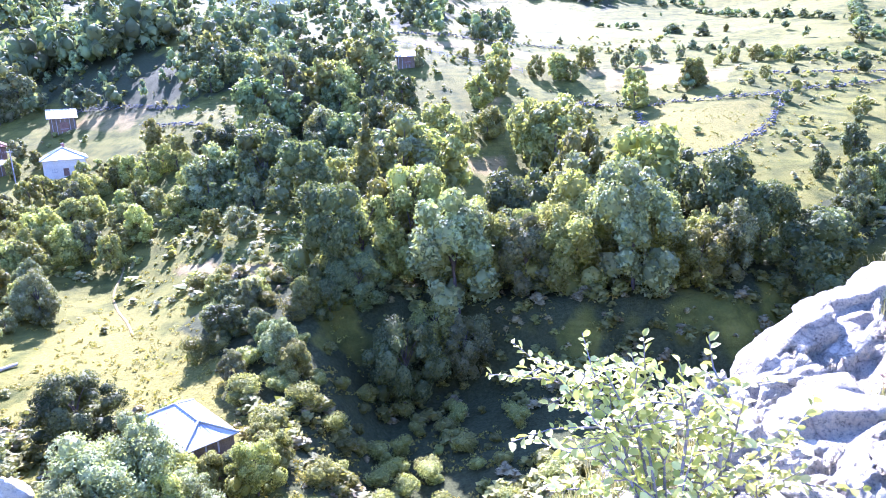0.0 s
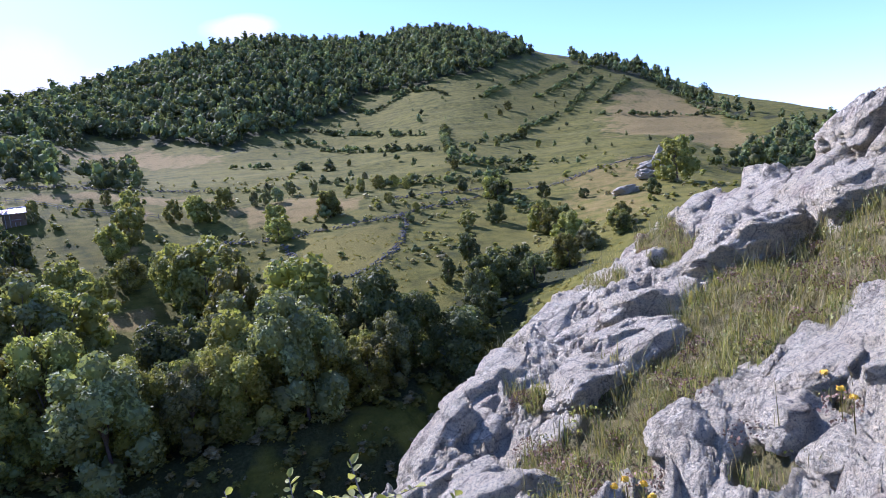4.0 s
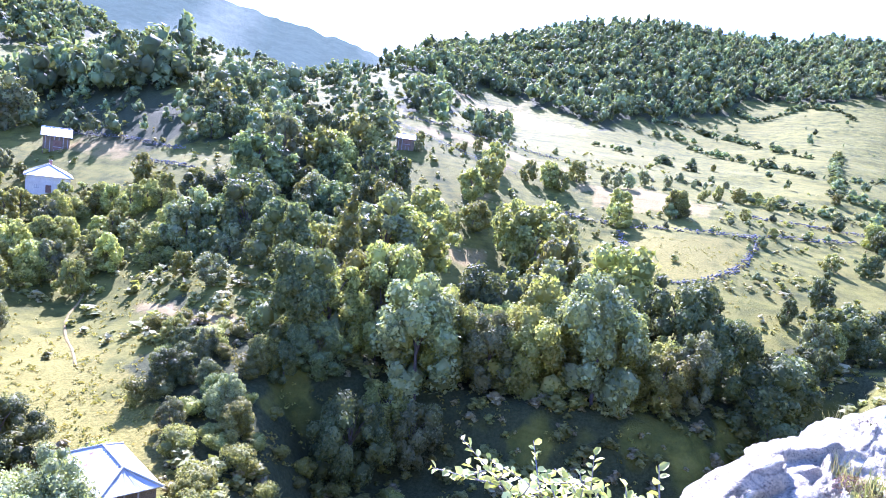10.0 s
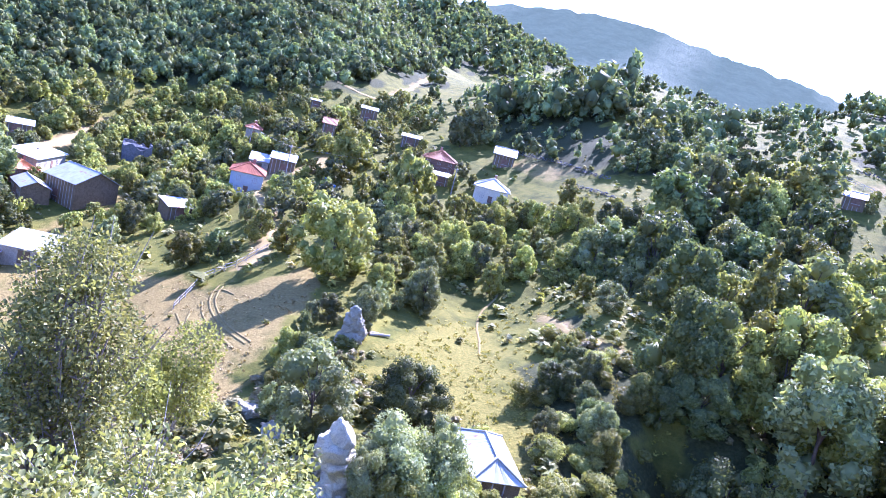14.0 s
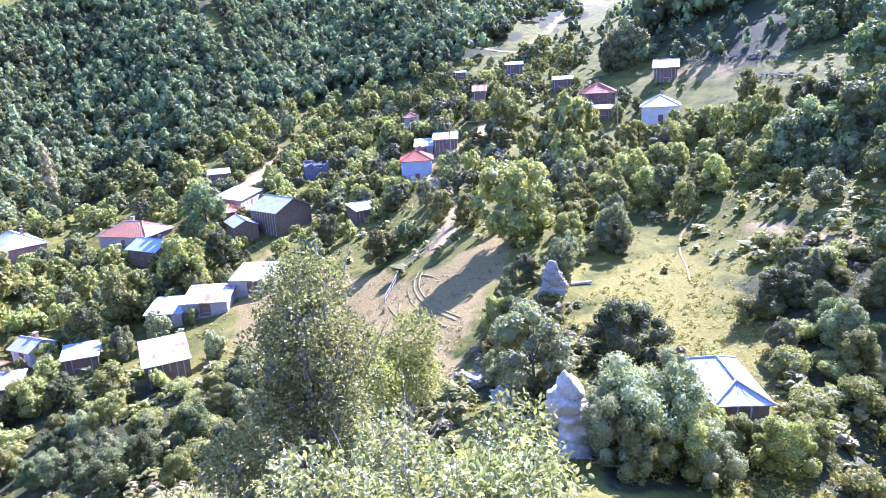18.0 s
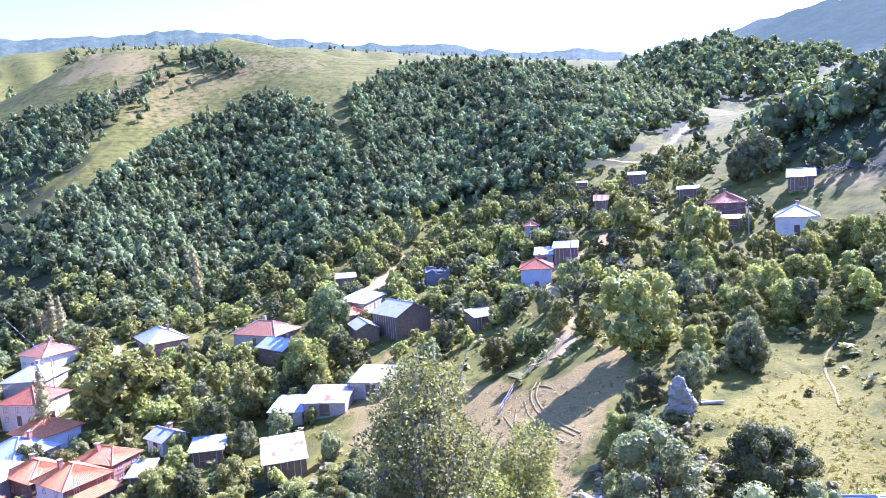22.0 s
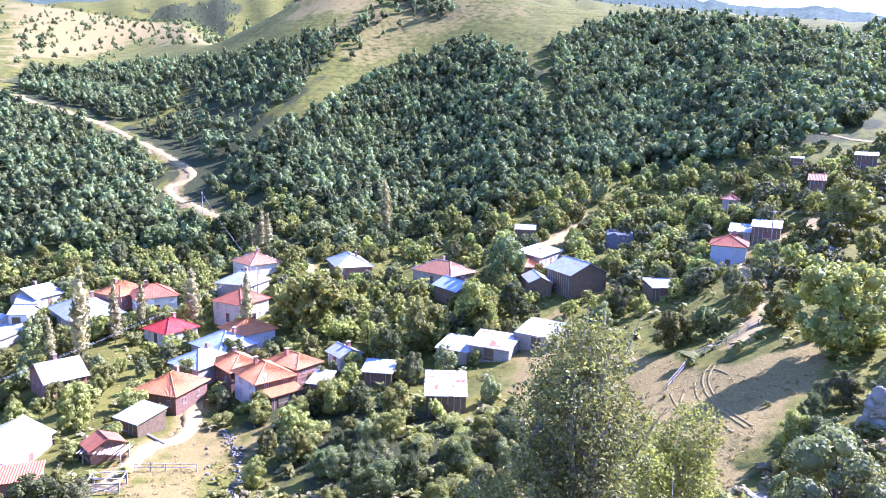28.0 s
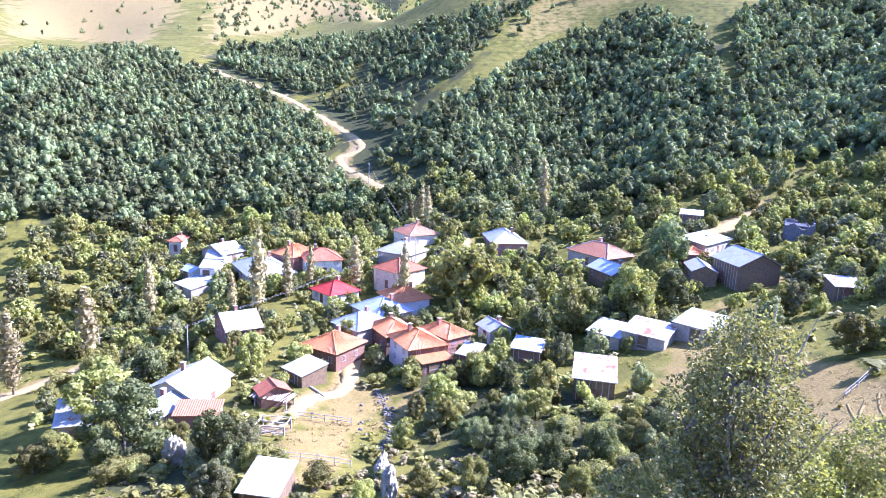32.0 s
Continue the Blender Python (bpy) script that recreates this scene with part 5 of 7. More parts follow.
building("barn", -87.9, 162.8, 28, 5.4, 7, 3.2, "gable", "whitemetal", "darkwood")
building("shed", -86.3, 98.4, 24, 6.1, 4, 2, "shed", "whitemetal", "stone")
building("near_shed", -19.1, 45.1, 43, 3.5, 7, 3.2, "hip", "whitemetal", "darkwood")
building("hut", -7.2, 175.2, 2, 4.4, 5, 2, "gable", "oldmetal", "darkwood")
building("red_house", -193.3, -57.6, 90, 3.4, 7, 3, "hip", "redmetal", "cream")
building("metal_house", -92.0, -42.0, 103, 3.7, 8, 3, "gable", "whitemetal", "stone")

# ---- trees ----
def ico(sub):
    bm = bmesh.new()
    bmesh.ops.create_icosphere(bm, subdivisions=sub, radius=1.0)
    v = np.array([q.co[:] for q in bm.verts])
    f = np.array([[q.index for q in p.verts] for p in bm.faces])
    bm.free()
    return v, f


ICO1 = ico(1)


def leaf_tufts(rng, C, R, out, count, size, spread=0.7, up=0.15):
    """Three-cornered leaf tufts over the outer sides of the lobes of a crown; out points away from the crown's middle."""
    w = R.prod(1) ** (2 / 3)
    pick = rng.choice(len(C), count, p=w / w.sum())
    d = rng.normal(size=(count, 3)) + out[pick] * 0.9
    d /= np.linalg.norm(d, axis=1)[:, None]
    at = C[pick] + d * R[pick] * rng.uniform(0.74, 1.1, (count, 1))
    n = d + rng.normal(size=(count, 3)) * spread
    n[:, 2] += up
    n /= np.linalg.norm(n, axis=1)[:, None]
    u = np.cross(n, rng.normal(size=(count, 3)))
    u /= np.linalg.norm(u, axis=1)[:, None] + 1e-9
    v = np.cross(n, u)
    s = size * rng.uniform(0.55, 1.5, (count, 1))
    V = np.stack([at - u * s - v * s * 0.5, at + u * s * 0.9 - v * s * 0.4, at + v * s * 0.9], 1).reshape(-1, 3)
    k = np.arange(count)[:, None] * 3
    return V, np.concatenate([k, k + 1, k + 2, k + 2], 1)


def leaf_cards(rng, centres, radii, count, size, spread=0.5, droop=0.0):
    """Bent four-cornered leaf sprays over the surface of several lobes, facing outwards with a random lean."""
    w = radii.prod(1) ** (2 / 3)
    pick = rng.choice(len(centres), count, p=w / w.sum())
    d = rng.normal(size=(count, 3))
    d[:, 2] = np.abs(d[:, 2]) * np.where(rng.random(count) < 0.72, 1, -1)
    d /= np.linalg.norm(d, axis=1)[:, None]
    at = centres[pick] + d * radii[pick] * rng.uniform(0.72, 1.12, (count, 1))
    n = d + rng.normal(size=(count, 3)) * spread
    n[:, 2] += 0.35 - droop
    n /= np.linalg.norm(n, axis=1)[:, None]
    u = np.cross(n, rng.normal(size=(count, 3)))
    u /= np.linalg.norm(u, axis=1)[:, None] + 1e-9
    v = np.cross(n, u)
    s = size * rng.uniform(0.6, 1.45, (count, 1))
    V = np.stack([at - u * s, at - v * s * 0.6 + n * s * 0.25, at + u * s, at + v * s * 0.6 + n * s * 0.2], 1).reshape(-1, 3)
    F = np.arange(count * 4).reshape(-1, 4)
    return V, F


def lobes_for(kind, rng):
    """Centres and radii of the masses of a crown of height 1."""
    if kind == "poplar":
        k = 7
        z = np.linspace(0.2, 0.93, k)
        r = np.stack([0.095 * np.sin(np.pi * (z * 0.85 + 0.12)) + 0.025, 0.095 * np.sin(np.pi * (z * 0.85 + 0.12)) + 0.02, np.full(k, 0.11)], 1)
        return np.stack([rng.normal(0, 0.008, k), rng.normal(0, 0.008, k), z], 1), r
    if kind == "cypress":
        z = np.linspace(0.2, 0.85, 5)
        r = np.stack([0.17 * (1 - z * 0.75), 0.17 * (1 - z * 0.75), np.full(5, 0.14)], 1)
        return np.stack([z * 0, z * 0, z], 1), r
    if kind == "conifer":
        z = np.linspace(0.12, 0.95, 8)
        w = 0.24 * (1.05 - z) + 0.02
        return np.stack([rng.normal(0, 0.03, 8), rng.normal(0, 0.03, 8), z], 1), np.stack([w, w, np.full(8, 0.075)], 1)
    if kind == "shrub":
        k = 6
        a = rng.uniform(0, 6.28, k)
        r = rng.uniform(0.22, 0.36, (k, 1)) * np.array([[1.1, 1.1, 0.95]])
        return np.stack([0.3 * np.cos(a) * rng.uniform(0.3, 1, k), 0.3 * np.sin(a) * rng.uniform(0.3, 1, k), rng.uniform(0.25, 0.65, k)], 1), r
    k = {"walnut": 34, "roundtree": 36, "olive": 36}.get(kind, 26)
    wide = {"walnut": 0.42, "roundtree": 0.45, "silver": 0.37, "olive": 0.42}.get(kind, 0.4)
    tall, mid = {"walnut": (0.44, 0.54), "silver": (0.46, 0.52)}.get(kind, (0.48, 0.5))
    z = 1 - 2 * (np.arange(k) + 0.5) / k
    a = np.arange(k) * 2.4 + rng.uniform(0, 0.9, k)
    q = np.sqrt(1 - z * z)
    size = rng.uniform(0.16, 0.42, (k, 1))
    reach = (1 - size[:, 0] * 0.8) * rng.uniform(0.6, 1.18, k)
    reach = np.where(z < -0.4, np.maximum(reach, 0.82), reach)
    reach *= 1 + 0.22 * np.sin(a * 2 + rng.uniform(0, 6)) * q
    lean = rng.normal(0, 0.08, 2)
    C = np.stack([q * np.cos(a) * reach * wide + lean[0] * z, q * np.sin(a) * reach * wide + lean[1] * z, mid + z * reach * tall], 1)
    return C, size * np.array([[wide, wide, tall * 0.9]])


def crown_arrays(kind, seed, cards, size):
    """A crown of height 1: lobes of dense inner twigs and leaves, and tufts of leaves over them."""
    rng = np.random.default_rng(seed)
    C, R = lobes_for(kind, rng)
    iv, if_ = ICO1
    pieces = []
    for c, r in zip(C, R):
        wob = 1 + 0.16 * rng.normal(size=(len(iv), 1))
        pieces.append((iv * wob * r * 0.74 + c, np.concatenate([if_, if_[:, 2:3]], 1)))
    out = C - C.mean(0)
    if kind in ("poplar", "cypress", "conifer"):
        out = out * 0
    out = out / (np.linalg.norm(out, axis=1)[:, None] + 0.05)
    pieces.append(leaf_tufts(rng, C, R, out, cards, size))
    return pieces, C, R


def tri_quad_mesh(name, pieces, mat):
    """Joins pieces whose faces may be triangles written as quads with a doubled corner."""
    V, F = merged(pieces)
    tri = F[:, 2] == F[:, 3]
    faces = F[~tri]
    me = bpy.data.meshes.new(name)
    T = F[tri][:, :3]
    me.vertices.add(len(V))
    me.vertices.foreach_set("co", V.astype(np.float32).ravel())
    me.loops.add(faces.size + T.size)
    me.loops.foreach_set("vertex_index", np.concatenate([faces.ravel(), T.ravel()]).astype(np.int32))
    me.polygons.add(len(faces) + len(T))
    me.polygons.foreach_set("loop_start", np.concatenate([np.arange(0, faces.size, 4), faces.size + np.arange(0, T.size, 3)]).astype(np.int32))
    me.update(calc_edges=True)
    me.materials.append(mat)
    return me


def trunk_mesh(name, C, R, seed, thick):
    rng = np.random.default_rng(seed + 50)
    lean = rng.normal(0, 0.012, 2)
    pieces = [tube([(0, 0, -0.06), (lean[0], lean[1], 0.2), (lean[0] * 2, lean[1] * 2, 0.45), (0, 0, 0.72)], [thick, thick * 0.75, thick * 0.5, thick * 0.15], 7)]
    for c in C[: 7]:
        a = Vector((lean[0], lean[1], max(0.12, c[2] * 0.55)))
        b = Vector(c)
        pieces.append(tube([a, a.lerp(b, 0.5) + Vector((0, 0, 0.03)), b], [thick * 0.4, thick * 0.25, thick * 0.08], 5))
    return tri_quad_mesh(name, pieces, M["bark"])


SPECIES = {
    # kind: leaf material, tufts, tuft size, trunk, label, category, variants
    "broadleaf": ("leaf", 6200, 0.0175, 0.022, "green broadleaf tree with a rounded uneven crown", "tree", 4),
    "brightleaf": ("bright", 6000, 0.0175, 0.022, "light green fruit tree with a full crown", "tree", 3),
    "silver": ("silverleaf", 6000, 0.0165, 0.018, "grey-green willow with silvery leaves", "tree", 3),
    "olive": ("silverleaf", 9500, 0.013, 0.018, "dense grey-green tree beside the metal-roofed shed", "tree", 3),
    # trees in shade: the shade is put into a darker leaf colour
    "gullytree": ("darkleaf", 6200, 0.0175, 0.022, "dark green broadleaf tree on the wooded slope, shade toned into its leaves", "tree", 3),
    "walnut": ("bright", 8500, 0.0155, 0.03, "large bright green walnut tree", "tree", 2),
    "roundtree": ("darkleaf", 9000, 0.0145, 0.024, "dense dark round-crowned tree", "tree", 1),
    "conifer": ("leaf", 4000, 0.016, 0.016, "tall narrow grey-green tree", "tree", 1),
    "cypress": ("darkleaf", 2500, 0.017, 0.016, "small dark pointed tree on the meadow", "tree", 1),
    "poplar": ("poplarleaf", 2400, 0.011, 0.012, "tall slim pale Lombardy poplar", "poplar", 2),
    "shrub": ("leaf", 1900, 0.029, 0.02, "green leafy shrub on the slope", "shrub", 3),
}
PROTOS = {}


def plant(kind, x, y, h, turn=None, sink=0.05, wide=1.0):
    """A tree of its own: trunk and crown under an empty at its foot."""
    mat, cards, size, thick, label, cat, variants = SPECIES[kind]
    k = int(abs(x * 3.1 + y * 1.7)) % variants
    turn = (x * 37 + y * 53) % 360 if turn is None else turn
    m = Matrix.Translation((x, y, gz(x, y) - sink)) @ pose(0, 0, 0, 2.5 * math.sin(x * 9.1), 2.5 * math.sin(y * 7.3), turn) @ Matrix.Diagonal((h * wide * (1 + 0.16 * math.sin(x * 5.7)), h * wide * (1 + 0.16 * math.sin(y * 4.9)), h, 1))
    thin = 1.0 if math.hypot(x, y) < 92 else (0.42 if math.hypot(x, y) < 140 else 0.24)     # fewer, larger tufts far off
    if (kind, k, thin) not in PROTOS:
        pieces, C, R = crown_arrays(kind, 11 * k + len(kind), int(cards * thin), size / math.sqrt(thin))
        name = {"broadleaf": "broadleaf_tree", "brightleaf": "fruit_tree", "silver": "willow_tree", "olive": "grey_green_tree", "gullytree": "dark_green_tree", "walnut": "walnut_tree", "roundtree": "round_tree", "conifer": "narrow_tree",
                "cypress": "pointed_tree", "poplar": "poplar", "shrub": "shrub"}[kind]
        top = new(name)
        tagged(top, label, cat, group=name.replace("_", " ") + "s of the valley")
        part("trunk", trunk_mesh("trunk", C, R, k, thick), None, top)
        part("crown", tri_quad_mesh("crown", pieces, M[mat]), None, top)
        top.matrix_basis = m
        PROTOS[kind, k, thin] = top
        return top
    src = PROTOS[kind, k, thin]
    old = src.matrix_basis.copy()
    src.matrix_basis = Matrix.Identity(4)
    ob = copy_thing(src, m)
    src.matrix_basis = old
    return ob


TREE_AT = []


def tree(kind, x, y, h):
    TREE_AT.append((x, y, h * 0.18))
    plant(kind, x, y, h)


tree("walnut", -140.9, 17.3, 15.4)
tree("roundtree", -144.6, 63.6, 11.8)
tree("shrub", -103.9, 16.6, 5.5)
tree("broadleaf", -119.7, 28.9, 8.5)
tree("broadleaf", -121.8, 37.3, 10.3)
tree("broadleaf", -122.3, 48.4, 11.2)
tree("roundtree", -29.3, 48.8, 6.4)
tree("silver", -31.8, 38.9, 7.8)
tree("silver", -49.7, 77.2, 5.4)
tree("broadleaf", -53.2, 73.4, 4.9)
tree("broadleaf", -58.5, 90.7, 5.7)
tree("walnut", -110.0, 127.3, 11.6)
tree("broadleaf", -86.2, 67.0, 6.8)
tree("brightleaf", -74.6, 76.0, 5.4)
tree("broadleaf", 1.9, 123.1, 11.6)
tree("conifer", -10.2, 96.2, 14.8)
tree("silver", -5.6, 104.3, 14.1)
tree("conifer", -7.8, 100.1, 12.8)
tree("broadleaf", -0.6, 107.7, 13.7)
tree("roundtree", -4.7, 64.8, 9.5)
tree("broadleaf", -1.7, 68.9, 7.3)
tree("silver", 1.7, 67.4, 7.2)
tree("broadleaf", 4.9, 75.5, 9.9)
tree("broadleaf", 9.6, 78.0, 9.6)
tree("broadleaf", 15.3, 85.0, 9.7)
tree("silver", -15.4, 58.8, 4.8)
tree("silver", -19.6, 57.2, 3.4)
tree("shrub", -24.8, 62.7, 3.0)
tree("broadleaf", 21.1, 123.1, 14.7)
tree("broadleaf", 17.4, 126.9, 14.0)
tree("broadleaf", 57.3, 154.4, 6.6)
tree("cypress", 15.7, 115.2, 7.3)
tree("broadleaf", 42.3, 148.0, 6.2)
tree("broadleaf", 13.3, 156.1, 9.4)
tree("broadleaf", 9.3, 149.3, 7.7)
tree("shrub", 26.9, 124.9, 4.3)
tree("broadleaf", 91.1, 118.1, 7.2)
tree("broadleaf", 92.2, 94.0, 5.0)
tree("broadleaf", 102.4, 150.4, 6.8)
tree("silver", -191.0, 115.3, 7.8)
tree("broadleaf", -152.2, 65.5, 11.0)
tree("walnut", -62.4, 73.1, 12.0)
tree("silver", -47.9, 76.8, 6.7)
tree("broadleaf", -58.1, 92.2, 6.3)
tree("broadleaf", -56.0, 77.9, 5.1)
tree("silver", -45.6, 61.1, 5.7)
tree("broadleaf", 90.3, 113.9, 6.7)
tree("broadleaf", 88.4, 91.2, 4.8)
tree("broadleaf", 137.9, 120.4, 11.4)
tree("silver", -105.7, 176.6, 12.9)
tree("silver", -108.8, 172.6, 12.2)
tree("broadleaf", -82.9, 116.7, 13.2)
tree("broadleaf", -13.2, 40.8, 4.4)
tree("broadleaf", -13.1, 44.1, 3.1)
tree("poplar", -139.2, -26.0, 18.8)
tree("poplar", -148.1, -21.1, 11.9)
tree("poplar", -155.1, -17.0, 10.5)
tree("poplar", -155.3, -6.1, 12.8)
tree("poplar", -141.5, 4.8, 13.8)
tree("poplar", -203.1, 48.8, 17.2)
tree("poplar", -199.8, 10.9, 11.5)
tree("poplar", -197.6, 12.9, 11.0)
tree("poplar", -200.5, 9.6, 7.8)
tree("poplar", -201.8, 8.2, 6.5)
tree("poplar", -202.7, 6.7, 5.8)
tree("poplar", -154.4, -52.7, 14.2)
tree("poplar", -144.4, -32.0, 9.0)
tree("poplar", -115.6, -63.3, 15.4)
tree("poplar", -129.7, -56.3, 15.0)
tree("olive", -19.0, 37.9, 7.4)
tree("olive", -20.8, 35.2, 6.6)
tree("olive", -16.2, 36.6, 4.2)
tree("roundtree", -20.0, 37.0, 6)
tree("olive", -21.1, 33.1, 5.0)
tree("brightleaf", -17.6, 36.0, 4.4)
tree("broadleaf", -16.6, 40.6, 3.6)
tree("olive", -14.6, 41.8, 3.4)
tree("broadleaf", -13.4, 44.0, 3.0)
tree("olive", -19.4, 40.2, 3.8)
tree("gullytree", -12.4, 69.6, 5.2)
tree("broadleaf", -14.8, 67.6, 3.8)
tree("roundtree", -9.6, 71.2, 6.0)


# single trees and bushes of the far slope
for kind, spots in (
    ("broadleaf", [(231, 316, 5.9), (218, 306, 3.8), (205, 301, 3.0), (191, 253, 5.3), (183, 232, 3.4), (164, 235, 3.6), (164, 277, 4.3), (100, 242, 3.1), (118, 195, 3.8), (137, 231, 3.1), (45, 157, 6.1), (33, 171, 5.8), (39, 181, 5.4),
                   (30, 172, 7.2), (25, 173, 5.8), (16, 173, 7.9), (12, 187, 3.9), (8, 183, 3.0), (6, 133, 4.4), (10, 136, 6.8), (27, 128, 8.7), (174, 154, 6.8), (162, 137, 4.4)]),
    ("gullytree", [(101, 147, 5.9), (93, 120, 6.3), (109, 154, 4.7), (112, 142, 4.5), (88, 90, 3.7), (118, 110, 4.0), (65, 106, 6.3), (88, 130, 5.2), (96, 116, 5.0), (117, 132, 2.9), (82, 97, 3.2), (73, 91, 3.9), (61, 87, 4.5), (57, 101, 4.4), (53, 83, 4.2)]),
    ("brightleaf", [(58, 157, 6.3), (72, 177, 3.2), (77, 180, 4.2), (83, 181, 4.3), (88, 181, 3.7), (89, 175, 3.6), (75, 158, 2.9), (77, 148, 2.5), (81, 131, 3.8)]),
    ("silver", [(46, 178, 4.3), (49, 179, 4.0), (52, 178, 4.3), (59, 187, 4.2), (66, 188, 3.6), (87, 199, 2.5), (75, 193, 2.4), (78, 192, 2.4)]),
):
    for x_, y_, h_ in spots:
        tree(kind, x_, y_, h_)


# larger trees of the gardens, the village edge and the meadow's border
for kind, spots in (
    ("brightleaf", [(-129.3, 38.1, 8.2), (-124.2, 49.2, 8.7), (-89.9, 23.5, 6.3), (-84.0, 3.3, 4.0), (-88.4, 9.5, 4.9), (-58.7, -1.4, 4.1), (-63.5, 4.6, 3.7), (-56.0, 78.0, 4.9), (-58.1, 92.6, 5.1)]),
    ("gullytree", [(-118.0, 29.0, 8.6), (-126.7, 58.1, 7.8), (-73.0, -17.7, 7.9), (-79.0, -31.0, 10.3), (-108.3, -37.9, 9.3), (-64.3, 14.3, 5.7), (-65.3, 19.0, 5.2), (-130.7, 1.8, 5.7), (-45.6, 50.5, 3.7), (-48.8, 54.9, 3.6), (-85.8, 72.6, 5.2)]),
    ("broadleaf", [(-101.4, 16.6, 5.6), (-92.7, -39.6, 10.1), (-63.1, 9.9, 4.3), (-124.2, -6.8, 4.9), (-109.6, -21.9, 7.0), (-151.7, -64.9, 8.6), (-168.2, -58.2, 9.2), (-85.2, 79.6, 6.0)]),
    ("silver", [(-107.3, 30.7, 6.0), (-108.7, 37.1, 5.1), (-61.2, -16.2, 5.6), (-58.5, -7.3, 2.9), (-133.3, -41.7, 7.4), (-154.9, -37.7, 6.9), (-51.4, 58.8, 3.1), (-50.1, 60.5, 4.1), (-49.2, 65.9, 4.3), (-49.8, 69.2, 4.1), (-49.6, 72.6, 2.7), (-49.1, 78.8, 4.8), (-54.4, 100.5, 6.3)]),
):
    for x_, y_, h_ in spots:
        tree(kind, x_, y_, h_)


# yard trees close about the houses
yard = random.Random(8)
for hx_, hy_, hr_ in list(KEEP_CLEAR):
    for k in range(3):
        t_ = yard.uniform(0, 6.28)
        d_ = hr_ * yard.uniform(0.95, 1.25) + 0.5
        px_, py_ = hx_ + d_ * math.cos(t_), hy_ + d_ * math.sin(t_)
        if any(math.hypot(px_ - q[0], py_ - q[1]) < q[2] * 0.8 for q in KEEP_CLEAR) or any(off_line(P, np.array(px_), np.array(py_)) < w * 0.5 + 1.0 for w, P in TRACKS):
            continue
        if any(kind != "rough" and bool(inside(P, np.array(px_), np.array(py_))) for kind, P in FIELDS):
            continue
        tree(yard.choice(["brightleaf", "broadleaf", "broadleaf", "silver", "shrub"]), px_, py_, yard.uniform(2.2, 4.6))


# ---- woods: trees scattered within their outlines; the nearer ones are things, the rest one mass ----
def scatter(P, spacing, rng):
    lo, hi = P.min(0), P.max(0)
    nx, ny = int((hi[0] - lo[0]) / spacing) + 1, int((hi[1] - lo[1]) / spacing) + 1
    a, b = np.meshgrid(np.arange(nx), np.arange(ny))
    x = lo[0] + (a + rng.uniform(0.05, 0.95, a.shape)) * spacing
    y = lo[1] + (b + rng.uniform(0.05, 0.95, b.shape)) * spacing
    x, y = x.ravel(), y.ravel()
    ok = inside(P, x, y)
    return x[ok], y[ok]


def clear_of(x, y, gap, fields=True):
    ok = np.ones(len(x), bool)
    for cx, cy, r in KEEP_CLEAR:
        ok &= np.hypot(x - cx, y - cy) > r + gap
    for w, P in TRACKS:
        ok &= off_line(P, x, y) > w * 0.5 + gap * (1.0 if gap < 0.5 else 7.0)
    for cx, cy, r in TREE_AT:
        ok &= np.hypot(x - cx, y - cy) > r
    for kind, P in FIELDS:
        if fields and kind not in ("rough", "scree"):
            ok &= ~inside(P, x, y)
    return ok


def stamp(templates, x, y, h, rng, wide=1.0):
    """One mesh's worth of trees: every template's arrays set down at each place."""
    z = ground(x, y) - 0.2
    V, F, at = [], [], 0
    for k in range(len(x)):
        v, f = templates[rng.integers(len(templates))]
        t = rng.uniform(0, 6.28)
        c, s = math.cos(t), math.sin(t)
        sx = h[k] * wide * rng.uniform(0.85, 1.2)
        V.append(np.stack([(v[:, 0] * c - v[:, 1] * s) * sx + x[k], (v[:, 0] * s + v[:, 1] * c) * sx + y[k], v[:, 2] * h[k] + z[k]], 1))
        F.append(f + at)
        at += len(v)
    return np.concatenate(V), np.concatenate(F)


def template(kind, seed, cards, size):
    pieces, C, R = crown_arrays(kind, seed, cards, size)
    trunk = tube([(0, 0, -0.05), (0, 0, 0.5)], [0.02, 0.012], 4)
    return merged(pieces + [trunk])


def small_template(seed, cards, size, lobes=4, slim=1.0):
    """A far tree: a top mass over a ring of lower ones."""
    rng = np.random.default_rng(seed)
    a = np.arange(lobes) * 6.28 / max(1, lobes - 1) + rng.uniform(0, 1, lobes)
    q = rng.uniform(0.13, 0.24, lobes) * slim
    C = np.stack([q * np.cos(a), q * np.sin(a), rng.uniform(0.3, 0.56, lobes)], 1)
    C[0] = (rng.normal(0, 0.04), rng.normal(0, 0.04), 0.72)
    R = rng.uniform(0.19, 0.28, (lobes, 1)) * np.array([[slim, slim, 1.1]])
    iv, if_ = ICO1
    pieces = [(iv * (1 + 0.2 * rng.normal(size=(len(iv), 1))) * r * 0.74 + c, np.concatenate([if_, if_[:, 2:3]], 1)) for c, r in zip(C, R)]
    out = C - np.array([0, 0, 0.45])
    pieces.append(leaf_tufts(rng, C, R, out / (np.linalg.norm(out, axis=1)[:, None] + 0.05), cards, size, 0.6))
    return merged(pieces)


MID = [template("broadleaf", 100 + k, 420, 0.058) for k in range(5)] + [template("silver", 130, 420, 0.052)]
FAR = [small_template(200 + k, 66, 0.072, 4, 0.85 + 0.1 * (k % 3)) for k in range(6)]
VAST = [small_template(300 + k, 44, 0.12, 3) for k in range(4)]
NEARFAR = [small_template(340 + k, 260, 0.04, 7) for k in range(5)]
SPIRE = [small_template(330 + k, 60, 0.085, 4, 0.6) for k in range(3)]


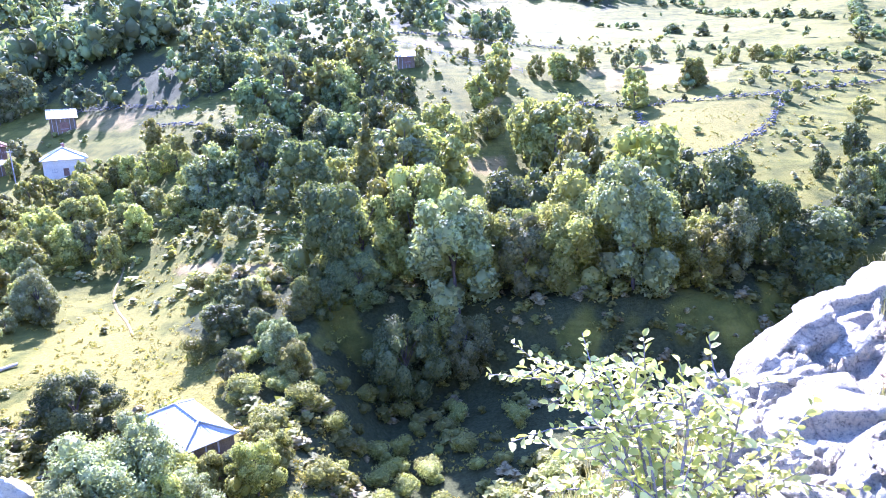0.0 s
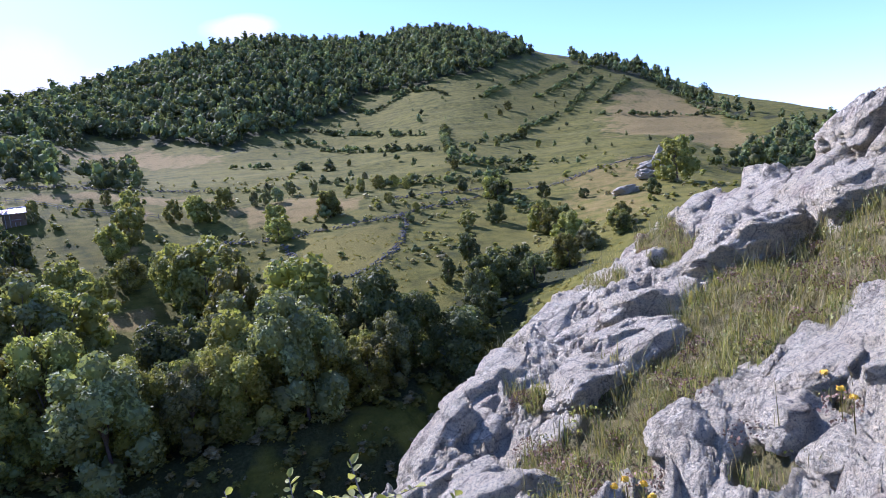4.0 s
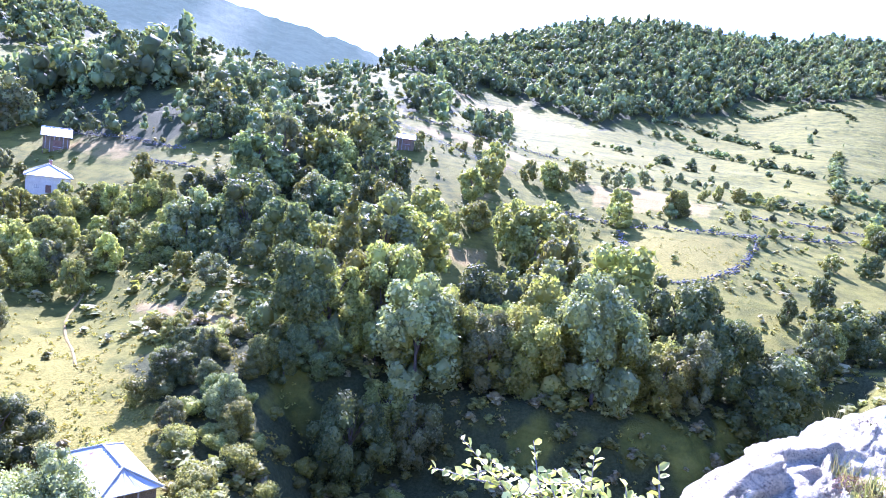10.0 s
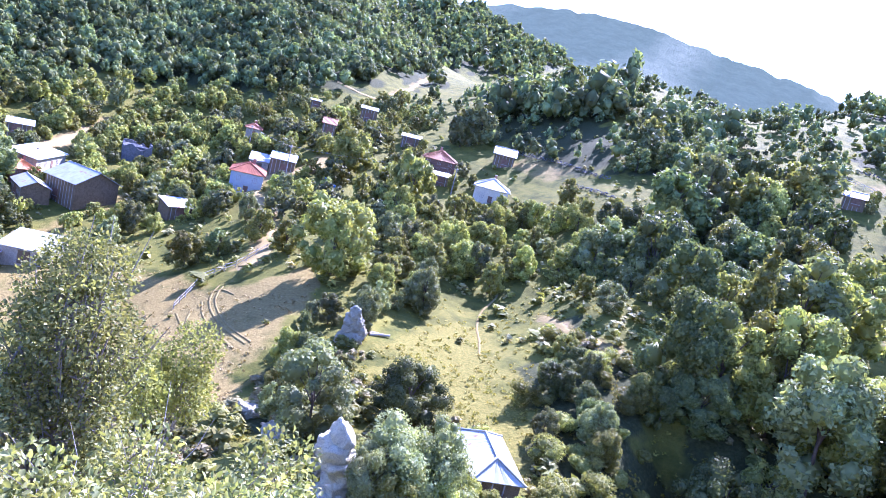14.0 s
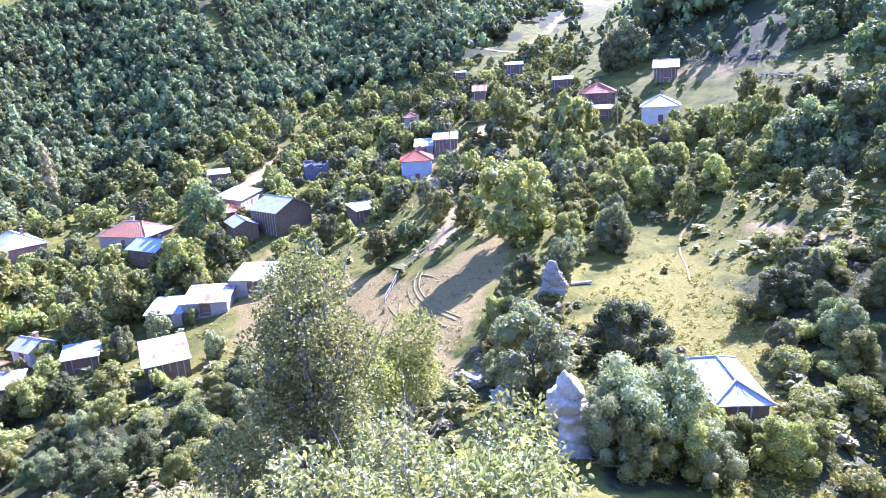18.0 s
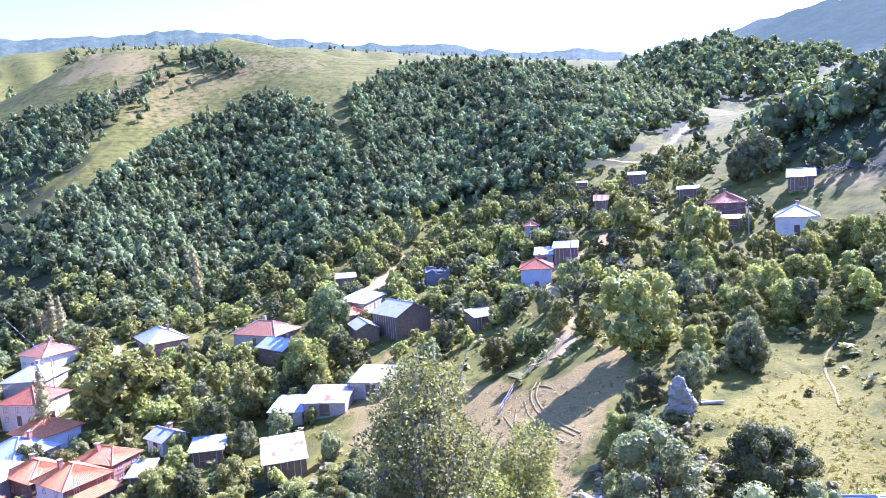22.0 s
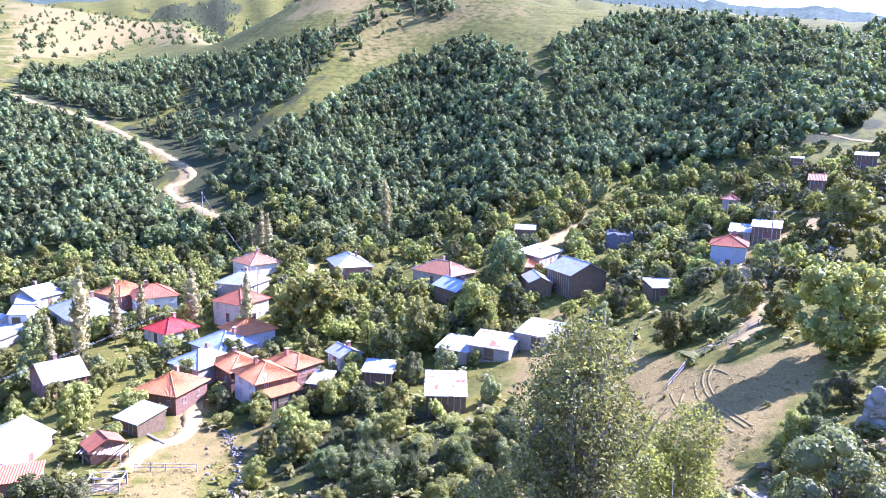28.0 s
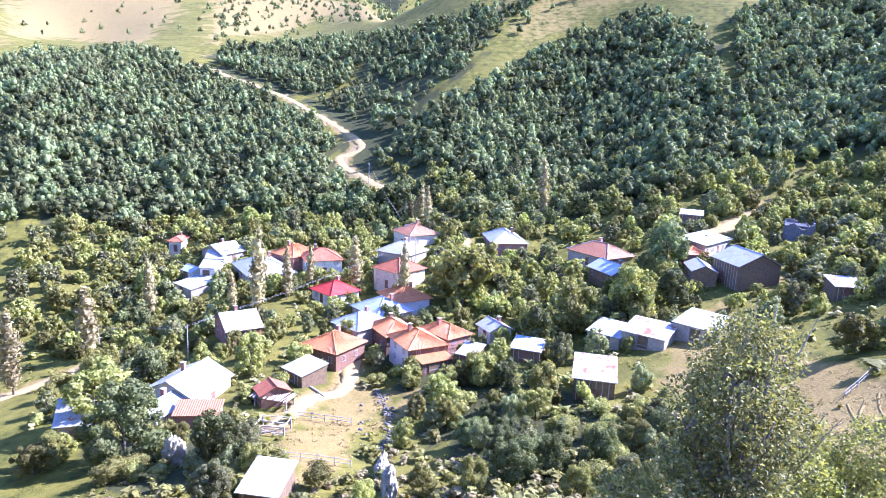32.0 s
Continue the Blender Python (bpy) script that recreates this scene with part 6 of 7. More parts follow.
def below_sightlines(x, y, h):
    """Heights cut to fit the camera's view: growth stays below the eye's line to each house."""
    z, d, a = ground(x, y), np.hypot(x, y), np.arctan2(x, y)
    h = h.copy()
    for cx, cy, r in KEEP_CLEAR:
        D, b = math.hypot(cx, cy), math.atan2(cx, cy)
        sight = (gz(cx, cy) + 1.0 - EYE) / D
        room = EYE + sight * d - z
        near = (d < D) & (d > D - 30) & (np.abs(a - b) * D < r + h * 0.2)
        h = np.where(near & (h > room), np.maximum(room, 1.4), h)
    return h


rng = np.random.default_rng(21)
budget = {"broadleaf": 210, "gullytree": 170, "brightleaf": 210, "silver": 120, "shrub": 190}
for name, mode, sp, lo, hi, P in sorted(WOODS, key=lambda w: math.hypot(*w[5].mean(0))):
    x, y = scatter(P, sp, rng)
    ok = clear_of(x, y, 0.2 if mode == "near" else 0.6, mode != "vast")
    if name == "orchard" or name == "grove":
        ok &= rng.random(len(x)) < (0.72 if name == "orchard" else 0.85)
    x, y = x[ok], y[ok]
    if not len(x):
        continue
    h = rng.uniform(lo, hi, len(x)) * rng.choice([0.75, 1.0, 1.0, 1.15], len(x))
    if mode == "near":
        h = below_sightlines(x, y, h)
        rest = []
        for k in np.argsort(np.hypot(x, y)):
            u = rng.random()
            kind = "shrub" if h[k] < 3.0 else ("silver" if u < 0.17 else ("brightleaf" if u < (0.5 if name == "orchard" else 0.24) else ("gullytree" if name == "thicket" and u < 0.7 else "broadleaf")))
            if budget[kind] > 0:
                budget[kind] -= 1
                plant(kind, x[k], y[k], h[k], wide=1.12 if h[k] < 5 else 0.95)
            else:
                rest.append(k)
        rest = np.array(rest, int)
        lot = rng.random(len(rest))
        for mat, u0, u1 in ((("leaf", 0.0, 0.4), ("bright", 0.4, 0.78), ("silverleaf", 0.78, 1.0)) if name == "orchard" else (("leaf", 0.0, 0.5), ("darkleaf", 0.5, 0.85), ("silverleaf", 0.85, 1.0))):
            some = rest[(lot >= u0) & (lot < u1)]
            if len(some):
                V, F = stamp(MID, x[some], y[some], h[some], rng, 1.05)
                ob = new("orchard_trees" if name == "orchard" else "thicket", tri_quad_mesh(name, [(V, F)], M[mat]))
                tagged(ob, "mixed green trees and bushes between the houses" if name == "orchard" else "dense green thicket on the slope", "trees", kind="stuff")
    else:
        wayside = off_line(TRACKS[0][1], x, y) > 9
        x, y, h = x[wayside], y[wayside], h[wayside]
        mean = math.hypot(*P.mean(0))
        lot = VAST if mode == "vast" else (NEARFAR if mean < 225 else (FAR + SPIRE[:1] if mean > 380 else FAR))
        V, F = stamp(lot, x, y, h * rng.uniform(0.75, 1.25, len(x)) * 1.15, rng, 0.95)
        ob = new("forest" if name == "forest" else "scattered_trees", tri_quad_mesh(name, [(V, F)], M["forest"]))
        tagged(ob, "dense green deciduous forest on the hillside" if name == "forest" else "scattered bushes and small trees on dry slopes", "forest" if name == "forest" else "trees", kind="stuff")


# ---- hedgerows and weedy banks along the terraces across the valley ----
HEDGES = []


def hedge(points):
    HEDGES.append(np.array(points, float))


hedge([(200, 267), (234, 291), (263, 305), (306, 338), (364, 381)])
hedge([(271, 340), (299, 356), (352, 392), (393, 420)])
hedge([(230, 341), (272, 368), (328, 401), (373, 427)])
hedge([(299, 316), (335, 339), (398, 384)])
hedge([(139, 231), (161, 243), (179, 252), (191, 252)])
hedge([(178, 415), (176, 386), (192, 394), (215, 405), (224, 383), (220, 362)])
hedge([(114, 364), (134, 365), (150, 341), (156, 273)])
hedge([(102, 327), (110, 336), (125, 332)])
hedge([(117, 316), (128, 281), (134, 235)])
hedge([(123, 202), (134, 197), (153, 196), (157, 186), (159, 176)])
hedge([(71, 201), (83, 194), (90, 184), (114, 172), (131, 184), (142, 180)])
hedge([(271, 287), (300, 278), (339, 271)])
hedge([(452, 414), (403, 349), (353, 281), (336, 239)])
hedge([(63, 272), (79, 258), (89, 236), (99, 229)])
hedge([(171, 289), (143, 240), (122, 203)])
hedge([(103, 156), (102, 146), (100, 133), (95, 120)])
hx, hy = [], []
for P in HEDGES:
    for a, b in zip(P[:-1], P[1:]):
        n = max(2, int(np.linalg.norm(b - a) / 1.3))
        t = (np.arange(n) + rng.random(n)) / n
        keep = value_noise(t * n * 0.25, t * 0 + a[0], t * 0, 6) > -0.35
        hx.append((a[0] + (b[0] - a[0]) * t + rng.normal(0, 0.8, n))[keep])
        hy.append((a[1] + (b[1] - a[1]) * t + rng.normal(0, 0.8, n))[keep])
hx, hy = np.concatenate(hx), np.concatenate(hy)
V, F = stamp(VAST, hx, hy, rng.uniform(0.25, 1.0, len(hx)) ** 2 * 3.4 + 0.5, rng, 1.5)
tagged(new("hedgerow", tri_quad_mesh("hedgerow", [(V, F)], M["forest"])), "dark green hedgerow bushes along old terraces", "hedge", kind="stuff")

# ---- the limestone ledge on which the viewpoint stands, and the crest that climbs beside it ----
def bearing(azimuth, elevation, r):
    """The point at r metres from the eye in that direction (degrees)."""
    a, e = radians(azimuth), radians(elevation)
    return Vector((r * math.sin(a) * math.cos(e), r * math.cos(a) * math.cos(e), EYE + r * math.sin(e)))


EDGE_AZ = (-128, -114, -110, -102, -99, -92, -87, -82.6, -79, -74, -71, -66, -60, -40, -10, 3, 8, 15, 22.6, 27, 31, 33, 37, 42, 45.4, 49, 54, 58.8, 60.8, 63.2, 68.5, 80, 98, 112, 135, 160, 185, 210, 232)
EDGE_EL = (-31, -31.7, -31, -33.2, -34.5, -38, -34, -31.2, -30.2, -31, -31.6, -36, -41, -47, -47, -42, -36, -31, -24.4, -20.8, -17.6, -15.6, -11.4, -8.3, -6.3, -4.6, -2.6, -2, 0.5, 2.4, 6.2, 14, 22, 16, -8, -17, -20, -26, -31)
EDGE_R = (5.2, 5, 5, 4.8, 4.5, 4, 4.4, 4.6, 4.8, 5, 5, 4.5, 4, 3, 3, 3, 3.2, 3.4, 4, 4.6, 5.2, 5.8, 7, 7.8, 8.2, 8.6, 9, 9, 9, 9, 9, 8.5, 8, 7.5, 6.5, 6, 5.5, 5.2, 5.2)
GRASS_BAND = np.array([(38.2, -24.6), (44.0, -20.1), (49.3, -15.9), (53.4, -12.1), (58.5, -9.4), (66, -6)])
MOSS = ((48, -7.2, 2.2), (42.8, -9.6, 1.8), (34.2, -14.6, 1.5), (62.5, -5.4, 2.4), (36.1, -17.8, 1.4), (54.4, -23, 2.0), (59.4, -18.9, 1.6), (-70, -32.5, 3.0), (-75, -33, 2.5), (-66, -38, 4), (-105, -36, 4), (12, -34, 4), (20, -30, 3))


def ledge_height(a, r):
    """Height over the ground under the eye at azimuth a (degrees) and distance r, before the relief of the rock."""
    el, rs = np.interp(a, EDGE_AZ, EDGE_EL), np.interp(a, EDGE_AZ, EDGE_R)
    zs = rs * np.tan(np.radians(el))
    k = np.clip((r - 0.8) / (rs - 0.8), 0, 1)
    over = np.clip(r - rs, 0, None)
    return -1.72 + (zs + 1.72) * k ** 1.15 - over * 1.6 - over ** 2 * 0.9


def grassy(a, el):
    """1 where soil and grass lie on the ledge."""
    d = off_line(GRASS_BAND, a, el)
    g = 1 - smooth(d + 1.2 * fbm(a * 0.35, el * 0.35, 0 * a, 3, 5), 2.0, 4.2)
    for ca, ce, w in MOSS:
        g = np.maximum(g, 1 - smooth(np.hypot((a - ca) * 0.8, (el - ce) * 1.3) + 0.8 * fbm(a * 0.8, el * 0.8, 0 * a, 2, 9), w * 0.5, w * 1.1))
    return g


def facets(u, v, seed):
    """Flat cells of broken rock: the cell's number, the distance to its joint, and the offset from its middle."""
    i, j = np.floor(u), np.floor(v)
    d1, d2 = np.full(np.shape(u), 9.0), np.full(np.shape(u), 9.0)
    own, du, dv = np.zeros(np.shape(u)), np.zeros(np.shape(u)), np.zeros(np.shape(u))
    for a in (-1, 0, 1):
        for b in (-1, 0, 1):
            p, q = i + a, j + b
            eu, ev = u - p - hashed(p, q, 0, seed), v - q - hashed(p, q, 0, seed + 1)
            d = np.hypot(eu, ev)
            near = d < d1
            d2 = np.where(near, d1, np.minimum(d2, d))
            own, du, dv = np.where(near, hashed(p, q, 0, seed + 3), own), np.where(near, eu, du), np.where(near, ev, dv)
            d1 = np.where(near, d, d1)
    return own, d2 - d1, du, dv


def ledge_point(a, r):
    """Place on the ledge, with the rock's relief: tilted blocks with open joints, ribs and small pits."""
    z = ledge_height(a, r)
    x, y = r * np.sin(np.radians(a)), r * np.cos(np.radians(a))
    el = np.degrees(np.arctan2(z, r))
    g = grassy(a, el)
    u, v = x * 0.8 + y * 0.6, -x * 0.6 + y * 0.8
    wu, wv = u + 0.25 * fbm(x * 1.1, y * 1.1, z, 3, 31), v + 0.25 * fbm(x * 1.1, y * 1.1, z + 5, 3, 32)
    rel = 0.0
    for scale, tall, tilt, joint, seed, sharp in ((0.75, 0.08, 0.42, 0.05, 4, 14), (2.1, 0.055, 0.55, 0.03, 8, 14), (5.5, 0.03, 0.65, 0.014, 15, 12), (13, 0.014, 0.7, 0.006, 23, 10)):
        own, gap, du, dv = facets(wu * scale, wv * scale * 1.5, seed)
        rel = rel + (own - 0.5) * tall + ((hashed(own * 91, 1, 2) - 0.5) * du + (hashed(own * 57, 3, 4) - 0.5) * dv) * tilt / scale * 0.8 - joint * np.exp(-gap * sharp)
    rel = rel + 0.08 * fbm(x * 1.3, y * 1.3, z, 3, 2) + 0.02 * fbm(x * 19, y * 19, z * 19, 2, 6) - 0.03 * np.abs(fbm(x * 6, y * 6, z * 6, 3, 61))
    amp = np.clip((r - 0.6) / 1.6, 0.15, 1)
    z = z + rel * amp * (1 - 0.75 * g) - 0.05 * g + 0.03 * fbm(x * 3, y * 3, z, 2, 3) * g
    x = x + 0.04 * amp * (1 - g) * fbm(x * 2.2, y * 2.2, z * 2.2, 3, 21)
    y = y + 0.04 * amp * (1 - g) * fbm(x * 2.2 + 9, y * 2.2, z * 2.2, 3, 22)
    return x, y, z + EYE, g


la = np.concatenate([np.concatenate([np.arange(-128, 2, 0.3), np.arange(2, 70, 0.18), np.arange(70, 98, 0.3)]), np.arange(98, 230, 2.0), [232.0]])
ls = np.concatenate([np.linspace(0.0, 1, 240) ** 0.75, 1 + np.linspace(0.01, 0.55, 26)])
LA, LS = np.meshgrid(la, ls)
LR = LS * np.interp(LA, EDGE_AZ, EDGE_R)
lx, ly, lz, lg = ledge_point(LA, LR)
n_s, n_a = LA.shape
q0 = np.arange(n_s - 1)[:, None] * n_a + np.arange(n_a - 1)[None, :]
ledge_quads = np.stack([q0, q0 + n_a, q0 + n_a + 1, q0 + 1], 2).reshape(-1, 4)


def ledge_material():
    m = limestone()
    m.name = "limestone_with_soil"
    n, l = m.node_tree.nodes, m.node_tree.links
    p = n["Principled BSDF"]
    rock_colour = p.inputs["Base Color"].links[0].from_socket
    at = position(n)
    soil = ramp(n, l, noise_of(n, l, at, 9.0, 6.0), [(0.3, (0.15, 0.12, 0.05)), (0.5, (0.28, 0.25, 0.09)), (0.7, (0.45, 0.35, 0.17))])
    a = n.new("ShaderNodeAttribute")
    a.attribute_name = "soil"
    l.new(mixed(n, l, ramp(n, l, a.outputs["Fac"], [(0.35, (0, 0, 0)), (0.65, (1, 1, 1))]), rock_colour, soil), p.inputs["Base Color"])
    return m


ledge_mesh = mesh_of("cliff_ledge", np.stack([lx.ravel(), ly.ravel(), lz.ravel()], 1), ledge_quads, ledge_material())
soil = ledge_mesh.attributes.new("soil", "FLOAT", "POINT")
soil.data.foreach_set("value", lg.ravel().astype(np.float32))
cliff = tagged(new("cliff_ledge", ledge_mesh), "pale grey weathered limestone crest with joints and grassy pockets", "rock", kind="structure")

ICO4, ICO3 = ico(5), ico(4)


def hewn(v, seed, cuts=15, rough=1.0):
    """Shapes a ball into a broken block: flat cleavage faces, stepped bedding, cracks and pitted skin."""
    rng = np.random.default_rng(seed)
    n = rng.normal(size=(cuts, 3))
    n /= np.linalg.norm(n, axis=1)[:, None]
    far = rng.uniform(0.66, 0.95, cuts)
    dots = v @ n.T
    k = np.min(np.where(dots > 0.05, far / np.maximum(dots, 0.05), 9.0), axis=1)
    p = v * np.minimum(k, 1.1)[:, None]
    x, y, z = (p * 1.0 + seed * 3.7).T
    own, gap = cells(x * 2.6, y * 2.6, z * 3.6, seed)
    own2, gap2 = cells(x * 7, y * 7, z * 9, seed + 7)
    k2 = 1 + rough * (0.14 * (own - 0.5) - 0.05 * np.exp(-gap * 14) + 0.05 * (own2 - 0.5) - 0.02 * np.exp(-gap2 * 12) + 0.03 * fbm(x * 3, y * 3, z * 3, 3, seed + 1) - 0.03 * np.abs(fbm(x * 14, y * 14, z * 14, 2, seed + 2)))
    return p * k2[:, None]


def boulder(name, centre, size, seed, label, mat="rock", steep=0.5):
    """A jointed, weathered block of limestone."""
    v, f = ICO4
    ob = new(name, mesh_of(name, hewn(v, seed, 26, 1.0 + steep) * np.array(size) * 1.2, f, M[mat]))
    ob.location = centre
    return tagged(ob, label, "rock")


# ---- grass, herbs and yellow flowers in the pockets ----
def blades(places, height, rng, per=10, width=0.006):
    V = []
    for (x, y, z), h in zip(places, height):
        for b in range(per):
            t, lean = rng.uniform(0, 6.28), rng.uniform(0.1, 0.75)
            d = np.array([math.cos(t), math.sin(t), 0])
            side = np.array([-d[1], d[0], 0]) * width * rng.uniform(0.6, 1.4)
            o = np.array([x, y, z]) + rng.normal(0, 0.025, 3) * (1, 1, 0)
            hh = h * rng.uniform(0.5, 1.2)
            mid = o + d * hh * lean * 0.35 + np.array([0, 0, hh * 0.6])
            tip = o + d * hh * lean + np.array([0, 0, hh])
            V += [o - side, o + side, mid + side * 0.8, mid - side * 0.8, mid - side * 0.8, mid + side * 0.8, tip + side * 0.1, tip - side * 0.1]
    V = np.array(V)
    return V, np.arange(len(V)).reshape(-1, 4)


rng = np.random.default_rng(5)
pick = np.flatnonzero((lg.ravel() > 0.45) & (LS.ravel() < 1.0) & (LR.ravel() > 1.3))
pick = rng.choice(pick, 2600, p=(LR.ravel()[pick] ** 1.0) / (LR.ravel()[pick] ** 1.0).sum())
spots = np.stack([lx.ravel()[pick], ly.ravel()[pick], lz.ravel()[pick] - 0.01], 1) + rng.normal(0, 0.03, (2600, 3)) * (1, 1, 0)
V, F = blades(spots, rng.uniform(0.035, 0.11, 2600) * np.where(rng.random(2600) < 0.06, 2.4, 1), rng, 8, 0.0028)
tagged(new("ledge_grass", mesh_of("ledge_grass", V, F, M["grassblade"])), "yellow-green and dry grass tufts between the rocks", "grass", kind="stuff")
V, F = blades(spots[::3], rng.uniform(0.12, 0.3, len(spots[::3])), rng, 3, 0.0022)
tagged(new("dry_stalks", mesh_of("dry_stalks", V, F, M["poplarleaf"])), "thin dry grass stalks and seed heads on the ledge", "grass", kind="stuff")
low = rng.choice(len(spots), 420, replace=False)
C = spots[low] + np.array([0, 0, 0.03])
V, F = leaf_cards(rng, C, np.tile([[0.06, 0.06, 0.05]], (len(C), 1)), 9000, 0.011, 0.9)
tagged(new("ledge_herbs", mesh_of("ledge_herbs", V, F, M["oakleaf"])), "low green cushion herbs in rock pockets", "plants", kind="stuff")
heath = np.flatnonzero((lg.ravel() > 0.2) & (LA.ravel() > 30) & (LS.ravel() < 1.0) & (LR.ravel() > 1.6))
heath = rng.choice(heath, 60)
C = np.stack([lx.ravel()[heath], ly.ravel()[heath], lz.ravel()[heath] + 0.03], 1)
V, F = leaf_cards(rng, C, np.tile([[0.1, 0.1, 0.07]], (len(C), 1)), 7000, 0.009, 1.0)
tagged(new("dry_heath", mesh_of("dry_heath", V, F, M["heath"])), "brown and pinkish dry cushion plants on the rock", "plants", kind="stuff")
for k, (a, e) in enumerate(((45.6, -25.6), (60.2, -18.0), (59.1, -17.7), (43.2, -25.8), (44.2, -25.2), (46.3, -26.2), (61.0, -18.6), (13.0, -33.0))):
    rs = float(np.interp(a, EDGE_AZ, EDGE_R))
    rr = np.linspace(1.0, rs, 60)
    i_ = int(np.argmin(np.abs(np.degrees(np.arctan2(ledge_height(np.full(60, float(a)), rr) + 0.12, rr)) - e)))
    x, y, z = rr[i_] * math.sin(radians(a)), rr[i_] * math.cos(radians(a)), float(ledge_height(np.array([float(a)]), rr[i_:i_ + 1])[0]) + EYE
    flower = tagged(new("flower"), "small yellow wild flower on a thin stem", "flower", group="yellow flowers on the ledge")
    flower.location = (x, y, z - 0.05)
    v, f = tube([(0, 0, 0), (0.01, 0.01, 0.1), (0, 0, 0.2)], [0.003, 0.0025, 0.002], 4)
    part("stem", mesh_of("stem", v, f, M["leaf"]), None, flower)
    v, f = leaf_cards(np.random.default_rng(k), np.array([[0, 0, 0.21]]), np.array([[0.014, 0.014, 0.008]]), 26, 0.011)
    part("petals", mesh_of("petals", v, f, M["yellow"]), None, flower)


# ---- shrubs and trees on the brink ----
def oval_leaves(at, axis, normal, length, width):
    """Oval leaves folded along the midrib: two four-cornered halves each."""
    axis = axis / np.linalg.norm(axis, axis=1)[:, None]
    side = np.cross(normal, axis)
    side /= np.linalg.norm(side, axis=1)[:, None] + 1e-9
    n = np.cross(axis, side)
    L, W = length[:, None], width[:, None]
    base, tip = at, at + axis * L - n * L * 0.08
    l1, l2 = at + axis * L * 0.3 + side * W * 0.45 + n * W * 0.2, at + axis * L * 0.72 + side * W * 0.42 + n * W * 0.16
    r1, r2 = at + axis * L * 0.3 - side * W * 0.45 + n * W * 0.2, at + axis * L * 0.72 - side * W * 0.42 + n * W * 0.16
    V = np.stack([base, l1, l2, tip, r2, r1], 1).reshape(-1, 3)
    k = np.arange(len(at)) * 6
    return V, np.concatenate([np.stack([k, k + 1, k + 2, k + 3], 1), np.stack([k, k + 3, k + 4, k + 5], 1)])


def leafy(rng, C, R, count, length, up=0.3):
    w = R.prod(1) ** (2 / 3)
    pick = rng.choice(len(C), count, p=w / w.sum())
    d = rng.normal(size=(count, 3))
    d /= np.linalg.norm(d, axis=1)[:, None]
    at = C[pick] + d * R[pick] * rng.uniform(0.45, 1.1, (count, 1)) ** 0.6
    ax = d * 0.6 + rng.normal(size=(count, 3)) * 0.6
    nrm = rng.normal(size=(count, 3)) * 0.7 + np.array([0, 0, 0.5 + up])
    ln = length * rng.uniform(0.6, 1.3, count)
    return oval_leaves(at, ax, nrm, ln, ln * rng.uniform(0.5, 0.75, count))


def brink_plant(name, label, cat, foot, tops, R, mat, leaves, length, thick, seed):
    """A many-stemmed plant: stems from the foot to each mass of leaves, and the leaves."""
    rng = np.random.default_rng(seed)
    top = tagged(new(name), label, cat)
    top.location = foot
    C = np.array(tops) - np.array(foot)
    pieces = []
    trunk_top = Vector(C.mean(0)) * 0.55
    pieces.append(tube([(0, 0, -0.4), trunk_top * 0.5, trunk_top], [thick, thick * 0.8, thick * 0.6], 8))
    for c in C:
        c = Vector(c)
        mid = trunk_top.lerp(c, 0.5) + Vector(rng.normal(0, 0.04, 3)) * c.length * 0.4
        pieces.append(tube([trunk_top * rng.uniform(0.55, 1), mid, c], [thick * 0.45, thick * 0.28, thick * 0.1], 6))
        for q in range(7):
            e = c + Vector(rng.normal(0, 0.7, 3)) * R
            pieces.append(tube([mid.lerp(c, rng.uniform(0.3, 1)), mid.lerp(e, 0.7), e], [thick * 0.12, thick * 0.08, thick * 0.03], 4))
    part("stem", tri_quad_mesh("stem", pieces, M["twig"]), None, top)
    V, F = leafy(rng, C, np.tile([[R, R, R]], (len(C), 1)), leaves, length)
    part("foliage", mesh_of("foliage", V, F, M[mat]), None, top)
    return top


rng = np.random.default_rng(44)
# tall tree below the brink: a tapering, loose crown
tops = []
for k in range(38):
    t = (k + 0.5) / 38
    el, wide = -15.8 - 20 * t, 0.8 + 8.6 * min(1, t * 1.1)
    tops.append(bearing(-59.3 - 2.2 * t + rng.uniform(-1, 1) * wide, el + rng.uniform(-1, 1), 11 + rng.uniform(-0.9, 0.9))[:])
fx0, fy0 = bearing(-61, -30, 11)[:2]
fx0, fy0 = fx0 * 1.15, fy0 * 1.15
brink_plant("brink_tree", "tall loose-crowned broadleaf tree growing below the cliff edge", "tree", (fx0, fy0, gz(fx0, fy0)), tops, 0.47, "brinkleaf", 27000, 0.062, 0.14, 3)
tops = [bearing(-53.5 + rng.uniform(-4.2, 4.2), -23.5 + rng.uniform(-3.4, 2.6), 14 + rng.uniform(-0.6, 0.6))[:] for k in range(10)]
fx0, fy0 = bearing(-53.5, -25, 14)[:2]
brink_plant("brink_bush", "bright green leafy bush on the cliff slope", "bush", (fx0, fy0, gz(fx0, fy0)), tops, 0.5, "leaf", 9000, 0.065, 0.06, 4)
tops = []
for k in range(20):
    a = rng.uniform(-62, -37)
    tops.append(bearing(a, -28.2 - abs(a + 49) * 0.28 - rng.uniform(0, 9), 5.2 + rng.uniform(-0.5, 0.7))[:])
fx0, fy0 = bearing(-49, -44, 6)[:2]
brink_plant("oak_bush", "broad oak bush with pale glossy leaves at the brink", "bush", (fx0, fy0, gz(fx0, fy0)), tops, 0.34, "oakleaf", 9500, 0.05, 0.04, 5)


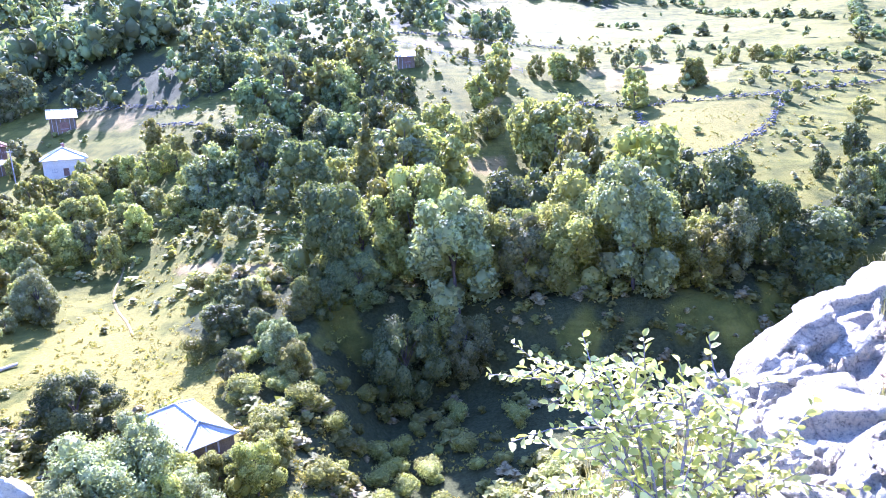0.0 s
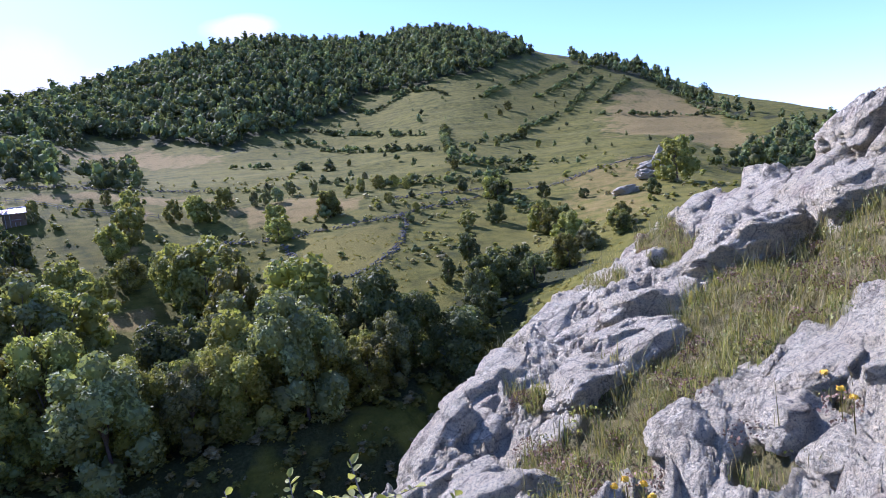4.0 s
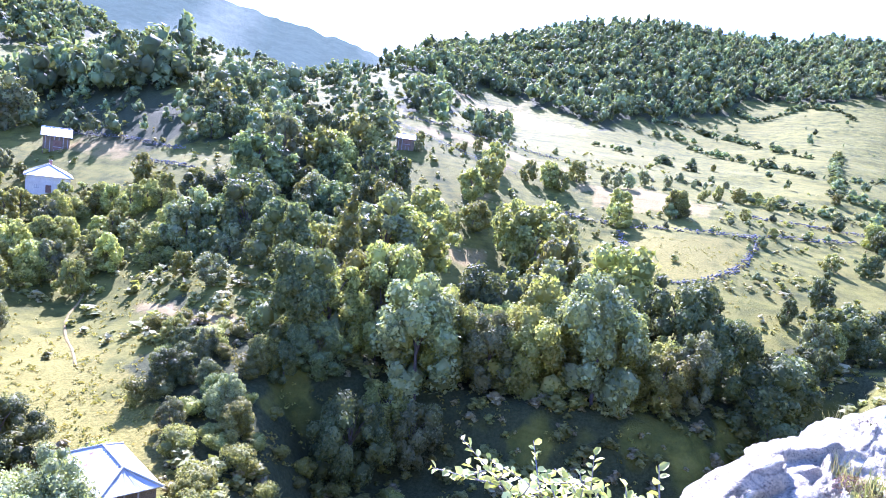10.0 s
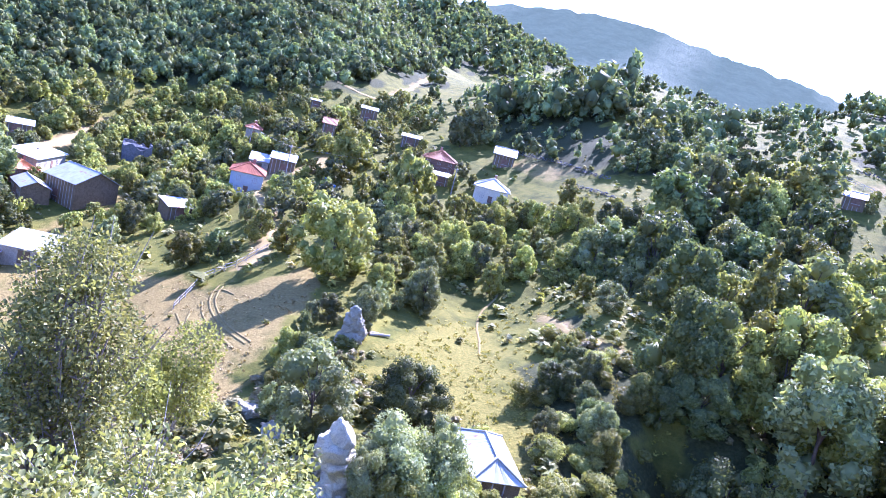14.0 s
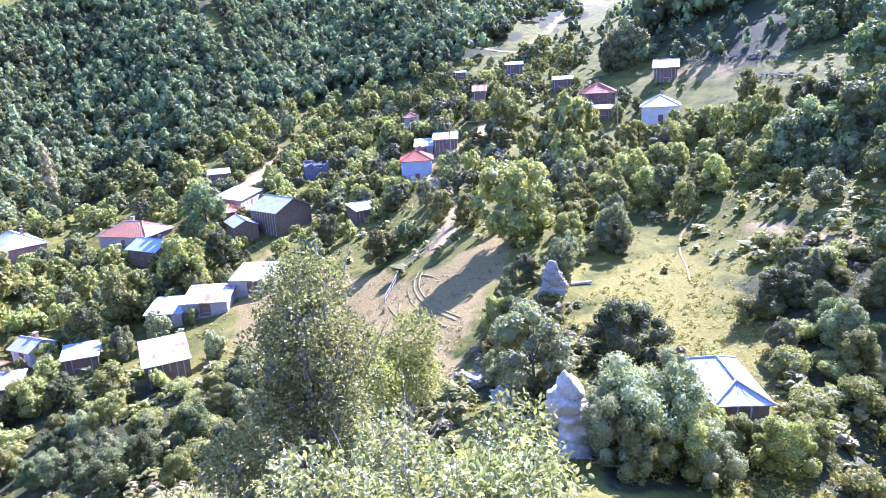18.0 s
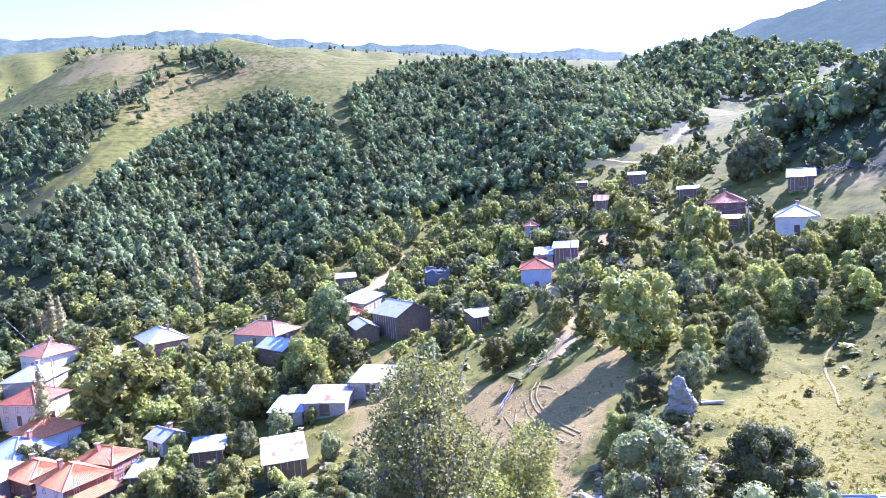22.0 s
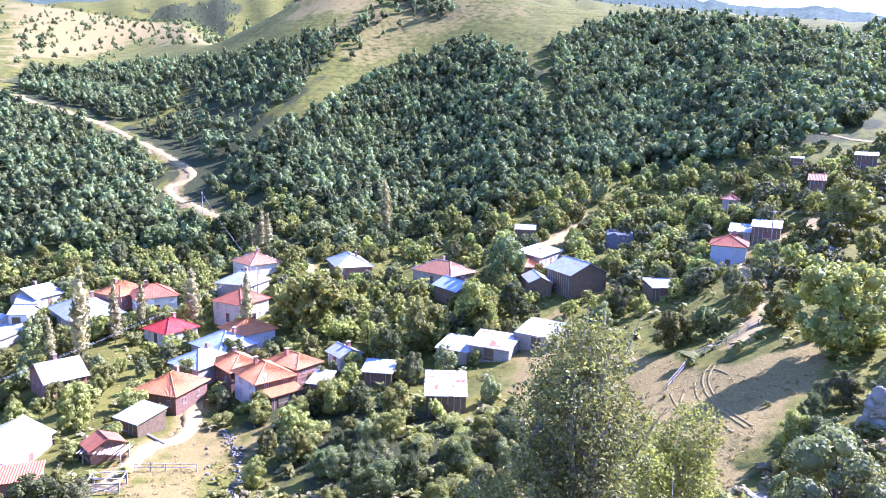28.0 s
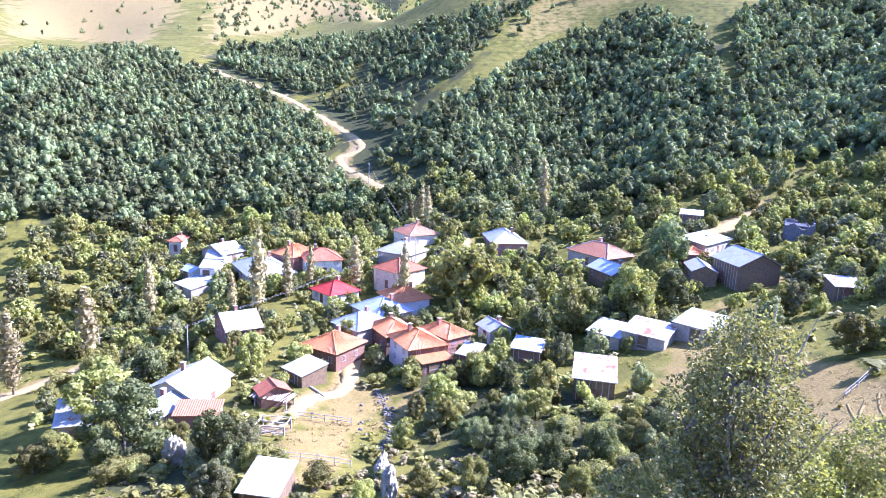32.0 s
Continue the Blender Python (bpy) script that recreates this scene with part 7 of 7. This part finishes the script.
def twiggy_shrub():
    """The small shrub beside the rock: long thin stems with oval leaves set alternately."""
    rng = np.random.default_rng(12)
    foot = bearing(20, -38, 2.35)
    top = tagged(new("rock_shrub"), "sparse shrub with oval yellow-green leaves beside the rock", "shrub")
    top.location = foot
    ends = ((5.8, -21.8), (12, -21), (17.2, -21), (22.4, -20.6), (13.5, -23.3), (16.8, -23.1), (10.5, -25.6), (20.1, -22.8), (25.5, -24.8), (29, -26.7), (15.5, -26.7), (8.4, -32.7), (22.5, -26),
            (19.4, -28.1), (26.3, -28.9), (13.1, -30.4), (24, -31), (17, -32), (28, -30))
    pieces, at, ax = [], [], []
    for a, e in ends:
        tip = bearing(a, e, rng.uniform(2.1, 2.6)) - foot
        mid = tip * 0.5 + Vector(rng.normal(0, 0.05, 3)) + Vector((0, 0, 0.05))
        path = [Vector((0, 0, 0)), mid * 0.5, mid, mid.lerp(tip, 0.55) + Vector(rng.normal(0, 0.015, 3)), tip]
        pieces.append(tube(path, [0.007, 0.0055, 0.0045, 0.003, 0.0014], 6))
        runs = [(path, 0.3)]
        for q in range(6):
            o = mid.lerp(tip, rng.uniform(0.0, 0.75))
            e2 = o + (tip - mid) * rng.uniform(0.1, 0.3) + Vector((rng.normal(0, 0.11), rng.normal(0, 0.11), rng.normal(-0.02, 0.05)))
            tw = [o, o.lerp(e2, 0.5) + Vector(rng.normal(0, 0.01, 3)), e2]
            pieces.append(tube(tw, [0.0035, 0.0025, 0.0012], 5))
            runs.append((tw, 0.1))
        for run, start in runs:
            seg = [(run[i], run[i + 1]) for i in range(len(run) - 1)]
            total = sum((b - a_).length for a_, b in seg)
            s, side = total * start, 1
            while s < total:
                d = s
                for a_, b in seg:
                    if d <= (b - a_).length:
                        break
                    d -= (b - a_).length
                p = a_.lerp(b, min(1, d / max((b - a_).length, 1e-6)))
                t = (b - a_).normalized()
                out = t.cross(Vector((0, 0, 1))).normalized() * side
                at.append(p[:])
                ax.append((out * 0.8 + t * 0.7 + Vector(rng.normal(0, 0.35, 3)))[:])
                side, s = -side, s + rng.uniform(0.009, 0.02)
    part("stem", tri_quad_mesh("stem", pieces, M["twig"]), None, top)
    at, ax = np.array(at), np.array(ax)
    ln = rng.uniform(0.022, 0.044, len(at))
    V, F = oval_leaves(at, ax, rng.normal(size=(len(at), 3)) * 0.6 + np.array([0, 0, 1.0]), ln, ln * rng.uniform(0.58, 0.8, len(at)))
    part("foliage", mesh_of("foliage", V, F, M["nearleaf"]), None, top)


twiggy_shrub()

# ---- crags and standing stones in the valley ----
def crag(x, y, size, seed, label, name="rock_pillar"):
    return boulder(name, (x, y, gz(x, y) + size[2] * 0.55), size, seed, label, "crag", steep=0.7)


def pillar(x, y, seed, tall, girth, label, mat):
    """A standing rock: broken masses piled on one another, narrowing upwards."""
    rng = np.random.default_rng(seed)
    v, f = ICO3
    pieces = []
    for k in range(9):
        t = (k % 5) / 4
        g = girth * (1.0 - 0.3 * t * t) * rng.uniform(0.75, 1.1)
        off = rng.normal(0, girth * 0.28, 2) * (1 - 0.4 * t)
        pieces.append((hewn(v, seed * 10 + k, 18, 1.5) * np.array([g, g * rng.uniform(0.8, 1.2), tall * 0.24]) + np.array([off[0], off[1], tall * (0.02 + 0.8 * t)]), f))
    V, F = merged(pieces)
    ob = new("rock_pillar", mesh_of("rock_pillar", V, F, M[mat]))
    ob.location = (x, y, gz(x, y) - 0.3)
    return tagged(ob, label, "rock")


pillar(-24.2, 33.2, 63, 5.4, 1.75, "tall weathered pale limestone pillar above the meadow", "rock")
crag(-25.6, 34.0, (1.1, 1.1, 1.9), 62, "weathered limestone block beside the pillar")
pillar(-44.6, 58.6, 66, 4.2, 1.5, "upright grey standing rock at the meadow edge", "crag")
crag(-33.0, 37.5, (1.5, 1.1, 0.8), 64, "low shaded rock outcrop below the willow", "rock_outcrop")
crag(-40.0, 40.5, (1.4, 1.0, 0.7), 65, "low shaded rock outcrop below the field", "rock_outcrop")
crag(-76.5, -24.0, (1.6, 1.3, 2.4), 66, "grey rock knob among the bushes", "rock_outcrop")
crag(-66.0, 1.3, (2.6, 0.9, 1.7), 67, "narrow grey rock rib above the yard", "rock_outcrop")
crag(-74.0, 0.6, (2.8, 0.8, 1.3), 68, "narrow grey rock rib beside the yard", "rock_outcrop")
crag(163.0, 148.0, (2.2, 2.0, 3.4), 69, "dark crag on the ridge across the valley")
crag(150.0, 140.0, (4.0, 3.0, 1.6), 70, "scree-covered rock outcrop on the ridge", "rock_outcrop")
crag(138.0, 131.0, (3.5, 2.5, 1.5), 71, "scree-covered rock outcrop on the slope", "rock_outcrop")
crag(120.0, 121.0, (3.0, 2.2, 1.3), 72, "scree-covered rock outcrop on the slope", "rock_outcrop")

# ---- walls, fences, poles, vehicles and yard things ----
def stone_row(points, height, seed, label):
    """A dry-stone wall: rough stones heaped along a line."""
    rng = np.random.default_rng(seed)
    P = np.array(points, float)
    V, F, at = [], [], 0
    iv, if_ = ICO1
    for a, b in zip(P[:-1], P[1:]):
        n = max(2, int(np.linalg.norm(b - a) / (0.55 if height > 0.5 else 1.1)))
        for k in range(n):
            c = a + (b - a) * (k + rng.random()) / n
            z = gz(*c)
            for q in range(4 if height > 0.5 else 1):
                s = rng.uniform(0.08, 0.3, 3) * rng.choice([0.6, 1.0, 1.3]) * (1, 1, 0.6)
                V.append(iv * s * (1 + 0.2 * rng.normal(size=(len(iv), 1))) + np.array([c[0] + rng.normal(0, 0.45), c[1] + rng.normal(0, 0.45), z + rng.uniform(0, height * 0.7)]))
                F.append(if_ + at)
                at += len(iv)
    return tagged(new("stone_wall", mesh_of("stone_wall", np.concatenate(V), np.concatenate(F), M["darkstone"])), label, "wall", kind="stuff")


stone_row([(31, 154), (36, 152), (44, 148), (50, 146), (57, 142), (69, 144), (80, 150), (89, 151), (100, 154)], 1.0, 1, "tumbled dry-stone field wall across the slope")
stone_row([(-10, 204), (-3, 202), (9, 206), (18, 209), (30, 211), (39, 208)], 1.0, 8, "tumbled dry-stone field wall above the straw strip")
stone_row([(78, 162), (89, 162), (102, 163), (111, 163)], 0.8, 9, "tumbled dry-stone field wall on the terrace")
stone_row([(42, 145), (40, 125), (40, 118), (44, 114), (49, 114), (56, 120), (63, 129), (72, 144)], 0.8, 2, "tumbled dry-stone wall round the small meadow")
stone_row([(-88.7, 170.8), (-71.9, 165.1), (-56.3, 158.5)], 1.2, 3, "terrace wall of rough stones below the barn")
stone_row([(-66.8, 155.6), (-48.0, 144.7)], 1.0, 4, "terrace wall of rough stones on the slope")
stone_row([(112.6, 158.8), (128.8, 153.0), (172.9, 159.5)], 0.8, 5, "tumbled dry-stone field wall on the ridge")
stone_row([(-104.1, -0.6), (-95, 1.5), (-88.5, 1.6), (-76.6, 0.0)], 0.7, 6, "low rubble wall along the yard path")
stone_row([(-101, -4), (-95, -2), (-90, -2.5), (-84.0, -1.5)], 0.3, 7, "loose stones scattered beside the yard")


def fence(points, label, posts=1.8, height=1.1):
    P = [Vector((*p, 0)) for p in points]
    top = tagged(new("fence"), label, "fence")
    top.location = (P[0].x, P[0].y, gz(P[0].x, P[0].y))
    o = top.location.copy()
    rnd = random.Random(len(points) + int(P[0].x))
    spots = []
    for a, b in zip(P[:-1], P[1:]):
        n = max(1, int((b - a).length / posts))
        spots += [a.lerp(b, k / n) for k in range(n)]
    spots.append(P[-1])
    tops = []
    for s in spots:
        z = gz(s.x, s.y)
        h = height * rnd.uniform(0.85, 1.2)
        p0, p1 = Vector((s.x, s.y, z - 0.3)) - o, Vector((s.x + rnd.uniform(-0.06, 0.06), s.y + rnd.uniform(-0.06, 0.06), z + h)) - o
        v, f = tube([p0, p1], [0.07, 0.05], 6)
        part("post", mesh_of("post", v, f, M["greywood"]), None, top)
        tops.append(Vector((s.x, s.y, z)) - o)
    for a, b in zip(tops[:-1], tops[1:]):
        for h in (0.45, 0.9):
            q = rnd.uniform(-0.06, 0.06)
            v, f = tube([a + Vector((0, 0, h * height + q)), b + Vector((0, 0, h * height - q))], [0.05, 0.045], 6)
            part("rail", mesh_of("rail", v, f, M["greywood"]), None, top)
    return top


fence([(-72.9, 56.2), (-77.8, 64.0), (-77.7, 69.6), (-79.0, 76.3), (-80.3, 82.0)], "grey pole fence along the dirt track")
fence([(-76.6, -11.5), (-76.0, -3.2)], "low dark wooden fence across the lower yard")
fence([(-93.3, -13.7), (-90.6, -3.9)], "low dark wooden fence across the upper yard")
fence([(-15.1, 197.4), (3.4, 182.5), (22, 176)], "thin wooden fence along the straw field", 2.6)
fence([(-131, 84), (-124, 88), (-117, 93)], "pale picket fence beside the barn", 1.2)


def pole(x, y, h):
    top = tagged(new("utility_pole"), "grey wooden utility pole with a cross arm", "pole", group="utility poles of the village")
    top.location = (x, y, gz(x, y))
    v, f = tube([(0, 0, -0.5), (0, 0, h)], [0.13, 0.09], 8)
    part("shaft", mesh_of("shaft", v, f, M["greywood"]), None, top)
    part("cross_arm", boxes((-0.7, -0.17, h - 0.6, 0.7, -0.07, h - 0.48)), M["greywood"], top)
    for u in (-0.55, 0.0, 0.55):
        part("insulator", boxes((u - 0.05, -0.16, h - 0.476, u + 0.05, -0.08, h - 0.34)), M["white"], top)
    return Vector((x, y, gz(x, y) + h - 0.34))


def wire(a, b, sag):
    pts = [a.lerp(b, k / 12) - Vector((0, 0, sag * 4 * (k / 12) * (1 - k / 12))) for k in range(13)]
    v, f = tube([p - a for p in pts], [0.012] * 13, 4)
    ob = new("power_line", mesh_of("power_line", v, f, M["oldmetal"]))
    ob.location = a
    tagged(ob, "thin overhead cable strung between the poles", "cable", group="overhead cables")


pA, pB, pC = pole(-85.1, 136.3, 7.0), pole(-139.5, 121.4, 8.0), pole(-114.7, 111.9, 7.5)
pD, pE, pF = pole(-131.3, -55.0, 7.0), pole(-125.2, -36.4, 7.0), pole(-240.7, -5.8, 7.5)
pG = pole(-166.0, 8.0, 7.5)
for a, b, s in ((pB, pC, 0.5), (pC, pA, 0.8), (pD, pE, 0.4), (pE, pG, 0.9), (pG, pF, 1.2)):
    for u in (-0.5, 0.5):
        wire(a + Vector((u, 0, 0)), b + Vector((u, 0, 0)), s)


def rounded_body(profile, half, inset):
    """A vehicle shell from its side profile; the top narrows by inset."""
    bm = bmesh.new()
    zs = [p[1] for p in profile]
    lo, hi = min(zs), max(zs)
    L_, R_ = [], []
    for x, z in profile:
        w = half - inset * max(0, (z - lo) / (hi - lo) - 0.45)
        L_.append(bm.verts.new((x, -w, z)))
        R_.append(bm.verts.new((x, w, z)))
    n = len(profile)
    for k in range(n):
        bm.faces.new((L_[k], L_[(k + 1) % n], R_[(k + 1) % n], R_[k]))
    bm.faces.new(L_[::-1])
    bm.faces.new(R_)
    bmesh.ops.recalc_face_normals(bm, faces=bm.faces)
    bmesh.ops.bevel(bm, geom=bm.edges[:], offset=0.04, segments=2, affect="EDGES")
    return bm


def wheel(parent, x, y, r, w):
    bm = bmesh.new()
    bmesh.ops.create_cone(bm, cap_ends=True, segments=18, radius1=r, radius2=r, depth=w, matrix=pose(0, 0, 0, 90))
    t = part("wheel", bm, M["tyre"], parent, "black rubber tyre", pose(x, y, r))
    bm = bmesh.new()
    bmesh.ops.create_cone(bm, cap_ends=True, segments=12, radius1=r * 0.55, radius2=r * 0.5, depth=w + 0.03, matrix=pose(0, 0, 0, 90))
    part("rim", bm, M["oldmetal"], t)


def car(x, y, turn):
    top = tagged(new("car"), "white saloon car parked beside the village road", "car")
    top.matrix_basis = pose(x, y, gz(x, y) + 0.02, 0, 0, turn)
    part("body", rounded_body([(-2.1, 0.3), (2.1, 0.3), (2.15, 0.75), (1.1, 0.92), (-1.5, 0.95), (-2.1, 0.9)], 0.85, 0.1), M["carwhite"], top)
    part("cabin", rounded_body([(-1.55, 0.93), (1.0, 0.9), (0.35, 1.4), (-1.0, 1.42)], 0.78, 0.3), M["carwhite"], top)
    part("windscreen", boxes((0.42, -0.55, 0.99, 0.5, 0.55, 1.26)), M["glass"], top)
    part("side_window", boxes((-0.9, -0.79, 1.02, 0.3, -0.74, 1.28)), M["glass"], top)
    part("side_window", boxes((-0.9, 0.74, 1.02, 0.3, 0.79, 1.28)), M["glass"], top)
    for u in (-1.3, 1.3):
        for v in (-0.78, 0.78):
            wheel(top, u, v, 0.31, 0.2)
    for v in (-0.55, 0.55):
        part("headlight", boxes((2.1, v - 0.15, 0.6, 2.17, v + 0.15, 0.74)), M["glass"], top)


def tractor(x, y, turn):
    top = tagged(new("tractor"), "small blue tractor parked in the farmyard", "tractor")
    top.matrix_basis = pose(x, y, gz(x, y) + 0.02, 0, 0, turn)
    part("bonnet", rounded_body([(0.1, 0.7), (1.9, 0.7), (1.95, 1.25), (0.1, 1.4)], 0.38, 0.05), M["blue"], top)
    part("chassis", boxes((-1.1, -0.3, 0.5, 1.8, 0.3, 0.68)), M["oldmetal"], top)
    part("cab", rounded_body([(-1.2, 0.8), (0.05, 0.8), (0.0, 1.45), (-1.1, 1.5)], 0.6, 0.05), M["blue"], top)
    part("seat", boxes((-0.9, -0.3, 1.52, -0.4, 0.3, 1.62)), M["tyre"], top)
    for v in (-0.75, 0.75):
        wheel(top, -0.8, v, 0.7, 0.36)
        wheel(top, 1.4, v * 0.85, 0.42, 0.25)
    part("roof", boxes((-1.25, -0.65, 2.2, 0.1, 0.65, 2.27)), M["blue"], top)
    for u in (-1.15, -0.02):
        for v in (-0.58, 0.58):
            part("cab_post", boxes((u - 0.03, v - 0.03, 1.4, u + 0.03, v + 0.03, 2.196)), M["oldmetal"], top)


car(-131.3, -50.7, 150)
tractor(-102.0, 112.4, 20)


def pole_stack(x, y, turn):
    """Pale poles laid over a low frame."""
    top = tagged(new("pole_stack"), "stack of pale dry poles laid over a low frame", "wood stack")
    top.matrix_basis = pose(x, y, gz(x, y), 0, 0, turn)
    rnd = random.Random(3)
    for u in (-2.6, 2.6):
        for v in (-1.2, 1.2):
            part("post", boxes((u - 0.07, v - 0.07, -0.4, u + 0.07, v + 0.07, 1.5)), M["greywood"], top)
        part("beam", boxes((u - 0.08, -1.4, 1.5, u + 0.08, 1.4, 1.64)), M["greywood"], top)
    for k in range(22):
        u = -3.0 + k * 0.28
        v, f = tube([(u + rnd.uniform(-0.3, 0.3), -1.7, 1.74 + rnd.uniform(0, 0.1)), (u + rnd.uniform(-0.3, 0.3), 1.7, 1.74 + rnd.uniform(0, 0.1))], [0.1, 0.07], 6)
        part("pole", mesh_of("pole", v, f, M["palewood"] if k % 3 else M["greywood"]), None, top)


def pen(x, y, turn):
    top = tagged(new("animal_pen"), "small open pen of pale crossed poles", "pen")
    top.matrix_basis = pose(x, y, gz(x, y), 0, 0, turn)
    for u in (-2.0, 2.0):
        for v in (-1.5, 1.5):
            part("post", boxes((u - 0.08, v - 0.08, -0.4, u + 0.08, v + 0.08, 1.7)), M["greywood"], top)
    ends = [((-2, -1.5, 1.6), (2, -1.5, 1.6)), ((-2, 1.5, 1.6), (2, 1.5, 1.6)), ((-2, -1.5, 1.6), (-2, 1.5, 1.6)), ((2, -1.5, 1.6), (2, 1.5, 1.6)),
            ((-2, -1.6, 0.2), (2, -1.6, 1.5)), ((-2, -1.6, 1.4), (2, -1.6, 0.3)), ((-2, 0, 1.66), (2, -0.5, 1.66)), ((-2, -1.5, 0.7), (2, -1.5, 0.7)), ((-2, 1.5, 0.7), (2, 1.5, 0.7)), ((0, -1.5, 1.7), (0.5, 1.5, 1.7))]
    for a, b in ends:
        v, f = tube([a, b], [0.08, 0.06], 6)
        part("rail", mesh_of("rail", v, f, M["palewood"]), None, top)
    part("floor_board", boxes((-1.9, -1.4, -0.2, 1.9, 1.4, 0.06)), M["darkwood"], top)


pole_stack(-97.0, -15.8, 70)
pen(-87.2, -14.4, 80)
for k, (x, y, ln, t) in enumerate(((-44.2, 63.2, 2.6, 60), (-45.0, 62.6, 1.6, 40), (-103.0, -10.0, 4.5, 35))):
    v, f = tube([(-ln / 2, 0, 0.18), (0, 0.05, 0.2), (ln / 2, 0, 0.18)], [0.2, 0.19, 0.16], 9)
    ob = new("log", mesh_of("log", v, f, M["palewood"]))
    ob.matrix_basis = pose(x, y, gz(x, y) - 0.02, 0, 0, t)
    tagged(ob, "pale barked log lying on the grass", "log", group="felled logs")

# ---- rough growth over the open ground ----
rng = np.random.default_rng(77)
SCRUB = [small_template(400 + k, 20, 0.2, 2) for k in range(5)]
FINE = [small_template(420 + k, 64, 0.12, 3) for k in range(5)]
count = 11000
a = np.radians(rng.uniform(-118, 60, count))
r = 42 * np.exp(rng.uniform(0, 1.75, count))
x, y = r * np.sin(a), r * np.cos(a)
keep = value_noise(x * 0.06, y * 0.06, x * 0, 3) + 0.7 * value_noise(x * 0.21, y * 0.21, x * 0, 4) > -0.25
for kind, P in FIELDS:
    if kind in ("rough", "scree"):
        continue
    keep &= ~(inside(P, x, y) & (rng.random(count) < (0.985 if kind != "dry" else 0.95)))
for w, P in TRACKS:
    keep &= off_line(P, x, y) > w * 0.6 + 0.3
for cx, cy, q in KEEP_CLEAR:
    keep &= np.hypot(x - cx, y - cy) > q
x, y = x[keep], y[keep]
h = rng.uniform(0.25, 1.0, len(x)) ** 1.6 * 1.7 + 0.2
half = rng.random(len(x)) < 0.55
for sel, mat, label in ((half, "leaf", "low green scrub and bramble over rough ground"), (~half, "poplarleaf", "dry yellowish weeds and thistles over rough ground")):
    for close, lot in ((True, FINE), (False, SCRUB)):
        pick = sel & ((np.hypot(x, y) < 85) == close)
        V, F = stamp(lot, x[pick], y[pick], h[pick] * (1 if mat == "leaf" else 0.7), rng, 1.7)
        tagged(new("scrub", tri_quad_mesh("scrub", [(V, F)], M[mat])), label, "scrub", kind="stuff")


# ---- grass tussocks over the meadow, the fields and the open slopes nearby ----
count = 26000
a = np.radians(rng.uniform(-100, 50, count))
r = 38 * np.exp(rng.uniform(0, 1.35, count))
x, y = r * np.sin(a), r * np.cos(a)
keep = value_noise(x * 0.3, y * 0.3, x * 0, 13) + 0.6 * value_noise(x * 0.09, y * 0.09, x * 0, 14) > -0.15
for w, P in TRACKS:
    keep &= off_line(P, x, y) > w * 0.5
for cx, cy, q in KEEP_CLEAR:
    keep &= np.hypot(x - cx, y - cy) > q * 0.8
dry = np.zeros(count, bool)
for kind, P in FIELDS:
    if kind in ("bare", "dry", "straw"):
        dry |= inside(P, x, y)
keep &= ~dry | (rng.random(count) < 0.45)
z = ground(x, y)
for lot, key, label in ((keep & ~dry & (rng.random(count) < 0.72), "meadowgrass", "yellow-green grass tussocks on the meadow and slopes"), (keep & dry, "strawgrass", "dry straw tussocks on the mown fields")):
    k = np.flatnonzero(lot)
    C = np.stack([x[k], y[k], z[k] + 0.05], 1)
    V, F = leaf_tufts(rng, C, np.tile([[0.3, 0.3, 0.16]], (len(k), 1)), np.tile([[0.0, 0.0, 0.5]], (len(k), 1)), len(k) * 9, 0.12, 0.8, 0.3)
    tagged(new("grass_tussocks", tri_quad_mesh("grass_tussocks", [(V, F)], M[key])), label, "grass", kind="stuff")


# ---- broken blocks of the limestone crest, proud of the ledge between the grassy pockets ----
BLOCKS = [mesh_of("rock_block", hewn(ICO3[0], 500 + k, 22), ICO3[1], M["rock"]) for k in range(10)]
LARGE = [mesh_of("rock_block", hewn(ICO4[0], 520 + k, 28), ICO4[1], M["rock"]) for k in range(5)]
rng = np.random.default_rng(91)
bare = (lg.ravel() < 0.25) & (LS.ravel() > 0.2) & (LS.ravel() < 0.96)
for lo_a, hi_a, many in ((4, 82, 230), (-120, -64, 60)):
    where = np.flatnonzero(bare & (LA.ravel() > lo_a) & (LA.ravel() < hi_a))
    w = LR.ravel()[where] ** 1.0
    for i_ in rng.choice(where, many, replace=False, p=w / w.sum()):
        r_ = LR.ravel()[i_]
        big = rng.random() < 0.3
        s = 0.13 * (r_ / 4.5) ** 0.8 * rng.uniform(0.5, 1.0) * (2.9 if big else 1.2)
        size = Vector((s * rng.uniform(1.3, 2.2), s * rng.uniform(0.9, 1.4), s * rng.uniform(0.7, 1.1)))
        turn = pose(lx.ravel()[i_], ly.ravel()[i_], lz.ravel()[i_] - size.z * 0.55, rng.normal(-12, 12), -18 + rng.normal(0, 12), rng.normal(6, 22))
        ob = part("rock_block", LARGE[rng.integers(5)] if big else BLOCKS[rng.integers(10)], None, cliff)
        ob.matrix_basis = turn @ Matrix.Diagonal((*size, 1))
